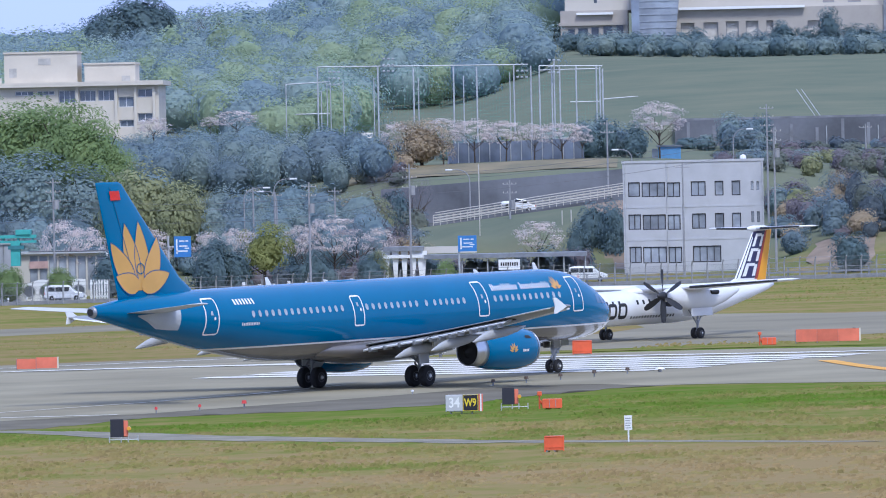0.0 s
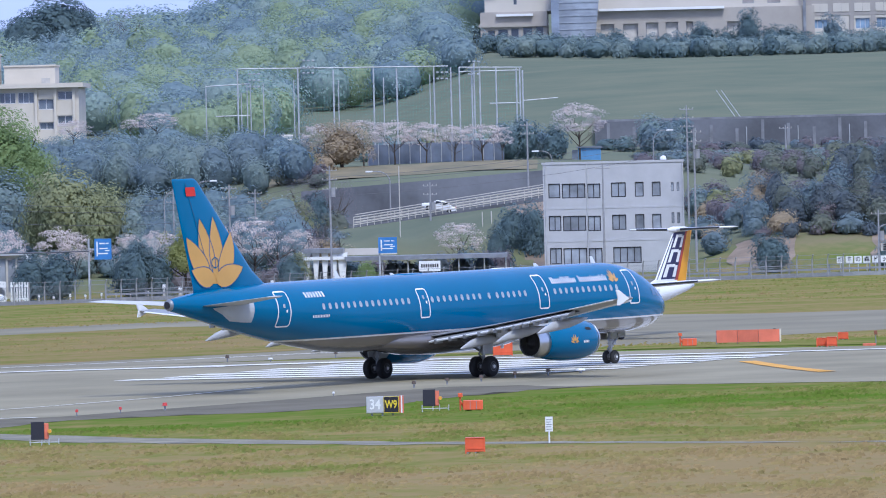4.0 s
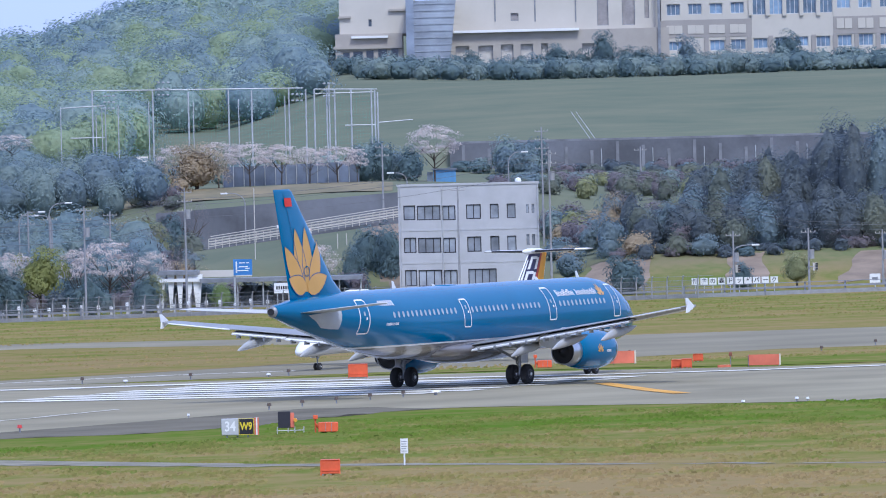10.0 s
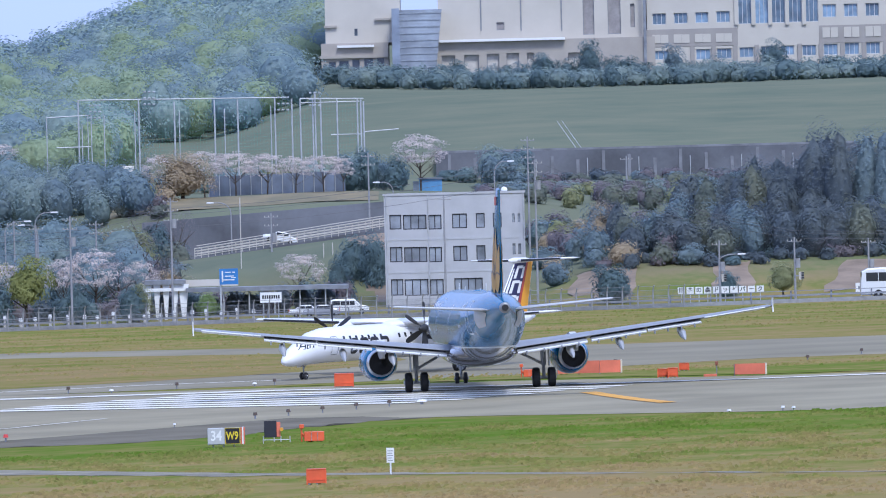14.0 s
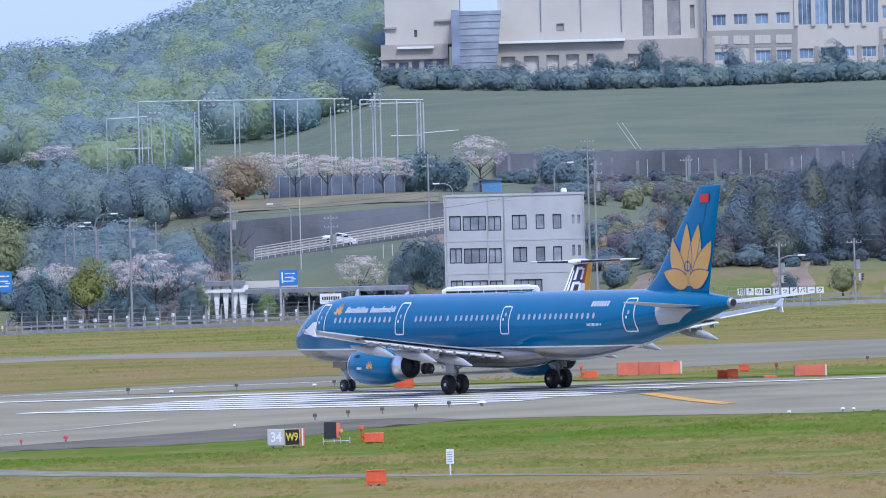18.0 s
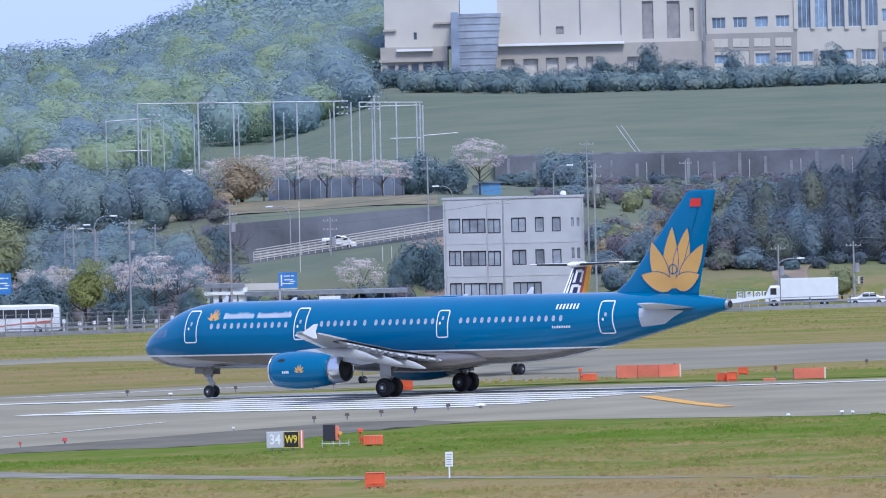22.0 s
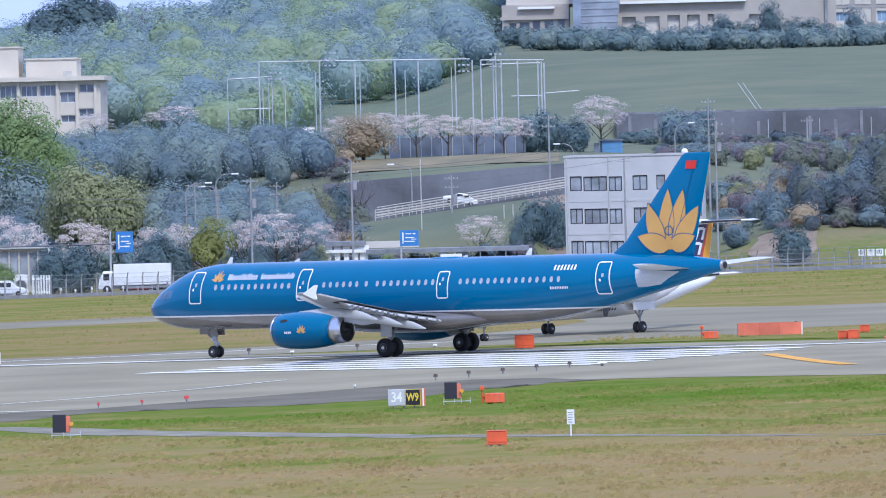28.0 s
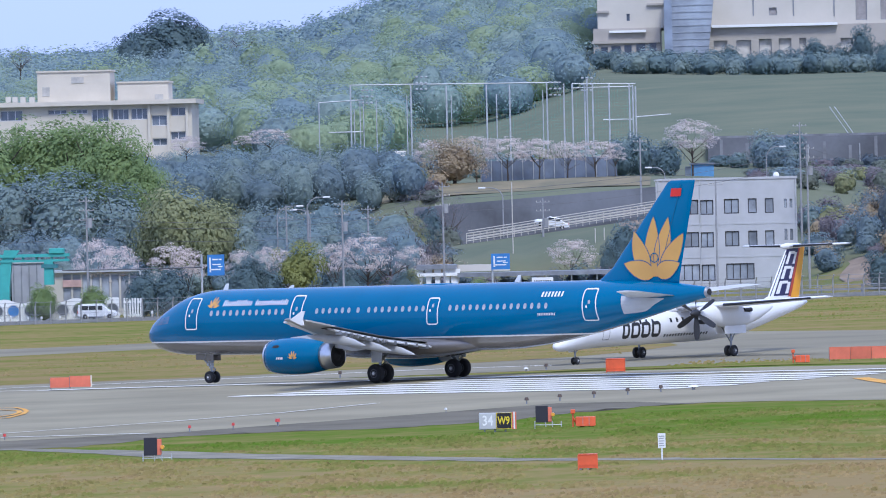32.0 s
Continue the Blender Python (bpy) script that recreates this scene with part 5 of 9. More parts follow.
def facade(parent, name, x0, x1, z0, z1, y, material, openings=(), reveal=0.25, depth=8.0, roof=None, pane=None, frame=None, label="", bars=1):
    """A wall with real openings, side walls and roof behind it, and a framed window in each opening."""
    xs = sorted({x0, x1, *[o[0] for o in openings], *[o[1] for o in openings]})
    zs = sorted({z0, z1, *[o[2] for o in openings], *[o[3] for o in openings]})
    bm = bmesh.new()

    def quad(*p):
        bm.faces.new([bm.verts.new(q) for q in p])

    def is_open(a, b, c, d):
        mx, mz = (a + b) / 2, (c + d) / 2
        return any(o[0] < mx < o[1] and o[2] < mz < o[3] for o in openings)
    for a, b in zip(xs, xs[1:]):
        for c, d in zip(zs, zs[1:]):
            if not is_open(a, b, c, d):
                quad((a, y, c), (b, y, c), (b, y, d), (a, y, d))
    for a, b, c, d in openings:
        e = y + reveal
        quad((a, y, c), (a, y, d), (a, e, d), (a, e, c))
        quad((b, y, c), (b, e, c), (b, e, d), (b, y, d))
        quad((a, y, c), (a, e, c), (b, e, c), (b, y, c))
        quad((a, y, d), (b, y, d), (b, e, d), (a, e, d))
    yb = y + depth
    quad((x0, y, z0), (x0, y, z1), (x0, yb, z1), (x0, yb, z0))
    quad((x1, y, z0), (x1, yb, z0), (x1, yb, z1), (x1, y, z1))
    quad((x0, yb, z0), (x0, yb, z1), (x1, yb, z1), (x1, yb, z0))
    quad((x0, y, z1), (x1, y, z1), (x1, yb, z1), (x0, yb, z1))
    wall = part(name, bm, material, parent, label)
    for a, b, c, d in openings:
        w = part("window", bx(a, b, y + reveal, y + reveal + 0.06, c, d), pane or glass("window_glass"), wall)
        t = min(0.12, (b - a) * 0.1)
        bm = bmesh.new()
        for p in ((a, a + t, c, d), (b - t, b, c, d), (a + t, b - t, c, c + t), (a + t, b - t, d - t, d)):
            box(bm, p[0], p[1], y + reveal - 0.07, y + reveal - 0.004, p[2], p[3])
        n = max(1, round((b - a) / 0.95)) if bars else 1
        for i in range(1, n):
            xx = a + (b - a) * i / n
            box(bm, xx - t * 0.45, xx + t * 0.45, y + reveal - 0.06, y + reveal - 0.004, c + t, d - t)
        ob = part("window_frame", bm, frame or STEEL, wall)
    return wall


def mesh_lines(x0, x1, z0, z1, y, gap, t, diagonal=False):
    """Crossing cords of a net or a chain-link sheet, as flat thin strips."""
    bm = bmesh.new()

    def cord(ax, az, bx_, bz):
        d = Vector((bx_ - ax, 0, bz - az)).normalized()
        s = Vector((-d.z, 0, d.x)) * t / 2
        vs = [bm.verts.new(p) for p in ((ax + s.x, y, az + s.z), (bx_ + s.x, y, bz + s.z), (bx_ - s.x, y, bz - s.z), (ax - s.x, y, az - s.z))]
        bm.faces.new(vs)
    if diagonal:
        h = z1 - z0
        x = x0
        while x < x1 - h:
            cord(x, z0, x + h, z1)
            cord(x, z1, x + h, z0)
            x += gap
    else:
        n, m = int((x1 - x0) / gap), int((z1 - z0) / gap)
        for i in range(n + 1):
            cord(x0 + (x1 - x0) * i / n, z0, x0 + (x1 - x0) * i / n, z1)
        for i in range(m + 1):
            cord(x0, z0 + (z1 - z0) * i / m, x1, z0 + (z1 - z0) * i / m)
    return bm


def utility_pole(x, y, h, arms=2, transformer=False, foot=None):
    z = gz(x, y) if foot is None else foot
    root = thing("utility_pole", "grey concrete utility pole with crossarms and insulators", "pole", Matrix.Translation((x, y, z)), group="utility poles")
    part("mast", rods(((0, 0, -0.1), (0, 0, h), 0.15, 0.09)), POLEGREY, root)
    for i in range(arms):
        zz = h - 0.5 - 1.1 * i
        part("crossarm", bx(-0.85, 0.85, -0.05, 0.05, zz - 0.04, zz + 0.04), POLEGREY, root)
        for k in (-0.8, -0.3, 0.3, 0.8):
            part("insulator", rods(((k, 0, zz + 0.04), (k, 0, zz + 0.2), 0.045)), PALE, root)
    if transformer:
        part("transformer", rods(((0.35, -0.1, h - 3.6), (0.35, -0.1, h - 2.5), 0.3), n=12), POLEGREY, root)
    return root


def street_lamp(x, y, h, reach, foot=None):
    z = gz(x, y) if foot is None else foot
    root = thing("street_lamp", "grey steel street lamp with a curved arm", "street lamp", Matrix.Translation((x, y, z)), group="street lamps")
    bm = rods(((0, 0, -0.1), (0, 0, h * 0.86), 0.10, 0.08))
    prev = (0, 0, h * 0.86)
    for i in range(1, 6):
        a = i / 5 * math.pi / 2
        p = (reach * 0.75 * (1 - math.cos(a)), 0, h * 0.86 + h * 0.14 * math.sin(a))
        rod(bm, prev, p, 0.075, 0.065, 6)
        prev = p
    rod(bm, prev, (reach, 0, h), 0.06, 0.05, 6)
    part("post", bm, POLEGREY, root)
    s = 1 if reach > 0 else -1
    part("lamp_head", bx(min(reach, reach + 0.9 * s), max(reach, reach + 0.9 * s), -0.18, 0.18, h - 0.1, h + 0.1, bevel=0.04), WHITE, root)
    return root


POLEGREY = mat("pole_concrete", (0.30, 0.30, 0.31), rough=0.85, var=0.15, scale=1.5)
GALV = mat("galvanised_steel", (0.50, 0.51, 0.52), rough=0.5, metal=0.3, var=0.12)
SIGNBLUE = mat("road_sign_blue", (0.05, 0.20, 0.50), rough=0.4, var=0.1)
RENDER_GREY = mat("grey_rendered_wall", (0.455, 0.46, 0.485), rough=0.85, var=0.07, scale=0.5, fine=12)
CREAM = mat("cream_wall", (0.60, 0.545, 0.46), rough=0.85, var=0.07, scale=0.3, fine=10)
BEIGE = mat("beige_stone_cladding", (0.40, 0.365, 0.33), rough=0.8, var=0.08, scale=0.25, fine=10)
PALE = mat("pale_panel_wall", (0.54, 0.505, 0.45), rough=0.75, var=0.05, scale=0.2)


def text_mesh(body, size):
    c = bpy.data.curves.new("lettering", "FONT")
    c.body, c.size, c.extrude, c.align_x, c.align_y = body, size, 0.004, "CENTER", "CENTER"
    c.offset = 0.012
    ob = bpy.data.objects.new("lettering", c)
    scene.collection.objects.link(ob)
    me = bpy.data.meshes.new_from_object(ob.evaluated_get(bpy.context.evaluated_depsgraph_get()))
    bpy.data.objects.remove(ob)
    return me


def lettering(parent, body, size, x, y, z, material, name, wide=1.0):
    me = text_mesh(body, size)
    me.materials.clear()
    me.materials.append(material)
    ob = new(name, me)
    ob.parent = parent
    ob.matrix_basis = Matrix.Translation((x, y, z)) @ pose(0, 0, 0, 90, 0, 0) @ Matrix.Diagonal((wide, 1, 1, 1))
    return ob


# ---- three-storey office beyond the fence ----
office = thing("office_building", "grey three-storey flat-roofed office building", "building")
office_windows = (
    (-7.38, -5.97, 7.83, 9.58),
    (-5.77, -2.97, 7.78, 9.53),
    (-2.77, -1.18, 7.72, 9.47),
    (0.10, 1.86, 7.79, 9.54),
    (2.94, 3.98, 7.79, 9.54),
    (4.96, 6.00, 7.78, 9.53),
    (7.26, 7.56, 8.37, 9.39),
    (7.93, 8.23, 8.36, 9.37),
    (-7.41, -5.93, 3.92, 5.74),
    (-5.72, -2.96, 3.86, 5.68),
    (-2.76, -1.21, 3.81, 5.63),
    (0.15, 1.83, 3.88, 5.70),
    (2.91, 3.99, 3.88, 5.70),
    (4.93, 6.01, 3.87, 5.69),
    (7.24, 7.57, 4.53, 5.81),
    (7.91, 8.25, 4.51, 5.79),
    (-7.37, -5.92, -0.06, 1.89),
    (-5.75, -2.92, -0.12, 1.84),
    (-2.72, -1.10, -0.17, 1.78),
    (0.19, 3.56, -0.12, 1.84),
)
# pane colour is lightened to hold the pale reflections in the glass
facade(office, "wall", -8.01, 8.77, -3.82, 11.84, 866.0, RENDER_GREY, office_windows, 0.18, 9.0, pane=mat("office_glass", (0.26, 0.285, 0.33), rough=0.25, var=0.35, scale=0.5, spec=0.6, rand=0.35), frame=mat("dark_window_frame", (0.03, 0.03, 0.04)))
part("parapet", bx(-8.13, 8.89, 865.9, 875.1, 11.84, 12.12), RENDER_GREY, office)
part("downpipe", rods(((-7.75, 865.92, -3.72), (-7.75, 865.92, 11.84), 0.05)), GALV, office)
part("downpipe", rods(((-2.77, 865.92, -3.72), (-2.77, 865.92, 11.84), 0.05)), GALV, office)
part("downpipe", rods(((8.63, 865.92, -3.72), (8.63, 865.92, 11.84), 0.05)), GALV, office)
part("floor_band", bx(-8.04, 8.80, 865.96, 866.00, 6.48, 6.68), RENDER_GREY, office)
part("floor_band", bx(-8.04, 8.80, 865.96, 866.00, 2.57, 2.77), RENDER_GREY, office)
part("rooftop_dish", turned([(-0.4, 0.02), (-0.28, 0.3), (0.0, 0.42), (0.28, 0.3), (0.4, 0.02)], 14), WHITE, office).matrix_basis = Matrix.Translation((6.41, 869.0, 12.25))
part("dish_mast", rods(((6.41, 869.0, 11.74), (6.41, 869.0, 11.95), 0.05)), GALV, office)


# ---- the large pale complex on the hill ----
complex_block = thing("hill_complex", "large pale stone and panel building on the hill", "building")
complex_left_windows = (
    (-21.27, -19.95, 32.97, 36.31),
    (-19.42, -17.60, 34.44, 36.46),
    (-17.09, -15.68, 34.49, 36.61),
    (-14.96, -13.24, 34.74, 36.76),
    (-12.65, -11.24, 33.07, 36.91),
)
facade(complex_block, "lower_wing_wall", -22.55, -10.51, 23.96, 39.55, 1300.0, BEIGE, complex_left_windows, 0.5, 25, pane=glass("window_glass", (0.07, 0.09, 0.12)), bars=0)
part("ledge", bx(-22.85, -10.51, 1299.5, 1300.0, 36.85, 37.40), BEIGE, complex_block)
part("canopy_edge", bx(-19.64, -13.07, 1299.1, 1300.0, 38.74, 39.14), WHITE, complex_block)
complex_upper_windows = (
    (-16.55, -15.94, 40.86, 42.17),
)
facade(complex_block, "upper_wall", -21.74, -8.28, 39.52, 66.02, 1301.5, PALE, complex_upper_windows, 0.3, 25)
part("ledge", bx(-21.98, -19.66, 1300.9, 1301.5, 42.43, 42.79), BEIGE, complex_block)
part("ledge", bx(-12.85, -8.50, 1300.9, 1301.5, 43.55, 43.91), BEIGE, complex_block)
TOWERRAIL = mat("tower_rail", (0.30, 0.33, 0.38), rough=0.5)
TOWERGLASS = mat("tower_glass", (0.27, 0.30, 0.35), rough=0.2, var=0.5, scale=0.16, fine=5, spec=0.8)
tower = part("glass_tower", loft([[(-9.66, 1294.0, 31.81), (-2.31, 1294.0, 31.81), (-2.31, 1306.0, 31.81), (-9.66, 1306.0, 31.81)], [(-9.66, 1294.0, 45.10), (-0.80, 1294.0, 45.10), (-0.80, 1306.0, 45.10), (-9.66, 1306.0, 45.10)]]), TOWERGLASS, complex_block, "slanted glass stair tower")
part("tower_rail", bx(-8.35, -2.34, 1293.88, 1293.99, 32.32, 32.50), TOWERRAIL, tower)
part("tower_rail", bx(-8.35, -2.21, 1293.88, 1293.99, 33.53, 33.71), TOWERRAIL, tower)
part("tower_rail", bx(-8.35, -2.07, 1293.88, 1293.99, 34.74, 34.92), TOWERRAIL, tower)
part("tower_rail", bx(-8.35, -1.93, 1293.88, 1293.99, 35.95, 36.13), TOWERRAIL, tower)
part("tower_rail", bx(-8.35, -1.79, 1293.88, 1293.99, 37.16, 37.34), TOWERRAIL, tower)
part("tower_rail", bx(-8.35, -1.66, 1293.88, 1293.99, 38.37, 38.55), TOWERRAIL, tower)
part("tower_rail", bx(-8.35, -1.52, 1293.88, 1293.99, 39.57, 39.75), TOWERRAIL, tower)
part("tower_rail", bx(-8.35, -1.38, 1293.88, 1293.99, 40.78, 40.96), TOWERRAIL, tower)
part("tower_rail", bx(-8.35, -1.24, 1293.88, 1293.99, 41.99, 42.17), TOWERRAIL, tower)
part("tower_rail", bx(-8.35, -1.11, 1293.88, 1293.99, 43.20, 43.38), TOWERRAIL, tower)
part("tower_rail", bx(-8.35, -0.97, 1293.88, 1293.99, 44.41, 44.59), TOWERRAIL, tower)
part("tower_core", bx(-9.76, -8.35, 1293.70, 1293.98, 31.81, 45.40), mat("tower_core_panel", (0.24, 0.28, 0.36), rough=0.4, var=0.25, scale=0.3), tower)
complex_mid_openings = (
    (-1.01, 1.42, 33.08, 36.92),
    (3.04, 5.67, 32.98, 36.93),
    (7.09, 9.32, 32.89, 37.04),
    (10.63, 12.86, 32.81, 37.06),
    (14.30, 15.52, 34.96, 37.08),
    (21.66, 23.89, 32.75, 36.89),
)
facade(complex_block, "mid_wall", -1.90, 37.28, 23.22, 39.41, 1300.0, BEIGE, complex_mid_openings, 0.9, 25, pane=mat("pale_screen_wall", (0.56, 0.53, 0.5), rough=0.8), bars=0)
part("canopy_edge", bx(-1.30, 21.16, 1298.8, 1300.0, 39.23, 39.68), WHITE, complex_block)
complex_hall_windows = (
    (8.98, 10.39, 41.26, 42.67),
    (24.50, 26.52, 40.07, 46.85),
    (28.95, 31.28, 40.06, 46.74),
    (33.00, 33.81, 41.20, 45.45),
)
facade(complex_block, "hall_wall", -1.50, 35.73, 39.37, 65.26, 1302.0, PALE, complex_hall_windows, 0.4, 25, pane=mat("hall_door_panel", (0.30, 0.28, 0.28), rough=0.7), bars=0)
part("wall_joint", bx(6.08, 6.32, 1301.90, 1301.99, 41.24, 65.26), STEEL, complex_block)
part("wall_joint", bx(13.26, 13.50, 1301.90, 1301.99, 41.07, 65.26), STEEL, complex_block)
part("wall_joint", bx(20.54, 20.78, 1301.90, 1301.99, 40.89, 65.26), STEEL, complex_block)
part("dark_pier", bx(35.26, 35.77, 1299.40, 1299.98, 33.37, 65.26), STEEL, complex_block)
complex_row_a = (
    (36.93, 39.36, 41.49, 43.51),
    (40.78, 43.21, 41.60, 43.52),
    (44.62, 46.95, 41.61, 43.53),
    (48.37, 50.80, 41.62, 43.65),
    (52.29, 54.72, 41.23, 50.23),
    (55.33, 57.76, 41.26, 50.16),
    (58.26, 60.69, 41.29, 50.09),
    (61.30, 63.73, 41.32, 50.02),
    (64.23, 66.66, 41.35, 49.95),
    (67.42, 69.85, 42.08, 44.41),
    (71.26, 73.69, 42.09, 44.42),
    (75.11, 77.54, 42.10, 44.43),
    (78.96, 81.39, 42.11, 44.44),
    (82.81, 85.23, 42.12, 44.45),
    (86.65, 89.08, 42.13, 44.46),
    (90.50, 92.93, 42.14, 44.47),
    (94.35, 96.78, 42.15, 44.48),
    (98.19, 100.62, 42.16, 44.49),
)
complex_row_b = (
    (36.98, 39.61, 35.21, 36.83),
    (44.57, 47.20, 35.03, 36.95),
    (48.32, 50.95, 35.14, 36.97),
    (52.37, 54.90, 35.25, 37.07),
    (56.22, 58.85, 35.36, 37.18),
    (59.77, 62.19, 35.48, 37.20),
    (63.61, 66.14, 35.29, 37.21),
    (67.46, 69.99, 35.30, 37.32),
    (71.21, 73.84, 35.31, 37.43),
    (75.05, 77.58, 35.32, 37.44),
    (78.90, 81.43, 35.33, 37.45),
    (82.75, 85.28, 35.34, 37.46),
    (86.59, 89.12, 35.35, 37.47),
    (90.44, 92.97, 35.36, 37.48),
    (94.29, 96.82, 35.37, 37.49),
    (98.14, 100.67, 35.38, 37.50),
    (67.27, 69.79, 31.86, 32.87),
    (71.11, 73.64, 31.97, 32.88),
    (74.96, 77.49, 31.98, 32.89),
)
complex_row_c = (
    (37.07, 39.50, 47.56, 49.38),
    (40.92, 43.34, 47.55, 49.37),
    (44.76, 47.19, 47.54, 49.36),
    (48.61, 51.04, 47.53, 49.35),
    (67.55, 69.98, 48.05, 50.07),
    (71.40, 73.83, 48.06, 50.08),
    (75.25, 77.68, 48.07, 50.09),
    (79.09, 81.52, 48.08, 50.10),
    (82.94, 85.37, 48.09, 50.11),
    (86.79, 89.22, 48.10, 50.12),
    (90.63, 93.06, 48.11, 50.13),
    (94.48, 96.91, 48.12, 50.14),
    (98.33, 100.76, 48.13, 50.15),
    (37.20, 39.63, 53.22, 55.15),
    (41.05, 43.48, 53.21, 55.13),
    (44.90, 47.32, 53.20, 55.12),
    (48.74, 51.17, 53.19, 55.11),
    (52.59, 55.02, 53.18, 55.10),
    (56.44, 58.86, 53.17, 55.09),
    (60.28, 62.71, 53.16, 55.08),
    (64.13, 66.56, 53.15, 55.07),
    (67.97, 70.40, 53.14, 55.06),
    (71.82, 74.25, 53.13, 55.05),
    (75.67, 78.10, 53.12, 55.04),
    (79.51, 81.94, 53.11, 55.03),
    (83.36, 85.79, 53.10, 55.02),
    (87.21, 89.63, 53.09, 55.01),
    (91.05, 93.48, 53.08, 55.00),
    (94.90, 97.33, 53.07, 54.99),
    (98.75, 101.17, 53.06, 54.98),
)
# the panes' pale-blue reflection is put into their base colour
facade(complex_block, "right_wing_wall", 35.94, 134.28, 21.55, 63.64, 1300.5, PALE, complex_row_a + complex_row_b + complex_row_c, 0.4, 25, pane=mat("blue_reflection_glass", (0.17, 0.25, 0.35), rough=0.1, var=0.3, scale=0.7, spec=0.8, rand=0.4), frame=mat("light_window_frame", (0.5, 0.51, 0.53)), bars=1)
part("stone_band", bx(35.75, 52.14, 1300.41, 1300.49, 37.49, 40.63), mat("grey_stone_band", (0.34, 0.315, 0.295), rough=0.8, var=0.08, scale=0.25), complex_block)
part("stone_band", bx(66.71, 134.09, 1300.41, 1300.49, 37.49, 40.63), mat("grey_stone_band", (0.34, 0.315, 0.295), rough=0.8, var=0.08, scale=0.25), complex_block)
part("stone_pier", bx(39.70, 40.50, 1300.20, 1300.49, 22.55, 37.47), mat("grey_stone_band", (0.34, 0.315, 0.295), rough=0.8, var=0.08, scale=0.25), complex_block)
part("stone_pier", bx(43.55, 44.35, 1300.20, 1300.49, 22.55, 37.47), mat("grey_stone_band", (0.34, 0.315, 0.295), rough=0.8, var=0.08, scale=0.25), complex_block)
part("stone_pier", bx(47.39, 48.19, 1300.20, 1300.49, 22.55, 37.47), mat("grey_stone_band", (0.34, 0.315, 0.295), rough=0.8, var=0.08, scale=0.25), complex_block)
part("stone_pier", bx(51.24, 52.04, 1300.20, 1300.49, 22.55, 37.47), mat("grey_stone_band", (0.34, 0.315, 0.295), rough=0.8, var=0.08, scale=0.25), complex_block)
part("stone_pier", bx(55.08, 55.88, 1300.20, 1300.49, 22.55, 37.47), mat("grey_stone_band", (0.34, 0.315, 0.295), rough=0.8, var=0.08, scale=0.25), complex_block)
part("stone_pier", bx(58.93, 59.73, 1300.20, 1300.49, 22.55, 37.47), mat("grey_stone_band", (0.34, 0.315, 0.295), rough=0.8, var=0.08, scale=0.25), complex_block)
part("stone_pier", bx(62.77, 63.57, 1300.20, 1300.49, 22.55, 37.47), mat("grey_stone_band", (0.34, 0.315, 0.295), rough=0.8, var=0.08, scale=0.25), complex_block)
part("stone_pier", bx(66.62, 67.42, 1300.20, 1300.49, 22.55, 37.47), mat("grey_stone_band", (0.34, 0.315, 0.295), rough=0.8, var=0.08, scale=0.25), complex_block)
part("stone_pier", bx(70.46, 71.26, 1300.20, 1300.49, 22.55, 37.47), mat("grey_stone_band", (0.34, 0.315, 0.295), rough=0.8, var=0.08, scale=0.25), complex_block)
part("stone_pier", bx(74.31, 75.11, 1300.20, 1300.49, 22.55, 37.47), mat("grey_stone_band", (0.34, 0.315, 0.295), rough=0.8, var=0.08, scale=0.25), complex_block)
part("stone_pier", bx(78.15, 78.95, 1300.20, 1300.49, 22.55, 37.47), mat("grey_stone_band", (0.34, 0.315, 0.295), rough=0.8, var=0.08, scale=0.25), complex_block)
part("stone_pier", bx(82.00, 82.80, 1300.20, 1300.49, 22.55, 37.47), mat("grey_stone_band", (0.34, 0.315, 0.295), rough=0.8, var=0.08, scale=0.25), complex_block)
part("stone_pier", bx(85.84, 86.64, 1300.20, 1300.49, 22.55, 37.47), mat("grey_stone_band", (0.34, 0.315, 0.295), rough=0.8, var=0.08, scale=0.25), complex_block)
part("stone_pier", bx(89.69, 90.49, 1300.20, 1300.49, 22.55, 37.47), mat("grey_stone_band", (0.34, 0.315, 0.295), rough=0.8, var=0.08, scale=0.25), complex_block)
part("stone_pier", bx(93.53, 94.33, 1300.20, 1300.49, 22.55, 37.47), mat("grey_stone_band", (0.34, 0.315, 0.295), rough=0.8, var=0.08, scale=0.25), complex_block)
part("stone_pier", bx(97.38, 98.18, 1300.20, 1300.49, 22.55, 37.47), mat("grey_stone_band", (0.34, 0.315, 0.295), rough=0.8, var=0.08, scale=0.25), complex_block)
part("stone_pier", bx(101.22, 102.02, 1300.20, 1300.49, 22.55, 37.47), mat("grey_stone_band", (0.34, 0.315, 0.295), rough=0.8, var=0.08, scale=0.25), complex_block)
part("stone_pier", bx(105.07, 105.87, 1300.20, 1300.49, 22.55, 37.47), mat("grey_stone_band", (0.34, 0.315, 0.295), rough=0.8, var=0.08, scale=0.25), complex_block)
part("stone_pier", bx(108.91, 109.71, 1300.20, 1300.49, 22.55, 37.47), mat("grey_stone_band", (0.34, 0.315, 0.295), rough=0.8, var=0.08, scale=0.25), complex_block)
part("stone_pier", bx(112.76, 113.56, 1300.20, 1300.49, 22.55, 37.47), mat("grey_stone_band", (0.34, 0.315, 0.295), rough=0.8, var=0.08, scale=0.25), complex_block)
part("stone_pier", bx(116.60, 117.40, 1300.20, 1300.49, 22.55, 37.47), mat("grey_stone_band", (0.34, 0.315, 0.295), rough=0.8, var=0.08, scale=0.25), complex_block)
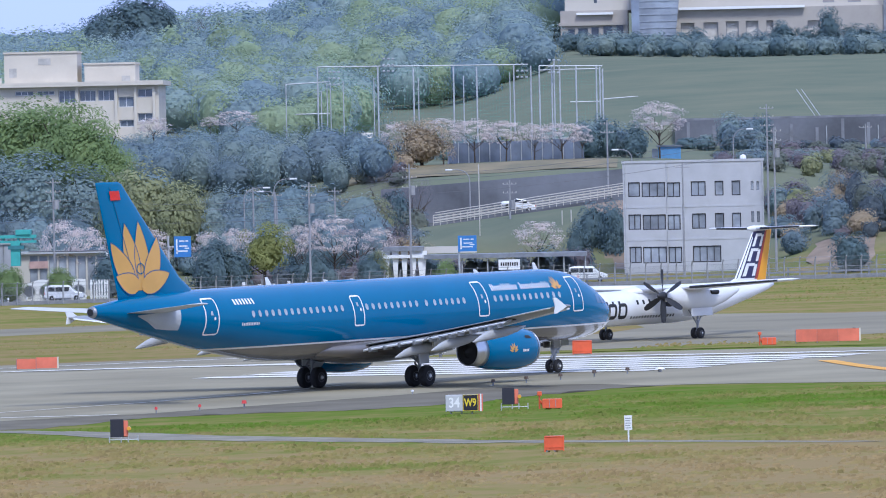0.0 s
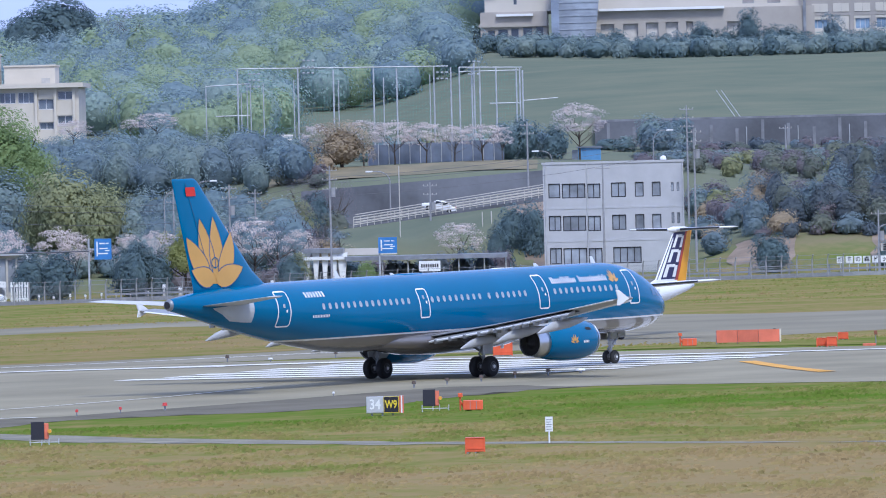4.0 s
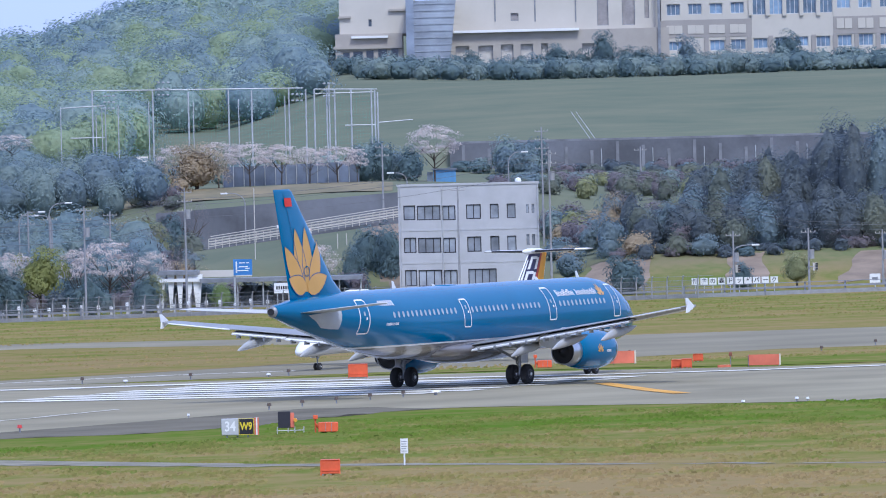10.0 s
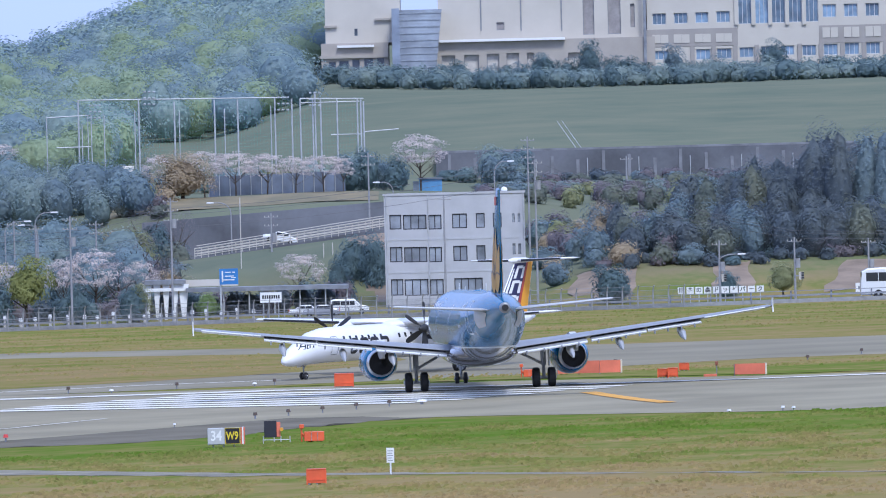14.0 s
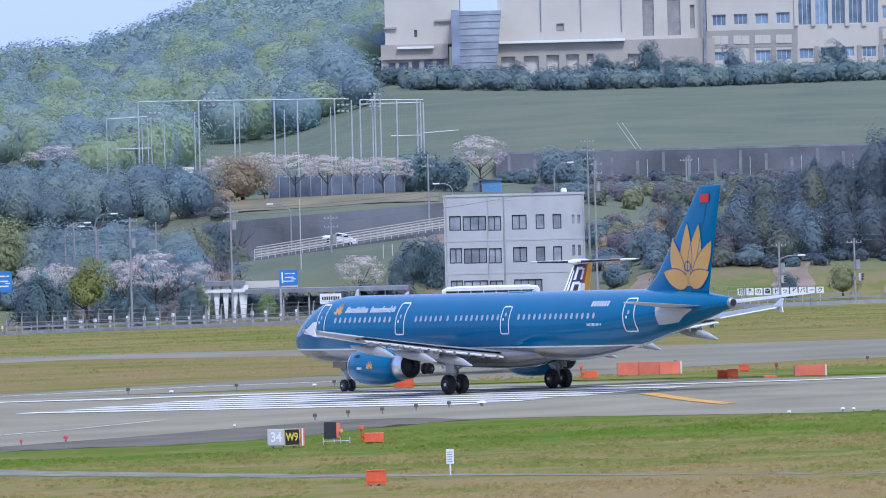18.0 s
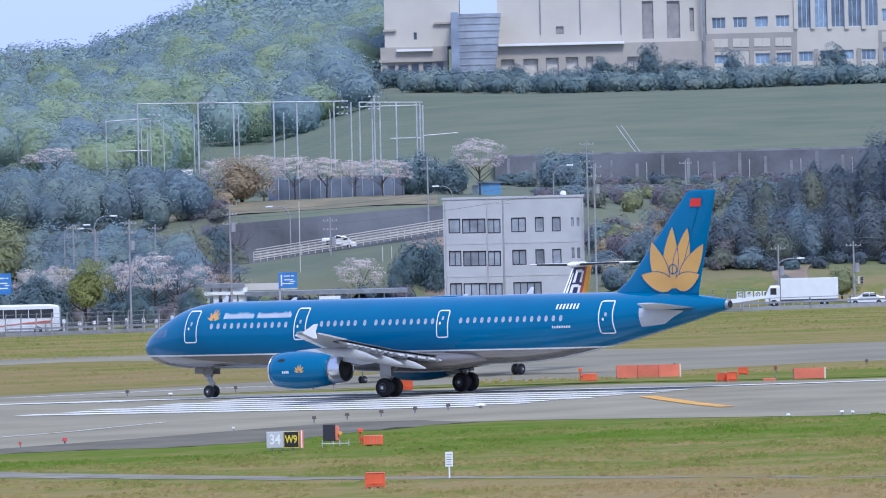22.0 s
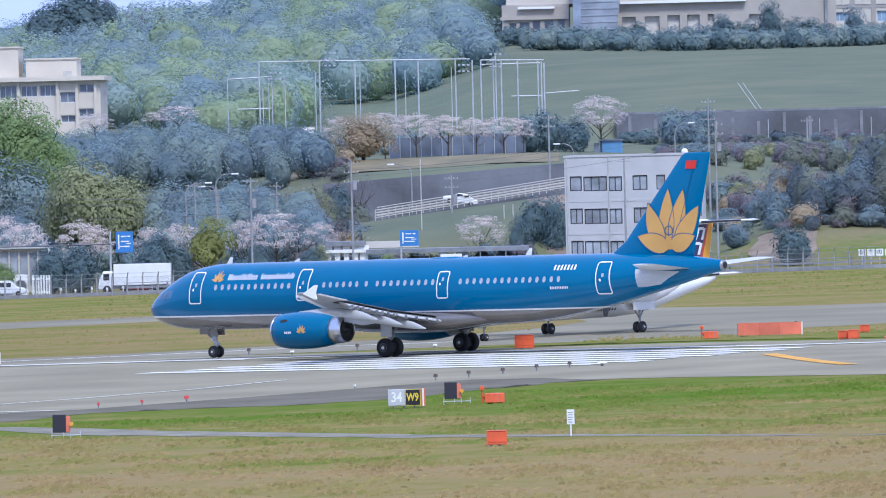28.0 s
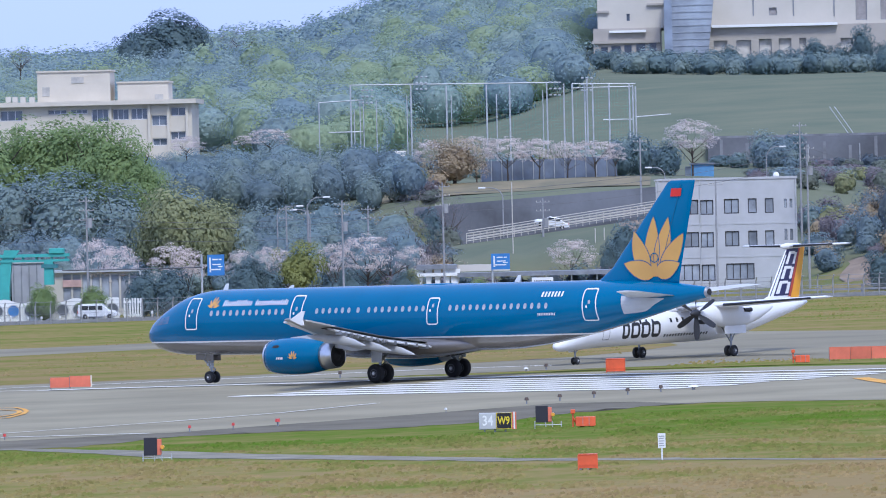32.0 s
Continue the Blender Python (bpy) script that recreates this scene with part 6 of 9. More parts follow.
part("stone_pier", bx(120.44, 121.24, 1300.20, 1300.49, 22.55, 37.47), mat("grey_stone_band", (0.34, 0.315, 0.295), rough=0.8, var=0.08, scale=0.25), complex_block)
part("stone_pier", bx(124.29, 125.09, 1300.20, 1300.49, 22.55, 37.47), mat("grey_stone_band", (0.34, 0.315, 0.295), rough=0.8, var=0.08, scale=0.25), complex_block)
part("stone_pier", bx(128.13, 128.93, 1300.20, 1300.49, 22.55, 37.47), mat("grey_stone_band", (0.34, 0.315, 0.295), rough=0.8, var=0.08, scale=0.25), complex_block)
for px0, px1, pz0, pz1 in (
    (36.84, 38.26, 38.16, 39.68),
    (40.64, 42.06, 38.16, 39.68),
    (44.44, 45.85, 38.16, 39.67),
    (48.23, 49.65, 38.15, 39.67),
    (38.31, 39.68, 38.13, 39.65),
    (42.11, 43.47, 38.13, 39.64),
    (45.90, 47.27, 38.12, 39.64),
    (49.70, 51.07, 38.12, 39.64),
    (67.33, 68.64, 38.45, 40.27),
    (71.17, 72.49, 38.46, 40.28),
    (75.02, 76.34, 38.47, 40.29),
    (78.87, 80.18, 38.48, 40.30),
    (82.72, 84.03, 38.49, 40.31),
    (68.79, 70.06, 38.42, 40.24),
    (72.64, 73.91, 38.43, 40.25),
    (76.49, 77.75, 38.44, 40.26),
    (80.34, 81.60, 38.45, 40.27),
    (84.18, 85.45, 38.46, 40.28),
):
    part("wall_panel", bx(px0, px1, 1300.30, 1300.40, pz0, pz1), PALE, complex_block)
part("curtain_fin", bx(51.60, 52.30, 1300.10, 1300.49, 41.16, 63.64), PALE, complex_block)
part("curtain_fin", bx(54.64, 55.34, 1300.10, 1300.49, 41.08, 63.64), PALE, complex_block)
part("curtain_fin", bx(57.67, 58.37, 1300.10, 1300.49, 41.01, 63.64), PALE, complex_block)
part("curtain_fin", bx(60.71, 61.41, 1300.10, 1300.49, 40.94, 63.64), PALE, complex_block)
part("curtain_fin", bx(63.74, 64.44, 1300.10, 1300.49, 40.87, 63.64), PALE, complex_block)


# ---- cream school on the wooded slope ----
school = thing("school_building", "cream flat-roofed school building with long window rows", "building")
school_windows = (
    (-92.10, -89.61, 22.53, 24.43),
    (-89.03, -86.62, 22.71, 24.36),
    (-86.29, -83.88, 22.72, 24.38),
    (-83.33, -81.01, 21.75, 23.32),
    (-80.48, -78.24, 23.17, 24.41),
    (-80.56, -78.33, 19.61, 20.85),
    (-83.24, -81.08, 18.85, 19.92),
    (-95.24, -92.67, 23.76, 24.42),
    (-98.47, -95.74, 23.75, 24.42),
    (-105.54, -102.22, 22.92, 24.49),
    (-109.28, -106.21, 22.93, 24.50),
    (-113.02, -109.86, 22.94, 24.51),
)
facade(school, "wall", -127.25, -77.37, 13.37, 25.20, 1060.0, CREAM, school_windows, 0.5, 14, pane=glass("school_glass", (0.15, 0.18, 0.22)), frame=mat("white_window_frame", (0.6, 0.6, 0.62)))
part("roof_slab", bx(-127.27, -76.64, 1058.8, 1075.0, 24.95, 25.61), CREAM, school, "overhanging pale roof slab")
part("pier", bx(-89.57, -89.17, 1059.65, 1059.99, 13.37, 25.20), CREAM, school)
part("pier", bx(-83.85, -83.45, 1059.65, 1059.99, 13.37, 25.20), CREAM, school)
part("pier", bx(-78.30, -77.90, 1059.65, 1059.99, 13.37, 25.20), CREAM, school)
part("pier", bx(-81.03, -80.63, 1059.65, 1059.99, 13.37, 25.20), CREAM, school)
part("roof_house", bx(-100.15, -89.43, 1062.0, 1070.0, 25.54, 29.94), CREAM, school, "windowless rooftop house")
part("roof_cap", bx(-100.30, -89.28, 1061.8, 1070.1, 29.94, 30.19), CREAM, school)
part("roof_house", bx(-88.37, -80.90, 1062.0, 1070.0, 25.22, 28.12), CREAM, school, "windowless rooftop house")
part("roof_cap", bx(-88.52, -80.75, 1061.8, 1070.1, 28.12, 28.37), CREAM, school)
part("vent_louvre", bx(-95.14, -93.31, 1061.92, 1061.99, 28.27, 29.18), mat("louvre_grey", (0.45, 0.43, 0.40), rough=0.7), school)
part("vent_louvre", bx(-99.42, -98.34, 1061.92, 1061.99, 26.47, 27.80), mat("louvre_grey", (0.45, 0.43, 0.40), rough=0.7), school)
part("vent_louvre", bx(-82.91, -81.66, 1061.92, 1061.99, 25.33, 26.40), mat("louvre_grey", (0.45, 0.43, 0.40), rough=0.7), school)
part("roof_tank", bx(-104.75, -104.01, 1061.00, 1062.00, 25.68, 26.51), PALE, school)
part("roof_tank", bx(-103.76, -103.01, 1061.00, 1062.00, 25.65, 26.48), PALE, school)
part("roof_tank", bx(-102.59, -101.85, 1061.00, 1062.00, 25.63, 26.45), PALE, school)
part("roof_tank", bx(-101.27, -100.52, 1061.00, 1062.00, 25.59, 26.42), PALE, school)


# ---- ball-game nets on tall steel masts ----
FLOODGREY = mat("floodlight_grey", (0.40, 0.42, 0.44), rough=0.5, var=0.2, scale=2)
nets = thing("ball_net_fence", "very tall green netting on pale steel masts", "fence")
NETGREEN = mat("net_mesh", (0.13, 0.34, 0.25), rough=0.8)
part("mast", rods(((-51.01, 1000.0, 12.96), (-51.01, 1000.0, 26.20), 0.11)), GALV, nets)
part("mast", rods(((-50.55, 1000.0, 12.95), (-50.55, 1000.0, 22.84), 0.07)), GALV, nets)
part("mast", rods(((-49.74, 1000.0, 12.93), (-49.74, 1000.0, 23.99), 0.07)), GALV, nets)
part("mast", rods(((-49.27, 1000.0, 12.53), (-49.27, 1000.0, 23.98), 0.07)), GALV, nets)
part("mast", rods(((-47.48, 1000.0, 12.88), (-47.48, 1000.0, 24.09), 0.07)), GALV, nets)
part("mast", rods(((-43.26, 1000.0, 12.39), (-43.26, 1000.0, 24.46), 0.07)), GALV, nets)
part("mast", rods(((-42.68, 1000.0, 12.14), (-42.68, 1000.0, 26.16), 0.11)), GALV, nets)
part("mast", rods(((-37.78, 1000.0, 12.65), (-37.78, 1000.0, 25.66), 0.11)), GALV, nets)
part("mast", rods(((-37.12, 1000.0, 12.63), (-37.12, 1000.0, 24.32), 0.07)), GALV, nets)
part("mast", rods(((-32.25, 1000.0, 12.52), (-32.25, 1000.0, 25.76), 0.11)), GALV, nets)
part("mast", rods(((-30.88, 1000.0, 12.48), (-30.88, 1000.0, 24.48), 0.07)), GALV, nets)
part("mast", rods(((-29.06, 1000.0, 12.44), (-29.06, 1000.0, 25.68), 0.11)), GALV, nets)
part("mast", rods(((-24.49, 1000.0, 12.33), (-24.49, 1000.0, 24.79), 0.07)), GALV, nets)
part("mast", rods(((-23.92, 1000.0, 12.32), (-23.92, 1000.0, 25.87), 0.11)), GALV, nets)
part("mast", rods(((-21.59, 1000.0, 12.26), (-21.59, 1000.0, 25.66), 0.11)), GALV, nets)
part("mast", rods(((-20.42, 1000.0, 12.24), (-20.42, 1000.0, 25.63), 0.11)), GALV, nets)
part("mast", rods(((-18.71, 1000.0, 12.20), (-18.71, 1000.0, 25.59), 0.11)), GALV, nets)
part("mast", rods(((-18.38, 1000.0, 12.19), (-18.38, 1000.0, 26.21), 0.11)), GALV, nets)
part("mast", rods(((-17.62, 1000.0, 12.17), (-17.62, 1000.0, 25.57), 0.11)), GALV, nets)
part("mast", rods(((-15.36, 1000.0, 12.12), (-15.36, 1000.0, 25.51), 0.11)), GALV, nets)
part("mast", rods(((-12.56, 1000.0, 12.05), (-12.56, 1000.0, 25.45), 0.11)), GALV, nets)
part("mast", rods(((-12.09, 1000.0, 12.04), (-12.09, 1000.0, 25.28), 0.11)), GALV, nets)
part("mast", rods(((-11.71, 1000.0, 12.03), (-11.71, 1000.0, 25.04), 0.11)), GALV, nets)
part("mast", rods(((-55.42, 1000.0, 13.07), (-55.42, 1000.0, 23.97), 0.07)), GALV, nets)
part("rail", rods(((-51.01, 1000.0, 26.13), (-22.36, 1000.0, 25.83), 0.08)), GALV, nets)
part("rail", rods(((-20.42, 1000.0, 25.63), (-11.70, 1000.0, 25.42), 0.08)), GALV, nets)
part("rail", rods(((-20.43, 1000.0, 25.01), (-12.25, 1000.0, 25.05), 0.08)), GALV, nets)
part("rail", rods(((-55.43, 1000.0, 23.82), (-49.27, 1000.0, 24.06), 0.08)), GALV, nets)
part("rail", rods(((-54.13, 1000.0, 19.66), (-49.38, 1000.0, 19.70), 0.08)), GALV, nets)
part("rail", rods(((-11.73, 1000.0, 20.83), (-6.90, 1000.0, 21.11), 0.08)), GALV, nets)
part("rail", rods(((-16.26, 1000.0, 20.55), (-11.97, 1000.0, 20.53), 0.08)), GALV, nets)
part("net", mesh_lines(-50.94, -43.01, 15.36, 26.03, 1000.20, 0.42, 0.012), NETGREEN, nets)
part("net", mesh_lines(-42.57, -32.54, 18.10, 25.96, 1000.20, 0.42, 0.012), NETGREEN, nets)
part("net", mesh_lines(-32.14, -24.22, 17.88, 25.81, 1000.20, 0.42, 0.012), NETGREEN, nets)
part("net", mesh_lines(-23.83, -20.73, 16.33, 25.75, 1000.20, 0.42, 0.012), NETGREEN, nets)
part("net", mesh_lines(-20.31, -11.99, 17.59, 25.53, 1000.20, 0.42, 0.012), NETGREEN, nets)
part("floodlight", bx(-41.95, -41.57, 998.80, 999.20, 26.94, 27.18, bevel=0.05), FLOODGREY, nets)
part("floodlight", bx(-41.33, -40.95, 998.80, 999.20, 26.92, 27.16, bevel=0.05), FLOODGREY, nets)
part("floodlight", bx(-40.70, -40.32, 998.80, 999.20, 26.91, 27.15, bevel=0.05), FLOODGREY, nets)
part("floodlight", bx(-41.97, -41.59, 998.80, 999.20, 26.08, 26.32, bevel=0.05), FLOODGREY, nets)
part("floodlight", bx(-41.35, -40.97, 998.80, 999.20, 26.07, 26.31, bevel=0.05), FLOODGREY, nets)
part("floodlight", bx(-40.72, -40.34, 998.80, 999.20, 26.05, 26.29, bevel=0.05), FLOODGREY, nets)
part("floodlight", bx(-41.99, -41.61, 998.80, 999.20, 25.23, 25.47, bevel=0.05), FLOODGREY, nets)
part("floodlight", bx(-41.37, -40.99, 998.80, 999.20, 25.21, 25.45, bevel=0.05), FLOODGREY, nets)
part("floodlight", bx(-40.74, -40.36, 998.80, 999.20, 25.20, 25.44, bevel=0.05), FLOODGREY, nets)
part("floodlight", bx(-49.46, -49.08, 998.80, 999.20, 25.25, 25.49, bevel=0.05), FLOODGREY, nets)
part("floodlight", bx(-48.83, -48.45, 998.80, 999.20, 25.24, 25.48, bevel=0.05), FLOODGREY, nets)
part("floodlight", bx(-48.21, -47.83, 998.80, 999.20, 25.22, 25.46, bevel=0.05), FLOODGREY, nets)
part("floodlight", bx(-49.48, -49.10, 998.80, 999.20, 24.39, 24.63, bevel=0.05), FLOODGREY, nets)
part("floodlight", bx(-48.86, -48.48, 998.80, 999.20, 24.38, 24.62, bevel=0.05), FLOODGREY, nets)
part("floodlight", bx(-48.23, -47.85, 998.80, 999.20, 24.37, 24.61, bevel=0.05), FLOODGREY, nets)
part("floodlight", bx(-49.50, -49.12, 998.80, 999.20, 23.54, 23.78, bevel=0.05), FLOODGREY, nets)
part("floodlight", bx(-48.88, -48.50, 998.80, 999.20, 23.53, 23.77, bevel=0.05), FLOODGREY, nets)
part("floodlight", bx(-48.25, -47.87, 998.80, 999.20, 23.51, 23.75, bevel=0.05), FLOODGREY, nets)
part("floodlight", bx(-23.54, -23.16, 998.80, 999.20, 25.72, 25.96, bevel=0.05), FLOODGREY, nets)
part("floodlight", bx(-22.92, -22.54, 998.80, 999.20, 25.71, 25.95, bevel=0.05), FLOODGREY, nets)
part("floodlight", bx(-22.29, -21.91, 998.80, 999.20, 25.69, 25.93, bevel=0.05), FLOODGREY, nets)
part("floodlight", bx(-23.56, -23.18, 998.80, 999.20, 24.87, 25.11, bevel=0.05), FLOODGREY, nets)
part("floodlight", bx(-22.94, -22.56, 998.80, 999.20, 24.85, 25.09, bevel=0.05), FLOODGREY, nets)
part("floodlight", bx(-22.31, -21.93, 998.80, 999.20, 24.84, 25.08, bevel=0.05), FLOODGREY, nets)
part("floodlight", bx(-23.58, -23.20, 998.80, 999.20, 24.01, 24.25, bevel=0.05), FLOODGREY, nets)
part("floodlight", bx(-22.96, -22.58, 998.80, 999.20, 24.00, 24.24, bevel=0.05), FLOODGREY, nets)
part("floodlight", bx(-22.33, -21.95, 998.80, 999.20, 23.98, 24.22, bevel=0.05), FLOODGREY, nets)
part("floodlight", bx(-19.17, -18.79, 998.80, 999.20, 26.24, 26.48, bevel=0.05), FLOODGREY, nets)
part("floodlight", bx(-18.55, -18.17, 998.80, 999.20, 26.23, 26.47, bevel=0.05), FLOODGREY, nets)
part("floodlight", bx(-17.92, -17.54, 998.80, 999.20, 26.21, 26.45, bevel=0.05), FLOODGREY, nets)
part("floodlight", bx(-19.19, -18.81, 998.80, 999.20, 25.39, 25.63, bevel=0.05), FLOODGREY, nets)
part("floodlight", bx(-18.57, -18.19, 998.80, 999.20, 25.37, 25.61, bevel=0.05), FLOODGREY, nets)
part("floodlight", bx(-17.95, -17.57, 998.80, 999.20, 25.36, 25.60, bevel=0.05), FLOODGREY, nets)
part("floodlight", bx(-19.21, -18.83, 998.80, 999.20, 24.53, 24.77, bevel=0.05), FLOODGREY, nets)
part("floodlight", bx(-18.59, -18.21, 998.80, 999.20, 24.52, 24.76, bevel=0.05), FLOODGREY, nets)
part("floodlight", bx(-17.97, -17.59, 998.80, 999.20, 24.50, 24.74, bevel=0.05), FLOODGREY, nets)


# ---- poles, lamps, signs along the road ----
utility_pole(-44.52, 847, 10.46 - gz(-44.52, 847), 2, True)
utility_pole(-32.73, 847, 12.30 - gz(-32.73, 847), 3, True)
utility_pole(-44.34, 905, 9.68 - gz(-44.34, 905), 2, False)
utility_pole(-10.47, 930, 17.49 - gz(-10.47, 930), 2, False)
utility_pole(9.94, 925, 18.99 - gz(9.94, 925), 3, False)
utility_pole(-0.85, 856, 11.75 - gz(-0.85, 856), 1, False)
utility_pole(10.07, 862, 15.78 - gz(10.07, 862), 2, True)
utility_pole(-22.73, 915, 10.06 - gz(-22.73, 915), 2, True)
utility_pole(31.24, 849, 5.68 - gz(31.24, 849), 1, True)
utility_pole(40.09, 850, 5.86 - gz(40.09, 850), 1, True)
utility_pole(-42.05, 990, 15.22 - gz(-42.05, 990), 2, False)
utility_pole(24.55, 1010, 16.68 - gz(24.55, 1010), 1, False)
utility_pole(49.33, 860, 5.46 - gz(49.33, 860), 1, True)
utility_pole(-54.26, 900, 9.93 - gz(-54.26, 900), 2, False)
utility_pole(-51.54, 900, 9.31 - gz(-51.54, 900), 1, False)
utility_pole(-74.39, 846, 11.56 - gz(-74.39, 846), 3, True)
utility_pole(-87.27, 900, 4.94 - gz(-87.27, 900), 1, False)
street_lamp(-28.21, 930, 11.54 - gz(-28.21, 930), -2.2)
street_lamp(-7.49, 945, 13.68 - gz(-7.49, 945), -1.7)
street_lamp(5.68, 935, 15.97 - gz(5.68, 935), 1.7)
street_lamp(-55.39, 900, 9.82 - gz(-55.39, 900), 2.4)
street_lamp(-51.93, 905, 10.85 - gz(-51.93, 905), 2.0)
street_lamp(-51.61, 905, 9.36 - gz(-51.61, 905), -1.6)
tagged(part("flag_pole", rods(((-16.02, 905, gz(-16.02, 905) - 0.1), (-16.02, 905, 6.19), 0.065)), PALE), "plain white steel pole", "pole", "white poles")
tagged(part("flag_pole", rods(((-14.89, 905, gz(-14.89, 905) - 0.1), (-14.89, 905, 6.23), 0.065)), PALE), "plain white steel pole", "pole", "white poles")
tagged(part("flag_pole", rods(((-26.31, 905, gz(-26.31, 905) - 0.1), (-26.31, 905, 12.14), 0.065)), PALE), "plain white steel pole", "pole", "white poles")
street_lamp(31.13, 847, 4.05 - gz(31.13, 847), 2.2)
rs = thing("road_sign", "blue road direction sign on a grey post", "sign")
part("board", bx(-27.32, -25.13, 850, 850.08, 1.95, 3.80), SIGNBLUE, rs)
part("post", rods(((-27.21, 850.30, gz(-27.21, 850) - 0.1), (-27.21, 850.30, 3.80), 0.12)), GALV, rs)
part("sign_arm", rods(((-27.32, 850.20, 2.87), (-25.13, 850.20, 2.87), 0.05)), GALV, rs)
part("sign_bar", bx(-26.66, -25.96, 849.980, 849.998, 3.32, 3.43), WHITE, rs)
part("sign_bar", bx(-25.83, -25.48, 849.980, 849.998, 3.32, 3.43), WHITE, rs)
part("sign_bar", bx(-26.66, -25.61, 849.980, 849.998, 2.87, 2.98), WHITE, rs)
part("sign_bar", bx(-27.05, -26.88, 849.980, 849.998, 2.24, 3.54), WHITE, rs)
part("sign_bar", bx(-27.05, -25.57, 849.980, 849.998, 2.43, 2.54), WHITE, rs)
part("sign_bar", bx(-25.96, -25.39, 849.980, 849.998, 2.69, 2.78), WHITE, rs)
rs = thing("road_sign", "blue road direction sign on a grey post", "sign")
part("board", bx(-60.36, -58.37, 846, 846.08, 2.04, 4.48), SIGNBLUE, rs)
part("post", rods(((-61.05, 846.30, gz(-61.05, 846) - 0.1), (-61.05, 846.30, 4.48), 0.12)), GALV, rs)
part("sign_arm", rods(((-61.05, 846.20, 3.26), (-58.37, 846.20, 3.26), 0.05)), GALV, rs)
part("sign_bar", bx(-59.76, -59.13, 845.980, 845.998, 3.84, 3.99), WHITE, rs)
part("sign_bar", bx(-59.01, -58.69, 845.980, 845.998, 3.84, 3.99), WHITE, rs)
part("sign_bar", bx(-59.76, -58.81, 845.980, 845.998, 3.26, 3.40), WHITE, rs)
part("sign_bar", bx(-60.12, -59.96, 845.980, 845.998, 2.43, 4.14), WHITE, rs)
part("sign_bar", bx(-60.12, -58.77, 845.980, 845.998, 2.67, 2.82), WHITE, rs)
part("sign_bar", bx(-59.13, -58.61, 845.980, 845.998, 3.01, 3.14), WHITE, rs)
cabin = thing("blue_cabin", "small light-blue site cabin under a cherry tree", "cabin")
CABINBLUE = mat("light_blue_sheet", (0.12, 0.29, 0.52), rough=0.5, var=0.15, scale=0.8)
part("wall", bx(-4.25, -1.15, 985, 988, 11.6, 14.05), CABINBLUE, cabin)
part("roof", bx(-4.45, -0.95, 984.7, 988.3, 14.05, 14.25), mat("cabin_roof_grey", (0.16, 0.18, 0.22), rough=0.6), cabin)
for i in range(5):
    part("wall_rib", bx(-4.0 + 0.62 * i, -3.9 + 0.62 * i, 984.94, 984.99, 11.7, 14.0), CABINBLUE, cabin)
part("door", bx(-5.05, -4.3, 985.2, 985.3, 11.7, 13.8), mat("cabin_door_grey", (0.20, 0.24, 0.30), rough=0.6), cabin)
screen = thing("ground_screen", "slate-blue sheet screen with pale posts behind the cherry row", "fence")
SCREENBLUE = mat("slate_blue_sheet", (0.15, 0.18, 0.245), rough=0.8, var=0.25, scale=0.6, rand=0.25)
for i in range(13):
    x = -32.6 + 1.42 * i
    part("sheet", bx(x + 0.04, x + 1.38, 980.0, 980.05, gz(x, 980) - 0.1, gz(x, 980) + 2.7), SCREENBLUE, screen)
    part("post", rods(((x, 979.9, gz(x, 980) - 0.1), (x, 979.9, gz(x, 980) + 2.9), 0.06), n=6), GALV, screen)
stand = thing("ground_stand", "small pale grandstand with a sloping roof beside the nets", "stand")
part("platform", bx(-47.2, -42.4, 992, 997, gz(-45, 992) - 0.6, 14.86), mat("stand_concrete", (0.27, 0.27, 0.31), rough=0.9, var=0.2, scale=0.5), stand)
part("roof", loft([[(-45.9, 993.0, 15.0), (-43.6, 993.0, 15.0), (-43.6, 993.15, 15.0), (-45.9, 993.15, 15.0)], [(-44.9, 995.0, 16.9), (-43.3, 995.0, 16.9), (-43.3, 995.15, 16.9), (-44.9, 995.15, 16.9)]]), PALE, stand)
for i in range(4):
    part("seat_row", bx(-45.7 + 0.25 * i, -43.6, 993.2 + 0.45 * i, 993.6 + 0.45 * i, 14.86, 15.1 + 0.4 * i), PALE, stand)
for x in (-46.9, -45.5, -44.1, -42.7):
    part("buttress", bx(x, x + 0.25, 991.7, 991.99, gz(x, 992) - 0.3, 14.6), GALV, stand)
board = thing("name_board", "white board with dark writing bars behind the fence", "sign")
part("board", bx(-22.56, -20.05, 848, 848.08, -0.26, 0.93), WHITE, board)
part("writing_bar", bx(-22.31, -22.13, 847.97, 847.995, 0.19, 0.59), DARK, board)
part("writing_bar", bx(-22.04, -21.87, 847.97, 847.995, 0.19, 0.59), DARK, board)
part("writing_bar", bx(-21.78, -21.60, 847.97, 847.995, 0.19, 0.59), DARK, board)
part("writing_bar", bx(-21.52, -21.34, 847.97, 847.995, 0.19, 0.59), DARK, board)
part("writing_bar", bx(-21.25, -21.08, 847.97, 847.995, 0.19, 0.59), DARK, board)
part("writing_bar", bx(-20.99, -20.81, 847.97, 847.995, 0.19, 0.59), DARK, board)
part("writing_bar", bx(-20.73, -20.55, 847.97, 847.995, 0.19, 0.59), DARK, board)
part("writing_bar", bx(-20.46, -20.29, 847.97, 847.995, 0.19, 0.59), DARK, board)
part("leg", rods(((-22.18, 848.2, gz(-22.18, 848) - 0.1), (-22.18, 848.2, 0.93), 0.06)), GALV, board)
part("leg", rods(((-20.43, 848.2, gz(-20.43, 848) - 0.1), (-20.43, 848.2, 0.93), 0.06)), GALV, board)
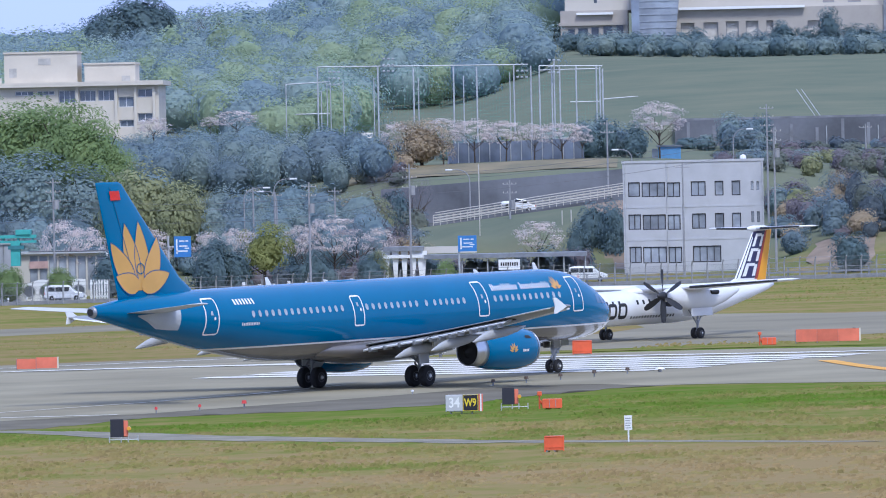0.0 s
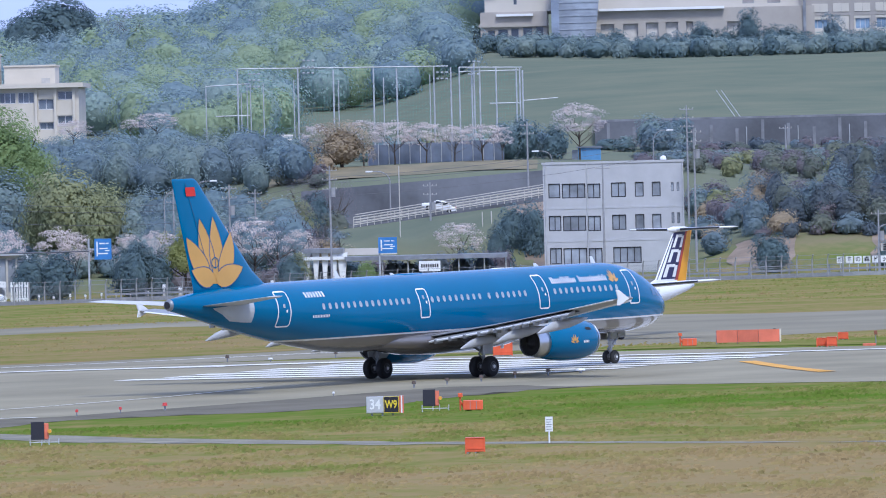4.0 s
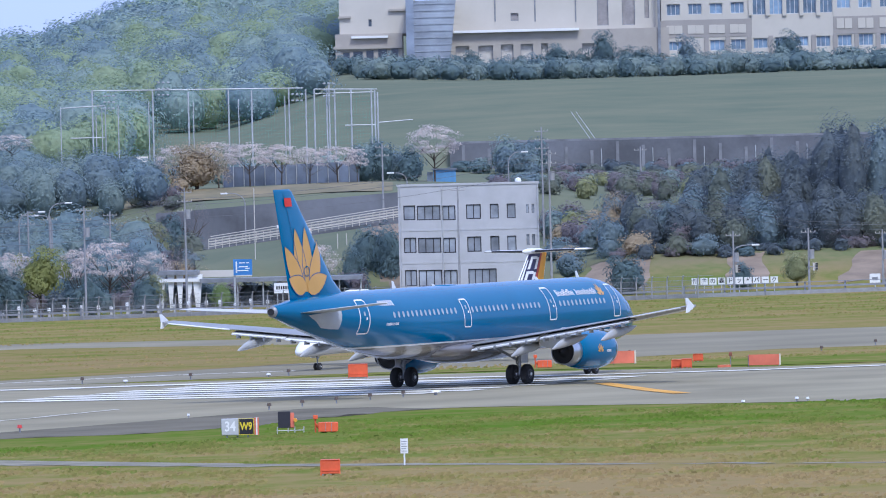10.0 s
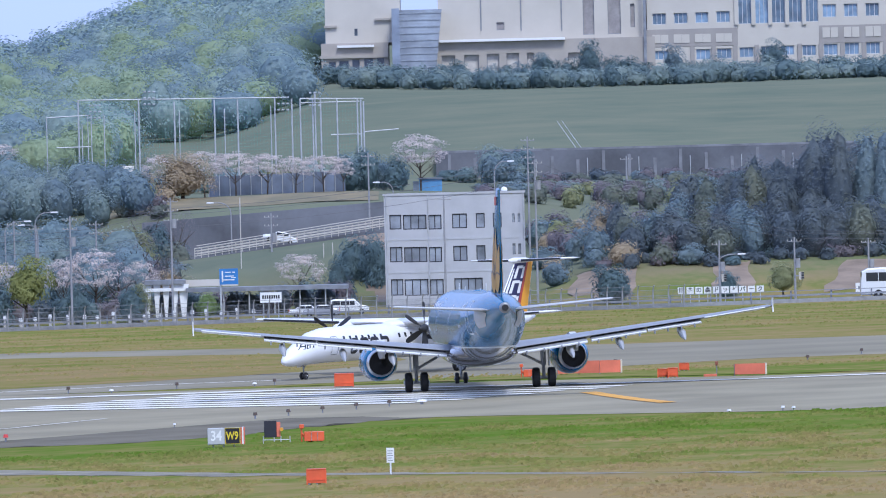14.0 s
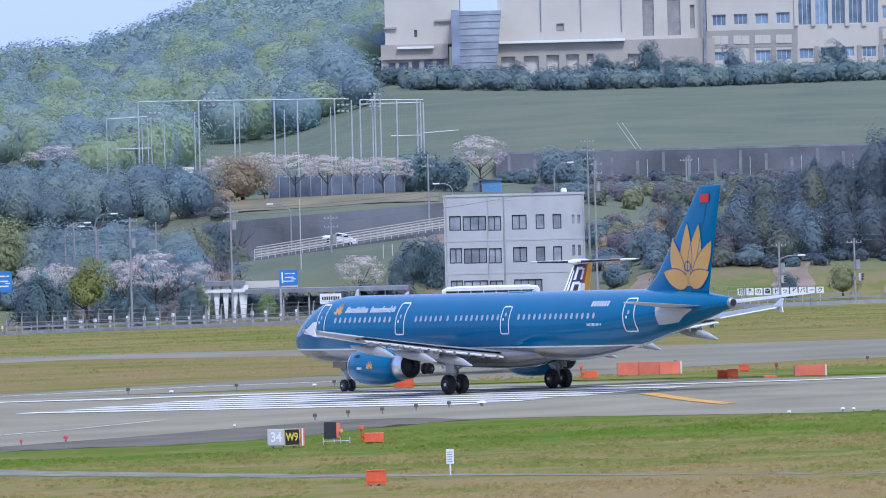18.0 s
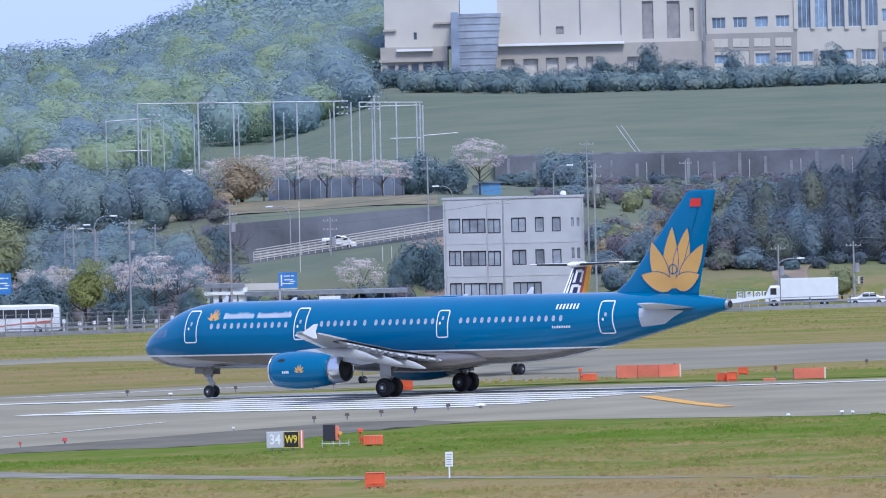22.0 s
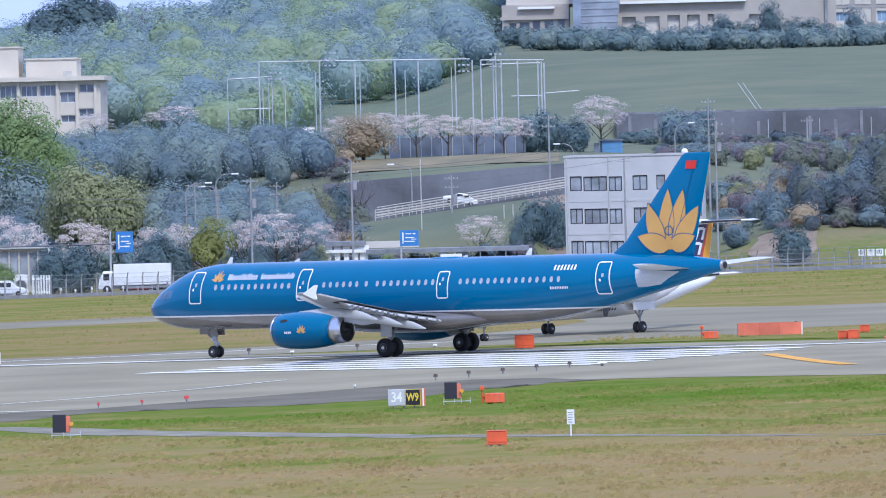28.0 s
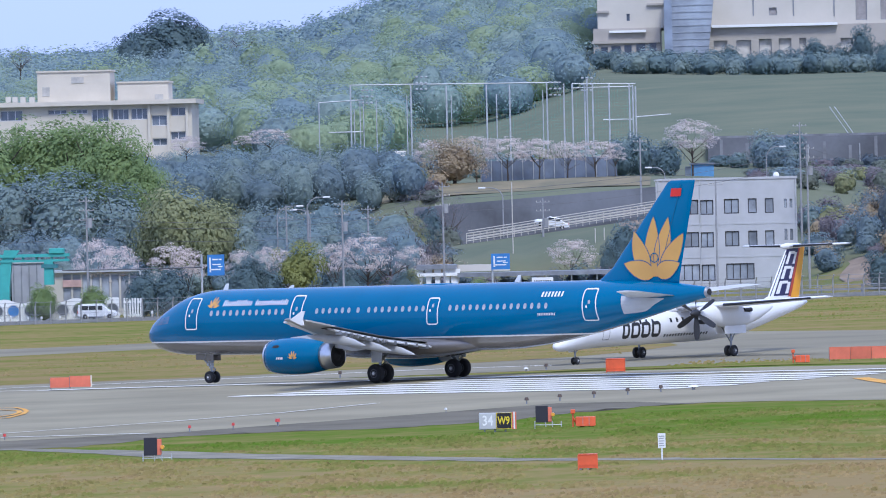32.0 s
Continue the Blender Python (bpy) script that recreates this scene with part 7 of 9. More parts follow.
boards = thing("board_row", "row of ten white square boards, one dark character each", "sign")
sq = part("board", bx(26.37, 27.23, 852, 852.06, -0.53, 0.26), WHITE, boards)
lettering(sq, "博", 0.65, 26.80, 851.99, -0.14, DARK, "character")
part("post", rods(((26.80, 852.1, gz(26.80, 852) - 0.1), (26.80, 852.1, 0.26), 0.05)), GALV, boards)
sq = part("board", bx(27.40, 28.26, 852, 852.06, -0.54, 0.26), WHITE, boards)
lettering(sq, "多", 0.65, 27.83, 851.99, -0.14, DARK, "character")
part("post", rods(((27.83, 852.1, gz(27.83, 852) - 0.1), (27.83, 852.1, 0.26), 0.05)), GALV, boards)
sq = part("board", bx(28.43, 29.29, 852, 852.06, -0.54, 0.26), WHITE, boards)
lettering(sq, "の", 0.65, 28.86, 851.99, -0.14, DARK, "character")
part("post", rods(((28.86, 852.1, gz(28.86, 852) - 0.1), (28.86, 852.1, 0.26), 0.05)), GALV, boards)
sq = part("board", bx(29.46, 30.32, 852, 852.06, -0.54, 0.26), WHITE, boards)
lettering(sq, "森", 0.65, 29.89, 851.99, -0.14, DARK, "character")
part("post", rods(((29.89, 852.1, gz(29.89, 852) - 0.1), (29.89, 852.1, 0.26), 0.05)), GALV, boards)
sq = part("board", bx(30.49, 31.35, 852, 852.06, -0.54, 0.26), WHITE, boards)
lettering(sq, "ド", 0.65, 30.92, 851.99, -0.14, DARK, "character")
part("post", rods(((30.92, 852.1, gz(30.92, 852) - 0.1), (30.92, 852.1, 0.26), 0.05)), GALV, boards)
sq = part("board", bx(31.51, 32.38, 852, 852.06, -0.54, 0.26), WHITE, boards)
lettering(sq, "ッ", 0.65, 31.95, 851.99, -0.14, DARK, "character")
part("post", rods(((31.95, 852.1, gz(31.95, 852) - 0.1), (31.95, 852.1, 0.26), 0.05)), GALV, boards)
sq = part("board", bx(32.54, 33.41, 852, 852.06, -0.54, 0.25), WHITE, boards)
lettering(sq, "グ", 0.65, 32.97, 851.99, -0.14, DARK, "character")
part("post", rods(((32.97, 852.1, gz(32.97, 852) - 0.1), (32.97, 852.1, 0.25), 0.05)), GALV, boards)
sq = part("board", bx(33.57, 34.43, 852, 852.06, -0.54, 0.25), WHITE, boards)
lettering(sq, "パ", 0.65, 34.00, 851.99, -0.14, DARK, "character")
part("post", rods(((34.00, 852.1, gz(34.00, 852) - 0.1), (34.00, 852.1, 0.25), 0.05)), GALV, boards)
sq = part("board", bx(34.60, 35.46, 852, 852.06, -0.54, 0.25), WHITE, boards)
lettering(sq, "ー", 0.65, 35.03, 851.99, -0.15, DARK, "character")
part("post", rods(((35.03, 852.1, gz(35.03, 852) - 0.1), (35.03, 852.1, 0.25), 0.05)), GALV, boards)
sq = part("board", bx(35.63, 36.49, 852, 852.06, -0.54, 0.25), WHITE, boards)
lettering(sq, "ク", 0.65, 36.06, 851.99, -0.15, DARK, "character")
part("post", rods(((36.06, 852.1, gz(36.06, 852) - 0.1), (36.06, 852.1, 0.25), 0.05)), GALV, boards)
sg = thing("notice_board", "white notice board with a dark mark", "sign")
part("board", bx(47.27, 48.53, 852, 852.06, -0.77, 0.29), WHITE, sg)
part("dark_mark", bx(47.57, 48.23, 851.97, 851.995, -0.47, -0.11), STEEL, sg)
part("post", rods(((47.90, 852.1, gz(47.90, 852) - 0.1), (47.90, 852.1, 0.29), 0.05)), GALV, sg)
shed = thing("small_shed", "small white roadside shed with flat roof", "shed")
facade(shed, "wall", 50.72, 57.37, -2.65, 1.30, 862, PALE, (), 0.2, 4.0)
part("roof", bx(50.42, 57.67, 861.6, 866.3, 1.30, 1.50), GALV, shed)
tagged(part("stair_rail", rods(((18.31, 1050.5, 18.21), (15.70, 1052, 22.12), 0.045)), GALV), "white handrail of steps on the slope", "handrail", "stair rails")
tagged(part("stair_rail", rods(((19.05, 1050.5, 18.19), (16.43, 1052, 22.11), 0.045)), GALV), "white handrail of steps on the slope", "handrail", "stair rails")
sig = thing("traffic_signal", "pale traffic signal head with dark hoods", "traffic light")
part("housing", bx(31.43, 31.99, 848.60, 848.90, 0.84, 1.74), PALE, sig)
part("bracket", bx(30.81, 31.43, 848.70, 848.80, 1.23, 1.35), STEEL, sig)
part("hood", bx(31.73, 32.01, 848.40, 848.60, 0.97, 1.11), DARK, sig)
part("hood", bx(31.73, 32.01, 848.40, 848.60, 1.27, 1.41), DARK, sig)
part("hood", bx(31.73, 32.01, 848.40, 848.60, 1.55, 1.69), DARK, sig)
sig = thing("traffic_signal", "pale traffic signal head with dark hoods", "traffic light")
part("housing", bx(40.53, 41.09, 849.60, 849.90, 0.87, 1.77), PALE, sig)
part("bracket", bx(39.91, 40.53, 849.70, 849.80, 1.26, 1.38), STEEL, sig)
part("hood", bx(40.83, 41.11, 849.40, 849.60, 1.00, 1.14), DARK, sig)
part("hood", bx(40.83, 41.11, 849.40, 849.60, 1.30, 1.44), DARK, sig)
part("hood", bx(40.83, 41.11, 849.40, 849.60, 1.58, 1.72), DARK, sig)
bollard = thing("marker_post", "white tapered marker post beside the road", "post", Matrix.Translation((-49.77, 833.6, gz(-49.77, 833.6))), group="white marker posts")
part("post_body", rods(((0, 0, -0.1), (0, 0, 0.95), 0.2, 0.1), n=8), PALE, bollard)
part("post_head", rods(((0, 0, 0.98), (0, 0, 1.38), 0.22, 0.18), n=8), WHITE, bollard)
post_rng = random.Random(44)
for i in range(42):
    x = -96.0 + 1.78 * i + post_rng.uniform(-0.2, 0.2)
    k = 1.0 if x > -52 else 0.62
    y = 833.6 if x > -52 else 829.5
    copy_thing(bollard, Matrix.Translation((x, y, gz(x, y)))).scale = (k, k, k * post_rng.uniform(0.95, 1.3))


# ---- retaining walls, ramp and shelter ----
RETAIN = mat("dark_retaining_wall", (0.145, 0.15, 0.17), rough=0.9, var=0.35, scale=0.15, fine=12)
tagged(part("retaining_wall_lower", loft([[(-40.28, 945, 1.5), (-40.28, 950, 1.5), (-40.28, 950, 9.16), (-40.28, 945, 9.16)], [(-8.36, 945, 1.5), (-8.36, 950, 1.5), (-8.36, 950, 11.20), (-8.36, 945, 11.20)]]), RETAIN), "dark weathered retaining wall below the ramp", "wall", kind="structure")
rw = bmesh.new()
box(rw, -2.0, 58.57, 1045, 1051, 8.00, 17.90)
upper_wall = tagged(part("retaining_wall_upper", rw, RETAIN), "dark retaining wall below the grass slope", "wall", kind="structure")
BUTTRESS = mat("weathered_buttress", (0.21, 0.215, 0.235), rough=0.9, var=0.3, scale=0.4)
for i in range(16):
    x = -0.29 + 3.7 * i
    part("buttress", bx(x, x + 0.45, 1044.88, 1044.99, 9.0, 17.70 - 0.6 * (i % 3)), BUTTRESS, upper_wall)
    if i % 2:
        part("drain_pipe", rods(((x + 1.6, 1044.9, 10.0), (x + 1.6, 1044.9, 16.70), 0.07)), GALV, upper_wall)
part("coping", bx(-2.0, 58.57, 1045.05, 1051.2, 17.91, 18.20), BUTTRESS, upper_wall)
ramp = thing("road_ramp", "rising road ramp with pale parapets and rails", "road")
part("ramp_deck", loft([[(-32.69, 922, 3.83), (-32.69, 929, 3.83), (-32.69, 929, 4.53), (-32.69, 922, 4.53)], [(-8.26, 922, 7.14), (-8.26, 929, 7.14), (-8.26, 929, 7.84), (-8.26, 922, 7.84)]]), RETAIN, ramp)
part("rail", rods(((-32.69, 921.9, 4.83), (-8.26, 921.9, 8.14), 0.055)), PALE, ramp)
part("rail", rods(((-32.69, 921.9, 5.15), (-8.26, 921.9, 8.46), 0.055)), PALE, ramp)
part("rail", rods(((-32.69, 921.9, 5.47), (-8.26, 921.9, 8.78), 0.055)), PALE, ramp)
part("rail", rods(((-32.69, 921.9, 5.79), (-8.26, 921.9, 9.10), 0.055)), PALE, ramp)
part("rail", rods(((-32.69, 929.0, 5.03), (-8.26, 929.0, 8.34), 0.055)), PALE, ramp)
part("rail", rods(((-32.69, 929.0, 5.38), (-8.26, 929.0, 8.69), 0.055)), PALE, ramp)
part("rail", rods(((-32.69, 929.0, 5.73), (-8.26, 929.0, 9.04), 0.055)), PALE, ramp)
part("rail", rods(((-32.69, 929.0, 6.08), (-8.26, 929.0, 9.39), 0.055)), PALE, ramp)
part("rail_post", bx(-32.73, -32.65, 921.8, 921.95, 4.43, 5.83), PALE, ramp)
part("rail_post", bx(-31.86, -31.78, 921.8, 921.95, 4.55, 5.95), PALE, ramp)
part("rail_post", bx(-30.99, -30.91, 921.8, 921.95, 4.67, 6.07), PALE, ramp)
part("rail_post", bx(-30.11, -30.03, 921.8, 921.95, 4.78, 6.18), PALE, ramp)
part("rail_post", bx(-29.24, -29.16, 921.8, 921.95, 4.90, 6.30), PALE, ramp)
part("rail_post", bx(-28.37, -28.29, 921.8, 921.95, 5.02, 6.42), PALE, ramp)
part("rail_post", bx(-27.49, -27.41, 921.8, 921.95, 5.14, 6.54), PALE, ramp)
part("rail_post", bx(-26.62, -26.54, 921.8, 921.95, 5.26, 6.66), PALE, ramp)
part("rail_post", bx(-25.75, -25.67, 921.8, 921.95, 5.38, 6.78), PALE, ramp)
part("rail_post", bx(-24.88, -24.80, 921.8, 921.95, 5.49, 6.89), PALE, ramp)
part("rail_post", bx(-24.00, -23.92, 921.8, 921.95, 5.61, 7.01), PALE, ramp)
part("rail_post", bx(-23.13, -23.05, 921.8, 921.95, 5.73, 7.13), PALE, ramp)
part("rail_post", bx(-22.26, -22.18, 921.8, 921.95, 5.85, 7.25), PALE, ramp)
part("rail_post", bx(-21.39, -21.31, 921.8, 921.95, 5.97, 7.37), PALE, ramp)
part("rail_post", bx(-20.51, -20.43, 921.8, 921.95, 6.08, 7.48), PALE, ramp)
part("rail_post", bx(-19.64, -19.56, 921.8, 921.95, 6.20, 7.60), PALE, ramp)
part("rail_post", bx(-18.77, -18.69, 921.8, 921.95, 6.32, 7.72), PALE, ramp)
part("rail_post", bx(-17.90, -17.82, 921.8, 921.95, 6.44, 7.84), PALE, ramp)
part("rail_post", bx(-17.02, -16.94, 921.8, 921.95, 6.56, 7.96), PALE, ramp)
part("rail_post", bx(-16.15, -16.07, 921.8, 921.95, 6.68, 8.08), PALE, ramp)
part("rail_post", bx(-15.28, -15.20, 921.8, 921.95, 6.79, 8.19), PALE, ramp)
part("rail_post", bx(-14.41, -14.33, 921.8, 921.95, 6.91, 8.31), PALE, ramp)
part("rail_post", bx(-13.53, -13.45, 921.8, 921.95, 7.03, 8.43), PALE, ramp)
part("rail_post", bx(-12.66, -12.58, 921.8, 921.95, 7.15, 8.55), PALE, ramp)
part("rail_post", bx(-11.79, -11.71, 921.8, 921.95, 7.27, 8.67), PALE, ramp)
part("rail_post", bx(-10.92, -10.84, 921.8, 921.95, 7.39, 8.79), PALE, ramp)
part("rail_post", bx(-10.04, -9.96, 921.8, 921.95, 7.50, 8.90), PALE, ramp)
part("rail_post", bx(-9.17, -9.09, 921.8, 921.95, 7.62, 9.02), PALE, ramp)
part("rail_post", bx(-8.30, -8.22, 921.8, 921.95, 7.74, 9.14), PALE, ramp)
bank = bmesh.new()
rows = []
for i in range(29):
    k = i / 28
    x, zt = -34.69 + 28.43 * k, 4.73 + 3.31 * min(k, 0.9)
    rows.append([bank.verts.new((x + 0.05 * (922 - yy), yy, (zt - 0.5) * j + (gz(x, yy) - 0.2) * (1 - j) + 0.3 * math.sin(i * 0.9 + yy) * (0.2 < j < 0.9))) for yy, j in ((921.7, 1.0), (915, 0.9), (908, 0.72), (901, 0.52), (894, 0.33), (887, 0.15), (880, 0.0))])
for i, (a, b) in enumerate(zip(rows, rows[1:])):
    for j in range(6):
        bank.faces.new((a[j], b[j], b[j + 1], a[j + 1])).material_index = 1 if i > 20 + j % 3 else 0
bmesh.ops.recalc_face_normals(bank, faces=bank.faces)
tagged(part("grass_bank", bank, [GRASS, EARTH], smooth=True), "green grass bank falling from the ramp, bare earth at its end", "grass", kind="structure")
shelter = thing("roadside_shelter", "long low shelter with a dark roof and white tapered piers", "shelter")
part("roof", bx(-36.41, -31.73, 856.4, 862, 2.04, 2.57), STEEL, shelter)
part("roof", bx(-31.55, -12.38, 856.4, 862, 1.05, 1.55), STEEL, shelter)
part("fascia", bx(-31.75, -25.51, 862.1, 863, 1.66, 2.46), PALE, shelter)
part("beam", bx(-36.29, -31.62, 856.6, 857.4, 1.23, 1.63), WHITE, shelter)
part("pier", loft([[(-36.26, 857, -2.4), (-35.96, 857, -2.4), (-35.96, 858, -2.4), (-36.26, 858, -2.4)], [(-36.61, 857, 2.15), (-35.61, 857, 2.15), (-35.61, 858, 2.15), (-36.61, 858, 2.15)]]), WHITE, shelter)
part("pier", loft([[(-35.10, 857, -2.4), (-34.86, 857, -2.4), (-34.86, 858, -2.4), (-35.10, 858, -2.4)], [(-35.38, 857, 2.12), (-34.58, 857, 2.12), (-34.58, 858, 2.12), (-35.38, 858, 2.12)]]), WHITE, shelter)
part("pier", loft([[(-34.03, 857, -2.4), (-33.79, 857, -2.4), (-33.79, 858, -2.4), (-34.03, 858, -2.4)], [(-34.31, 857, 2.10), (-33.51, 857, 2.10), (-33.51, 858, 2.10), (-34.31, 858, 2.10)]]), WHITE, shelter)
part("pier", loft([[(-32.96, 857, -2.4), (-32.72, 857, -2.4), (-32.72, 858, -2.4), (-32.96, 858, -2.4)], [(-33.24, 857, 2.07), (-32.44, 857, 2.07), (-32.44, 858, 2.07), (-33.24, 858, 2.07)]]), WHITE, shelter)
part("pier", loft([[(-32.02, 857, -2.4), (-31.66, 857, -2.4), (-31.66, 858, -2.4), (-32.02, 858, -2.4)], [(-32.44, 857, 2.05), (-31.24, 857, 2.05), (-31.24, 858, 2.05), (-32.44, 858, 2.05)]]), WHITE, shelter)
part("post", rods(((-29.77, 857, -2.4), (-29.77, 857, 1.53), 0.09)), GALV, shelter)
part("post", rods(((-27.10, 857, -2.4), (-27.10, 857, 1.47), 0.09)), GALV, shelter)
part("post", rods(((-24.09, 857, -2.4), (-24.09, 857, 1.40), 0.09)), GALV, shelter)
part("post", rods(((-21.08, 857, -2.4), (-21.08, 857, 1.32), 0.09)), GALV, shelter)
part("post", rods(((-18.08, 857, -2.4), (-18.08, 857, 1.25), 0.09)), GALV, shelter)
part("post", rods(((-15.07, 857, -2.4), (-15.07, 857, 1.18), 0.09)), GALV, shelter)
part("post", rods(((-12.53, 857, -2.4), (-12.53, 857, 1.12), 0.09)), GALV, shelter)


# ---- playground at the road: turquoise frame, low hall, porthole wall ----
TURQ = mat("turquoise_paint", (0.07, 0.38, 0.35), rough=0.5, var=0.12)
frame_gate = thing("turquoise_gantry", "turquoise painted steel gantry", "gantry")
part("slanting_leg", loft([[(-87.2, 852.4, -3.0), (-84.3, 852.4, -3.0), (-84.3, 853.6, -3.0), (-87.2, 853.6, -3.0)], [(-86.2, 852.4, 1.0), (-84.25, 852.4, 1.0), (-84.25, 853.6, 1.0), (-86.2, 853.6, 1.0)], [(-85.1, 852.4, 4.2), (-83.9, 852.4, 4.2), (-83.9, 853.6, 4.2), (-85.1, 853.6, 4.2)], [(-84.76, 852.4, 5.5), (-82.97, 852.4, 5.46), (-82.97, 853.6, 5.46), (-84.76, 853.6, 5.5)]]), TURQ, frame_gate)
part("beam", bx(-90.5, -77.1, 852.2, 853.8, 4.62, 4.98), TURQ, frame_gate)
part("beam", bx(-90.5, -77.1, 852.3, 853.7, 4.05, 4.32), TURQ, frame_gate)
for x in (-82.6, -81.0, -79.2, -77.5):
    part("beam_post", bx(x - 0.1, x + 0.1, 852.4, 853.6, 4.32, 4.62), TURQ, frame_gate)
part("hoist_block", bx(-79.47, -77.71, 852.0, 854.0, 4.98, 5.6, bevel=0.06), TURQ, frame_gate)
part("hoist_shaft", bx(-80.1, -79.0, 852.3, 853.7, 1.33, 4.05), TURQ, frame_gate)
part("hoist_collar", bx(-80.4, -78.5, 852.1, 853.9, 3.3, 3.75), mat("dark_turquoise_paint", (0.05, 0.2, 0.22), rough=0.5), frame_gate)
part("slanting_leg", bx(-91.2, -90.5, 852.4, 853.6, -3.0, 5.2), TURQ, frame_gate)
hall_windows = (
    (-84.51, -83.43, -1.48, 2.55),
    (-83.20, -82.12, -1.51, 2.52),
    (-81.89, -80.81, -1.54, 2.49),
    (-78.59, -77.64, -1.61, 2.42),
    (-77.44, -76.50, -1.64, 2.39),
    (-76.30, -75.35, -1.66, 2.37),
    (-75.15, -74.21, -1.69, 2.34),
    (-74.01, -73.07, -1.71, 2.31),
    (-72.86, -71.92, -1.74, 2.29),
    (-71.72, -70.78, -1.77, 2.26),
    (-70.58, -69.63, -1.79, 2.24),
)
hall = thing("low_hall", "low pale hall with tall panes and a flat roof", "building")
HALLGLASS = mat("hall_glass", (0.30, 0.325, 0.37), rough=0.2, var=0.3, scale=0.5, rand=0.2)
facade(hall, "wall", -80.6, -69.37, -3.00, 2.62, 860, PALE, [w for w in hall_windows if w[0] > -80.5], 0.2, 6, pane=HALLGLASS, bars=0)
part("roof", bx(-80.6, -69.07, 859.4, 866.5, 2.62, 2.86), GALV, hall)
part("end_block", bx(-84.61, -80.61, 859.0, 867.0, -3.0, 3.85), mat("grey_block_panel", (0.36, 0.365, 0.40), rough=0.7, var=0.12, scale=0.5), hall)
part("block_roof", bx(-84.75, -80.5, 858.8, 867.2, 3.85, 4.08), GALV, hall)
for i in range(5):
    part("panel_joint", bx(-84.4 + 0.92 * i, -84.3 + 0.92 * i, 858.93, 858.99, -2.9, 3.8), STEEL, hall)
part("sign_band", bx(-78.6, -76.4, 859.75, 859.95, 0.9, 1.75), mat("faded_pink_sign", (0.5, 0.33, 0.30), rough=0.7), hall)
part("corner_post", rods(((-69.3, 859.3, -3.0), (-69.3, 859.3, 2.7), 0.12), n=8), WHITE, hall)
pw = thing("porthole_wall", "white wavy-topped wall with a row of round portholes", "wall")
ports = (-87.2, -85.3, -83.39, -81.44, -79.71, -77.61, -75.73, -71.76)
wave = bmesh.new()
low, high = [], []
for i in range(61):
    x = -88.5 + 17.5 * i / 60
    top = -0.25 - 0.5 * (0.5 + 0.5 * math.cos((x + 82.4) * 1.5)) * (1 if x < -74.5 else 0.3)
    low.append([wave.verts.new((x, y, -3.0)) for y in (848.0, 848.35)])
    high.append([wave.verts.new((x, y, top)) for y in (848.0, 848.35)])
for i in range(60):
    for q in ((low[i][0], low[i + 1][0], high[i + 1][0], high[i][0]), (low[i][1], high[i][1], high[i + 1][1], low[i + 1][1]), (high[i][0], high[i + 1][0], high[i + 1][1], high[i][1])):
        wave.faces.new(q)
part("wall_panel", wave, WHITE, pw)
for x in ports:
    opening = part("porthole", lathe_at([(0.0, 0.02), (0.0, 0.62), (0.03, 0.66)], 0, 0, 0, 24), SIGNBLUE if abs(x + 83.39) < 0.1 else mat("porthole_shade", (0.10, 0.11, 0.13), rough=0.6), pw)
    opening.matrix_basis = Matrix.Translation((x, 847.95, -1.62)) @ pose(0, 0, 0, 0, 0, -90)
    rim = part("porthole_rim", lathe_at([(-0.02, 0.62), (0.05, 0.64), (0.06, 0.74), (-0.02, 0.76)], 0, 0, 0, 24), GALV, pw)
    rim.matrix_basis = Matrix.Translation((x, 847.93, -1.62)) @ pose(0, 0, 0, 0, 0, -90)
wf = thing("white_picket_fence", "white timber picket fence", "fence")
part("picket", bx(-70.44, -70.24, 848, 848.1, -3.0, -0.39), WHITE, wf)
part("picket", bx(-70.12, -69.92, 848, 848.1, -3.0, -0.39), WHITE, wf)
part("picket", bx(-69.80, -69.60, 848, 848.1, -3.0, -0.40), WHITE, wf)
part("picket", bx(-69.49, -69.29, 848, 848.1, -3.0, -0.41), WHITE, wf)
part("picket", bx(-69.17, -68.97, 848, 848.1, -3.0, -0.42), WHITE, wf)
part("picket", bx(-68.85, -68.65, 848, 848.1, -3.0, -0.42), WHITE, wf)
part("picket", bx(-68.53, -68.33, 848, 848.1, -3.0, -0.43), WHITE, wf)
part("rail", bx(-70.48, -68.36, 848.1, 848.2, -0.95, -0.75), WHITE, wf)
part("rail", bx(-70.52, -68.40, 848.1, 848.2, -2.47, -2.27), WHITE, wf)


# ---- trees told apart ----
tree("cherry", -39.3, 975, 18.3 - gz(-39.3, 975), 5.2)
tree("cherry", -33.0, 975, 18.8 - gz(-33.0, 975), 6.5)
tree("cherry", -28.8, 975, 18.5 - gz(-28.8, 975), 7.0)
tree("cherry", -24.6, 975, 18.2 - gz(-24.6, 975), 6.5)
tree("cherry", -20.8, 975, 17.7 - gz(-20.8, 975), 6.1)
tree("cherry", -17.0, 975, 17.8 - gz(-17.0, 975), 6.5)
tree("cherry", -14.4, 975, 17.4 - gz(-14.4, 975), 3.5)
tree("copper", -35.6, 965, 19.1 - gz(-35.6, 965), 9.4)
tree("cherry", -4.0, 985, 20.4 - gz(-4.0, 985), 8.2)
tree("cherry", -18.4, 880, 5.4 - gz(-18.4, 880), 6.5)
tree("cherry", -42.8, 868, 6.5 - gz(-42.8, 868), 8.1)
tree("cherry", -46.3, 864, 5.6 - gz(-46.3, 864), 5.4)
tree("cherry", -37.8, 880, 4.9 - gz(-37.8, 880), 4.8)
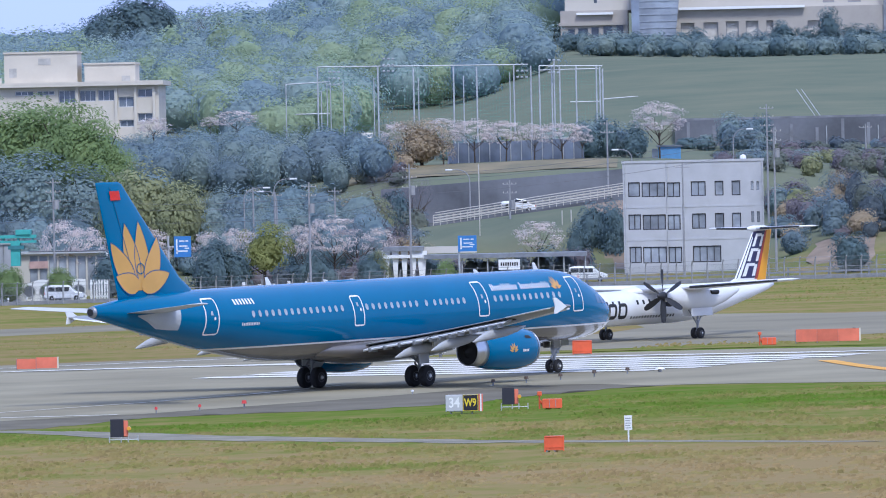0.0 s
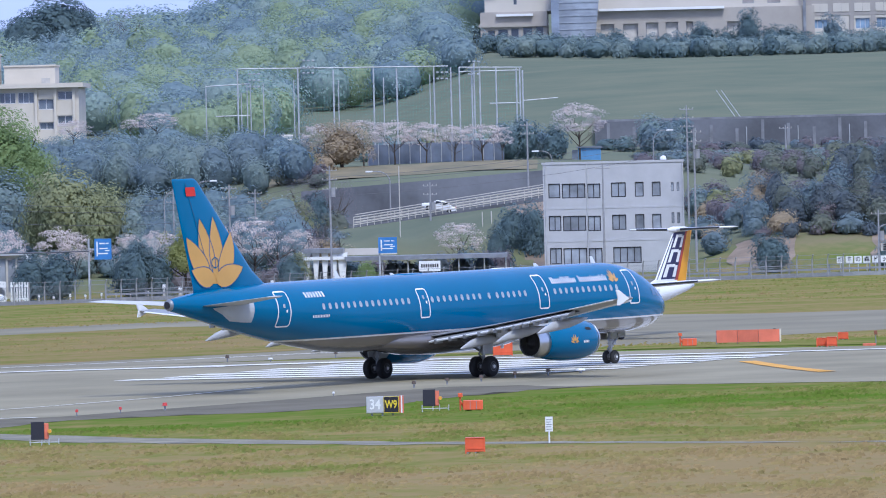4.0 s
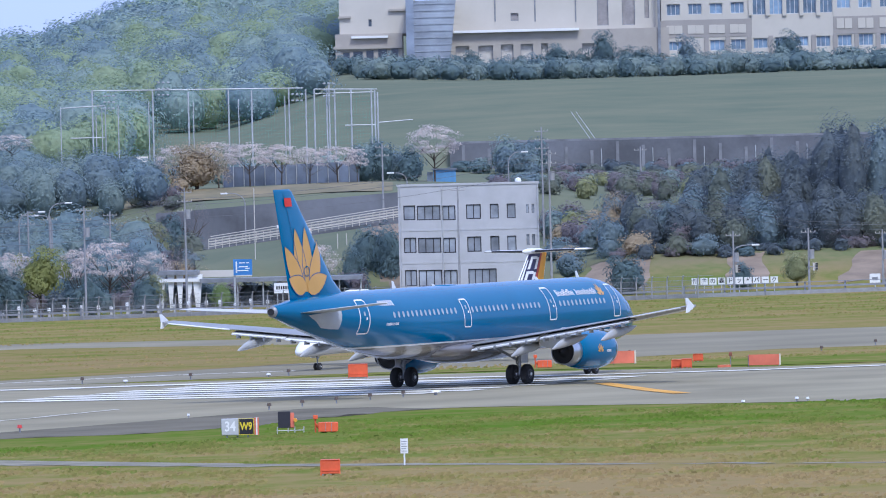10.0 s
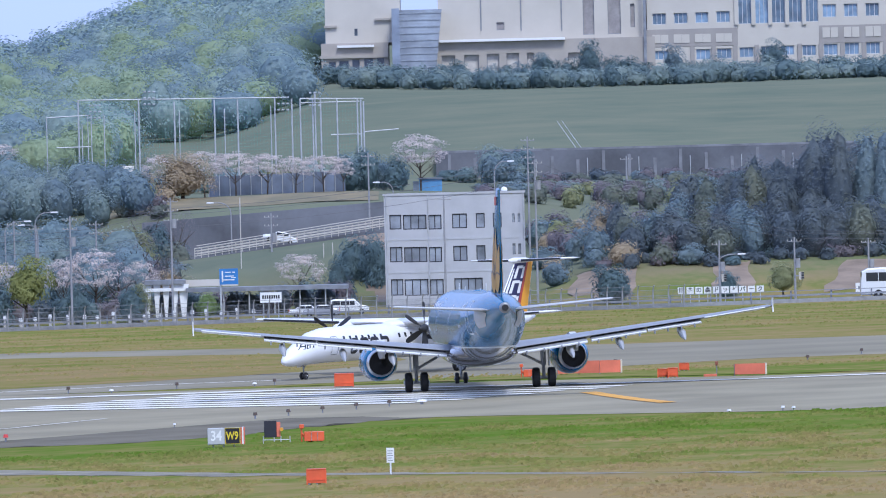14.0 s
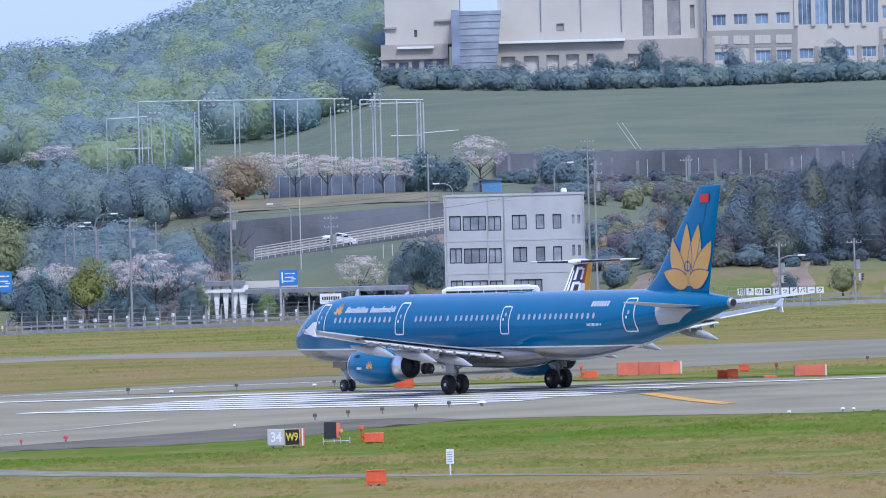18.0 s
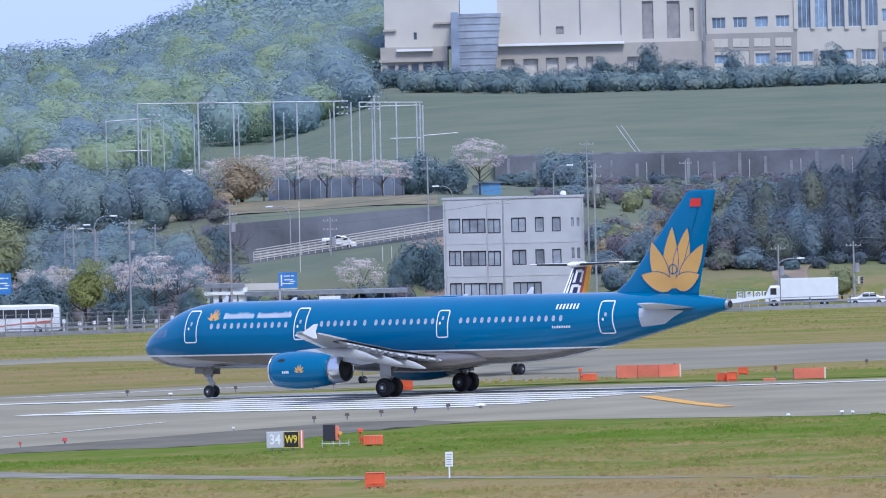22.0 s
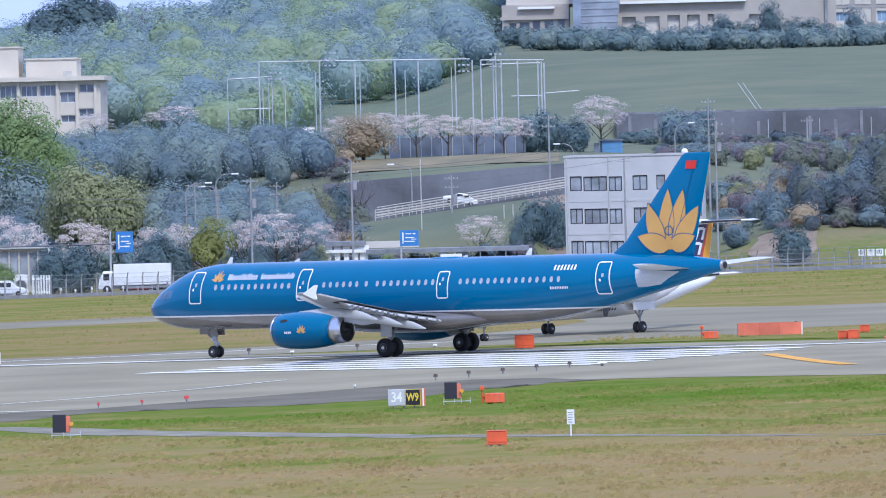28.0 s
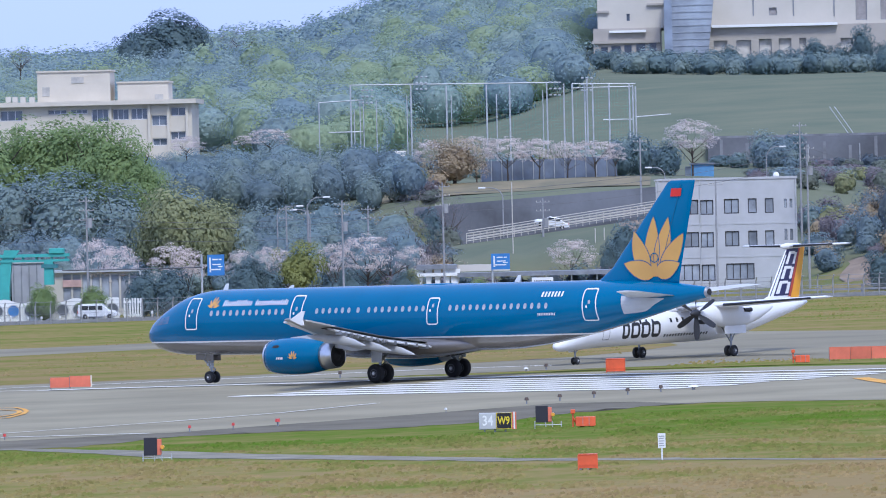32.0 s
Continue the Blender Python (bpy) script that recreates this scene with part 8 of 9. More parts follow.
tree("lime", -50.0, 852, 6.3 - gz(-50.0, 852), 7.3)
tree("cherry", -52.5, 855, 5.2 - gz(-52.5, 855), 4.0)
tree("bare", -40.5, 875, 5.3 - gz(-40.5, 875), 7.5)
tree("bare", -38.8, 900, 7.5 - gz(-38.8, 900), 9.8)
tree("bare", -34.7, 885, 5.1 - gz(-34.7, 885), 6.2)
tree("dark", -55.5, 850, 4.9 - gz(-55.5, 850), 4.6)
tree("dark", -37.8, 852, 2.5 - gz(-37.8, 852), 4.0)
tree("olive", -37.0, 853, 2.4 - gz(-37.0, 853), 4.0)
tree("dark", -44.1, 852, 2.9 - gz(-44.1, 852), 4.0)
tree("green", -28.8, 851, 1.3 - gz(-28.8, 851), 3.3)
tree("dark", -12.0, 893, 7.8 - gz(-12.0, 893), 6.3)
tree("dark", -9.3, 890, 8.1 - gz(-9.3, 890), 4.9)
tree("dark", -14.0, 885, 5.3 - gz(-14.0, 885), 3.4)
tree("dark", 18.9, 855, 3.7 - gz(18.9, 855), 5.9)
tree("dark", 32.5, 857, 2.4 - gz(32.5, 857), 3.5)
tree("olive", 39.0, 857, 3.2 - gz(39.0, 857), 4.4)
tree("bare", -39.6, 938, 11.7 - gz(-39.6, 938), 6.6)
tree("dark", -37.9, 936, 9.7 - gz(-37.9, 936), 5.1)
tree("bare", -35.3, 940, 11.1 - gz(-35.3, 940), 5.9)
tree("olive", -40.0, 930, 8.5 - gz(-40.0, 930), 5.1)
tree("bare", 46.7, 887, 5.6 - gz(46.7, 887), 7.6)
tree("copper", 18.9, 905, 10.7 - gz(18.9, 905), 5.6)
tree("green", -103.8, 945, 20.7 - gz(-103.8, 945), 14.7)
tree("green", -96.6, 940, 22.0 - gz(-96.6, 940), 16.8)
tree("green", -90.1, 950, 22.8 - gz(-90.1, 950), 17.0)
tree("green", -84.8, 945, 23.0 - gz(-84.8, 945), 17.7)
tree("green", -80.3, 940, 22.2 - gz(-80.3, 940), 15.4)
tree("green", -77.0, 936, 20.3 - gz(-77.0, 936), 12.4)
tree("green", -74.5, 932, 17.3 - gz(-74.5, 932), 9.4)
tree("slate", -90.7, 925, 16.0 - gz(-90.7, 925), 14.4)
tree("slate", -84.0, 922, 15.2 - gz(-84.0, 922), 15.1)
tree("slate", -77.7, 924, 13.6 - gz(-77.7, 924), 13.7)
tree("slate", -96.1, 920, 15.0 - gz(-96.1, 920), 13.6)
tree("olive", -67.5, 902, 13.9 - gz(-67.5, 902), 12.3)
tree("olive", -63.7, 900, 11.6 - gz(-63.7, 900), 9.1)
tree("olive", -70.6, 904, 11.4 - gz(-70.6, 904), 7.7)
tree("lime", -74.0, 925, 7.9 - gz(-74.0, 925), 5.8)
tree("lime", -70.5, 930, 8.6 - gz(-70.5, 930), 8.7)
tree("olive", -65.4, 945, 8.3 - gz(-65.4, 945), 6.6)
tree("cherry", -75.0, 862, 6.8 - gz(-75.0, 862), 5.4)
tree("cherry", -72.0, 862, 6.0 - gz(-72.0, 862), 5.4)
tree("cherry", -65.9, 862, 6.0 - gz(-65.9, 862), 5.7)
tree("cherry", -63.9, 862, 5.5 - gz(-63.9, 862), 4.7)
tree("cherry", -57.5, 862, 5.0 - gz(-57.5, 862), 4.7)
tree("cherry", -54.2, 862, 5.5 - gz(-54.2, 862), 4.0)
tree("green", -79.7, 846, 1.9 - gz(-79.7, 846), 4.3)
tree("green", -73.8, 846, 1.4 - gz(-73.8, 846), 4.3)
tree("dark", -56.3, 848, 4.1 - gz(-56.3, 848), 6.3)
tree("dark", -53.5, 850, 3.7 - gz(-53.5, 850), 5.3)
tree("dark", -65.1, 850, 3.6 - gz(-65.1, 850), 6.0)
tree("dark", -68.4, 850, 3.4 - gz(-68.4, 850), 5.3)
tree("dark", -112.8, 1415, 11.2, 12.1, 34.4)
tree("dark", -107.8, 1420, 14.4, 16.6, 34.4)
tree("dark", -103.0, 1418, 11.5, 7.7, 34.2)
tree("dark", -114.8, 1410, 9.7, 7.7, 34.4)
tree("dark", -105.7, 1422, 13.3, 12.2, 34.4)
tree("bare", -95.2, 1450, 7.9, 7.9, 36.8)
tree("bare", -99.8, 1450, 6.5, 6.8, 36.9)
tree("bare", -140.1, 1450, 6.2, 6.8, 35.6)
tree("cherry", -73.8, 1000, 3.9, 5.5, 15.9)
tree("cherry", -62.5, 1000, 4.2, 6.2, 16.4)
tree("cherry", -66.0, 1000, 2.5, 3.1, 17.2)
tree("dark", -20.4, 1272, 2.7, 4.6, 30.8)
tree("bamboo", -17.8, 1272, 2.5, 3.9, 30.8)
tree("dark", -13.5, 1272, 2.7, 4.6, 30.7)
tree("dark", -11.0, 1272, 2.3, 4.6, 30.6)
tree("dark", 1.6, 1272, 5.8, 5.5, 30.3)
tree("bamboo", 7.3, 1272, 4.5, 5.2, 30.2)
tree("dark", 10.3, 1272, 4.7, 5.7, 30.1)
tree("bamboo", 12.8, 1272, 5.0, 5.9, 30.0)
tree("dark", 16.8, 1272, 7.2, 7.1, 29.9)
tree("dark", 20.7, 1272, 5.9, 4.6, 29.8)
tree("dark", 24.8, 1272, 9.4, 6.2, 29.8)
tree("bamboo", 25.2, 1272, 5.6, 6.4, 29.7)
tree("dark", 22.2, 1272, 5.2, 4.6, 29.8)
tree("dark", 28.7, 1272, 6.4, 4.6, 29.7)
tree("dark", 31.1, 1272, 6.4, 8.0, 29.6)
tree("dark", 34.1, 1272, 5.4, 5.7, 29.5)
tree("bamboo", 39.6, 1272, 8.2, 6.6, 29.4)
tree("bamboo", 40.5, 1272, 5.9, 8.0, 29.4)
tree("dark", 43.0, 1272, 5.4, 5.7, 29.3)
tree("bamboo", 47.0, 1272, 6.4, 6.8, 29.2)
tree("dark", 51.9, 1272, 5.0, 8.0, 29.1)
tree("dark", 57.0, 1272, 9.4, 6.8, 29.0)
tree("dark", 55.9, 1272, 5.4, 6.8, 29.0)
tree("bamboo", 60.3, 1272, 5.2, 5.7, 28.9)
tree("dark", 62.8, 1272, 4.5, 6.8, 28.8)
tree("dark", 66.7, 1272, 3.7, 6.8, 28.8)
tree("dark", 71.7, 1272, 3.3, 6.8, 28.6)
tree("dark", 75.7, 1272, 5.2, 8.0, 28.5)
tree("dark", 80.6, 1272, 5.0, 9.1, 28.4)
tree("dark", 85.6, 1272, 5.4, 9.1, 28.3)


# ---- woods on the slopes ----

wood_rng = random.Random(5)


def scatter(u0, u1, y0, y1, step, h0, h1, w0, w1, keep=lambda x, y: True):
    out, y = [], y0
    while y < y1:
        u = u0 + wood_rng.random() * step
        while u < u1:
            yy = y + wood_rng.uniform(-0.5, 0.5) * step * 1.6
            x = u * yy / 1000
            if keep(u, yy):
                h, k = wood_rng.uniform(h0, h1), wood_rng.uniform(w0, w1)
                out.append((x, yy, h, k))
            u += step * wood_rng.uniform(0.7, 1.3) * 1000 / yy
        y += step * 1.7
    return out


def low_scrub(u0, u1, y0, y1, step, top, w0, w1):
    """Scrub whose heads stay below a level."""
    out = []
    for x, y, h, w in scatter(u0, u1, y0, y1, step, 0.75, 1.0, w0, w1):
        room = top - gz(x, y)
        if room > 1.0:
            out.append((x, y, min(5.0, room) * h, w))
    return out


# the hill leaf colours already hold the pale blue of distance haze
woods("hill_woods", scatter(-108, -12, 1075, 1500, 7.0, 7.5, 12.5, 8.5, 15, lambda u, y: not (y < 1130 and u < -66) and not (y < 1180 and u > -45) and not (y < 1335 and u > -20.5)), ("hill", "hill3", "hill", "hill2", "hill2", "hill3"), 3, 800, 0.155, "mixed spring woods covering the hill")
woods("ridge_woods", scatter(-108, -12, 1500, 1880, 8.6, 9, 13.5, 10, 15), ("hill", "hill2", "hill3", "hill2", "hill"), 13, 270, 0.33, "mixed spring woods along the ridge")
woods("ridge_front", scatter(-92, -64, 1335, 1400, 7.0, 11, 14.5, 8, 12), ("hill", "hill3", "hill2"), 15, 520, 0.22, "mixed trees below the ridge clump, haze put into their colour")
# lower woods and hedge use leaf colours that carry blue haze
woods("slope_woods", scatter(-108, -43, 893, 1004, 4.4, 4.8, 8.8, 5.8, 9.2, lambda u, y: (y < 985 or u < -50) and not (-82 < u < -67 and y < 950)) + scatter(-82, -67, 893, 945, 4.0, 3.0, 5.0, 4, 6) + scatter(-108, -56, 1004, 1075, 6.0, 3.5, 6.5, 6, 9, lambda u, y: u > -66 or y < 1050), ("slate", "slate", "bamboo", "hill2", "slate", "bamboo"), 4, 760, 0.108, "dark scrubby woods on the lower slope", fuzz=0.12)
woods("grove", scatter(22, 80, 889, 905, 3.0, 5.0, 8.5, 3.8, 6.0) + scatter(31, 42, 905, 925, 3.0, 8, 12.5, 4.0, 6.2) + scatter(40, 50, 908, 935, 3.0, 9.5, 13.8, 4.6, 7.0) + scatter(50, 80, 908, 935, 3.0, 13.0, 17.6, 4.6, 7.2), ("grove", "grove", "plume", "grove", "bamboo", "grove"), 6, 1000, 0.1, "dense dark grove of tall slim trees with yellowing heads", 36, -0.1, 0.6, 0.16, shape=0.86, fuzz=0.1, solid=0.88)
woods("undergrowth", scatter(19, 82, 884, 889, 2.6, 1.4, 2.6, 2.4, 3.6), ("grove", "dark", "bare", "grove"), 12, 300, 0.11, "low dark undergrowth along the grove")
woods("scrub", scatter(12, 40, 886, 945, 4.0, 3.0, 5.5, 3.5, 5.5) + scatter(-44, -34, 893, 945, 4.4, 3.0, 5.5, 4, 6) + scatter(-47, -38, 948, 962, 3.6, 1.6, 3.2, 2.4, 4), ("bamboo", "bare", "copper", "plume", "bare", "bamboo"), 7, 520, 0.11, "tangled brown and green scrub", fuzz=0.12)
woods("bank_scrub", low_scrub(4.0, 42, 930, 1042, 4.2, 13.9, 3.0, 5.0), ("plume", "bamboo", "olive", "bare", "plume", "slate"), 21, 360, 0.12, "rough brown and olive scrub on the bank below the wall", fuzz=0.12)
woods("net_side_trees", scatter(-15.0, -7.0, 984, 1000, 3.4, 4.5, 7.6, 3.6, 5.2) + scatter(4.5, 10, 1020, 1038, 3.4, 4.0, 6.5, 4.0, 6.0) + scatter(-1, 4, 1030, 1040, 3.2, 1.5, 3.0, 3.0, 4.5), ("slate", "dark", "bamboo"), 22, 520, 0.135, "dark bushy trees beside the nets", fuzz=0.3)
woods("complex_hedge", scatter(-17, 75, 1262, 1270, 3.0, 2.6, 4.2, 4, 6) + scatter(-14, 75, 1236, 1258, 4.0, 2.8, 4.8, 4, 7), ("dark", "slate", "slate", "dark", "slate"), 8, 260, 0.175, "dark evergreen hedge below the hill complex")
woods("roadside_hedge", scatter(-66, -14, 863, 874, 2.6, 2.6, 4.4, 3, 4.5), ("dark", "grove", "bare"), 9, 300, 0.115, "dark clipped hedge behind the road")
woods("wall_foot_scrub", scatter(9, 46, 1012, 1042, 4.6, 1.2, 2.4, 2.6, 4.5), ("bare", "bamboo", "grove", "plume"), 17, 260, 0.13, "brown and olive scrub at the foot of the wall", fuzz=0.12)
woods("net_slope_scrub", scatter(-48, -12, 1015, 1040, 5.0, 2.0, 4.0, 4, 6), ("hill", "olive", "hill2"), 10, 300, 0.15, "low scrub behind the nets")


# ---- runway furniture ----
BLACKPANEL = mat("black_panel", (0.014, 0.013, 0.02), rough=0.5, var=0.3)
SIGNYELLOW = mat("sign_yellow", (0.75, 0.58, 0.03), rough=0.5, var=0.08)
SIGNFADE = mat("faded_sign_face", (0.50, 0.50, 0.52), rough=0.6, var=0.08, scale=2)


def at_ground(x, y, turn=0):
    return Matrix.Translation((x, y, gz(x, y))) @ pose(0, 0, 0, 0, 0, turn)


def taxi_sign():
    r = thing("taxiway_sign", "lit taxiway sign, faded 34 panel beside a black W9 panel", "sign", at_ground(-11.05, 347, 2))
    part("cabinet", bx(-0.86, 0.72, 0.0, 0.3, 0.12, 0.92, bevel=0.02), SIGNFADE, r)
    for x0 in (0.72, 0.79, 0.86):
        part("edge_stripe", bx(x0, x0 + 0.068, 0.0, 0.3, 0.12, 0.94), ORANGEF if x0 != 0.79 else WHITE, r)
    left = part("panel", bx(-0.84, -0.08, -0.02, -0.003, 0.16, 0.9), SIGNFADE, r)
    right = part("panel", bx(-0.04, 0.71, -0.02, -0.003, 0.14, 0.92), BLACKPANEL, r, "black panel")
    lettering(left, "34", 0.66, -0.45, -0.024, 0.53, WHITE, "numerals", 0.82)
    lettering(right, "W9", 0.52, 0.32, -0.024, 0.53, SIGNYELLOW, "characters", 0.72)
    for k in ((-0.03, -0.008, 0.14, 0.92), (0.672, 0.70, 0.14, 0.92), (-0.008, 0.672, 0.14, 0.16), (-0.008, 0.672, 0.9, 0.92)):
        part("border", bx(k[0], k[1], -0.03, -0.022, k[2], k[3]), SIGNYELLOW, right)
    for x in (-0.6, -0.1, 0.4):
        part("leg", rods(((x, 0.15, -0.1), (x, 0.15, 0.14), 0.04)), STEEL, r)


def guard_light(x, y, turn=0):
    r = thing("guard_light", "black-faced warning light on a steel frame, orange side", "light", at_ground(x, y, turn), group="guard lights")
    part("face", bx(-0.38, 0.22, -0.06, 0.0, 0.28, 1.08, m=pose(0, 0, 0, -6, 0, 0), bevel=0.01), BLACKPANEL, r)
    part("housing", bx(-0.36, 0.40, 0.0, 0.3, 0.3, 1.02, m=pose(0, 0, 0, -6, 0, 0), bevel=0.02), ORANGEF, r)
    part("lamp", rods(((0.46, 0.1, 0.66), (0.46, -0.1, 0.66), 0.09), n=12), mat("amber_lens", (0.75, 0.35, 0.05), rough=0.3), r)
    for lx in (-0.42, 0.1, 0.42, 0.86):
        part("leg", rods(((lx, 0.0, -0.1), (lx, 0.0, 0.34), 0.025)), GALV, r)
    part("crossbar", rods(((-0.46, 0.0, 0.16), (0.88, 0.0, 0.16), 0.022)), GALV, r)


def crate(x, y, w, h, d=0.7, turn=0, label="orange equipment crate on the grass", ribs=True):
    r = thing("equipment_box", label, "box", at_ground(x, y, turn), group="orange equipment boxes")
    part("body", bx(-w / 2, w / 2, -d / 2, d / 2, 0.06, h, bevel=0.015), ORANGE, r)
    part("lid", bx(-w / 2 - 0.02, w / 2 + 0.02, -d / 2 - 0.02, d / 2 + 0.02, h, h + 0.04, bevel=0.01), ORANGE, r)
    if ribs:
        for k in (-0.5, 0.5):
            part("corner_post", bx(k * w - 0.03, k * w + 0.03, -d / 2 - 0.03, -d / 2 - 0.002, 0.0, h), ORANGE, r)
        part("rail", bx(-w / 2, w / 2, -d / 2 - 0.025, -d / 2 - 0.002, h * 0.28, h * 0.34), ORANGE, r)
    for k in (-0.4, 0.0, 0.4):
        part("foot", bx(k * w - 0.04, k * w + 0.04, -d / 2 + 0.02, d / 2 - 0.02, -0.1, 0.06), STEEL, r)


def barrier(x0, x1, y, h, label="long faded orange marker panel"):
    r = thing("runway_marker", label, "marker", at_ground((x0 + x1) / 2, y), group="orange runway markers")
    w = x1 - x0
    n = max(1, round(w / 1.35))
    for i in range(n):
        part("panel_board", bx(-w / 2 + w * i / n + 0.008, -w / 2 + w * (i + 1) / n - 0.008, 0, 0.06, 0.1, h), ORANGEF, r)
    part("end_strip", bx(w / 2, w / 2 + 0.1, -0.02, 0.08, 0.08, h + 0.02), mat("cream_paint", (0.68, 0.6, 0.48), rough=0.6), r)
    for i in range(n + 1):
        part("strut", rods(((-w / 2 + w * i / n, 0.1, -0.1), (-w / 2 + w * i / n, 0.1, h), 0.03), ((-w / 2 + w * i / n, 0.1, h * 0.8), (-w / 2 + w * i / n, 0.7, -0.05), 0.025)), STEEL, r)


def glide_unit(x, y, w=0.95):
    r = thing("monitor_unit", "orange monitor box with a short instrument post", "box", at_ground(x, y))
    part("box", bx(-0.28, w - 0.28, -0.3, 0.3, 0.05, 0.5, bevel=0.02), ORANGE, r)
    for k in (0.05, 0.35):
        part("groove", bx(k, k + 0.025, -0.312, -0.302, 0.08, 0.48), STEEL, r)
    part("post", rods(((-0.42, 0, -0.1), (-0.42, 0, 0.72), 0.04)), ORANGE, r)
    part("head", bx(-0.52, -0.3, -0.12, 0.12, 0.66, 0.86, bevel=0.02), ORANGE, r)
    part("brace", rods(((-0.4, 0, 0.45), (-0.2, 0, 0.1), 0.05)), ORANGE, r)


def runway_light(x, y, colour, r=0.1, h=0.3, words="low runway edge light on the pavement"):
    t = thing("runway_light", words, "light", Matrix.Translation((x, y, gz(x, y) + 0.06)), group="runway lights")
    part("stem", rods(((0, 0, -0.1), (0, 0, h * 0.55), r * 0.35)), STEEL, t)
    part("cap", rods(((0, 0, h * 0.5), (0, 0, h), r * 1.1, r * 0.8), n=10), colour, t)


taxi_sign()
guard_light(-8.9, 350, 0)
guard_light(-25.8, 324.2, 0)
glide_unit(-7.05, 349.5)
crate(-5.77, 296.7, 0.76, 0.6, 0.6)
crate(-6.9, 450.6, 1.15, 0.82, 0.9, label="large orange equipment cabinet beside the runway")
crate(12.65, 442.5, 0.58, 0.5, 0.5, label="small orange box at the runway edge")
crate(13.25, 441.8, 0.58, 0.56, 0.5, label="small orange box at the runway edge")
crate(14.5, 459.5, 0.6, 0.46, 0.5, label="small orange box on the verge")
glide_unit(4.6, 458.0, 0.9)
barrier(6.5, 10.5, 460.0, 0.88)
barrier(16.9, 18.75, 438.6, 0.74)
barrier(-46.85, -45.5, 501.0, 0.8, "faded orange marker panel beyond the runway")
barrier(-45.4, -43.95, 500.0, 0.86, "faded orange marker panel beyond the runway")
r = thing("wind_post", "thin post with a dark instrument head and orange base", "post", at_ground(15.9, 441.0))
part("pole", rods(((0, 0, -0.1), (0, 0, 0.78), 0.03)), STEEL, r)
part("head", bx(-0.1, 0.1, -0.1, 0.1, 0.66, 0.9, bevel=0.02), mat("brown_cover", (0.25, 0.09, 0.05), rough=0.6), r)
part("base_box", bx(-0.8, 0.0, -0.2, 0.2, -0.05, 0.14, bevel=0.02), ORANGEF, r)
r = thing("notice_post", "white notice plate on a white post in the grass", "sign", at_ground(-2.8, 304))
part("post", rods(((0, 0.04, -0.1), (0, 0.04, 0.62), 0.035)), WHITE, r)
pl = part("plate", bx(-0.16, 0.16, 0.0, 0.03, 0.5, 1.12), WHITE, r)
for i in range(5):
    part("writing_bar", bx(-0.12, 0.11 - 0.03 * (i % 2), -0.008, -0.002, 0.58 + 0.1 * i, 0.61 + 0.1 * i), STEEL, pl)
LAMPDARK = mat("lamp_brown", (0.10, 0.07, 0.05), rough=0.5)
LAMPRED = mat("lamp_red", (0.62, 0.06, 0.05), rough=0.4)
for x, y in ((-10.8, 390), (-9.1, 393.7), (-7.3, 396.8), (-5.5, 400.5), (-3.7, 403.5)):
    runway_light(x, y, LAMPDARK, 0.12, 0.32)
for x, y in ((-25.4, 476.0), (-18.7, 487.0), (-12.2, 490.0), (12.3, 556), (26.5, 545), (31.4, 560)):
    runway_light(x, y, LAMPDARK, 0.13, 0.4, "dark taxiway edge light in the verge")
for x, y, s in ((-27.1, 364.5, 0.08), (-25.0, 366.0, 0.08), (-22.9, 368.5, 0.13), (-36.2, 362.0, 0.08)):
    runway_light(x, y, LAMPRED, s, 0.2 + s, "red runway end light on the shoulder")
for x, y, s in ((-14.8, 381.0, 0.07), (-1.9, 405.3, 0.26), (-21.9, 462, 0.14), (-13.0, 470, 0.14), (13.8, 366.5, 0.1), (16.6, 368.5, 0.1), (17.1, 367.5, 0.09)):
    runway_light(x, y, WHITE, s, 0.16 + s * 0.3, "white flush runway light")

# ---- airfield fence ----
WEATHERED = mat("weathered_steel", (0.27, 0.28, 0.31), rough=0.6, metal=0.2, var=0.15)
fence = thing("airfield_fence", "chain-link fence on pale concrete posts with angled tops", "fence")
CHAIN = mat("chain_link", (0.22, 0.23, 0.26), rough=0.7, metal=0.3)
post_bm = rods(((0, 0, -0.2), (0, 0, 2.1), 0.085), ((0, 0, 2.08), (0.12, -0.28, 2.6), 0.075), n=6)
post_me = bpy.data.meshes.new("post")
post_bm.to_mesh(post_me)
post_bm.free()
post_me.materials.append(POLEGREY)
FENCE_Y = 826.0
for i in range(96):
    x = -140 + 1.75 * i
    share("post", post_me, fence, Matrix.Translation((x, FENCE_Y, gz(x, FENCE_Y))))
for z0 in (0.15, 1.15, 2.05, 2.5):
    for x in range(-140, 28, 28):
        dy = FENCE_Y - (0.25 if z0 > 2.2 else 0.1)
        part("wire_rail", rods(((x, dy, gz(x, FENCE_Y) + z0), (x + 28, dy, gz(x + 28, FENCE_Y) + z0), 0.018), n=5), WEATHERED, fence)
for x in range(-140, 28, 28):
    bm = mesh_lines(x, x + 28, 0.05, 2.05, FENCE_Y + 0.1, 0.22, 0.015, True)
    for v in bm.verts:
        v.co.z += gz(v.co.x, FENCE_Y)
    part("chain_link", bm, CHAIN, fence)
rail = thing("guard_rail", "grey steel guard rail with square posts along the road", "guard rail")
for i in range(50):
    x = -58 + 4.6 * i
    part("post", bx(x - 0.09, x + 0.09, 829.2, 829.4, gz(x, 829) - 0.2, gz(x, 829) + 1.35), WEATHERED, rail) if i == 0 else share("post", rail.children[0].data, rail, Matrix.Translation((4.6 * i, 0, gz(x, 829) - gz(-58, 829))))
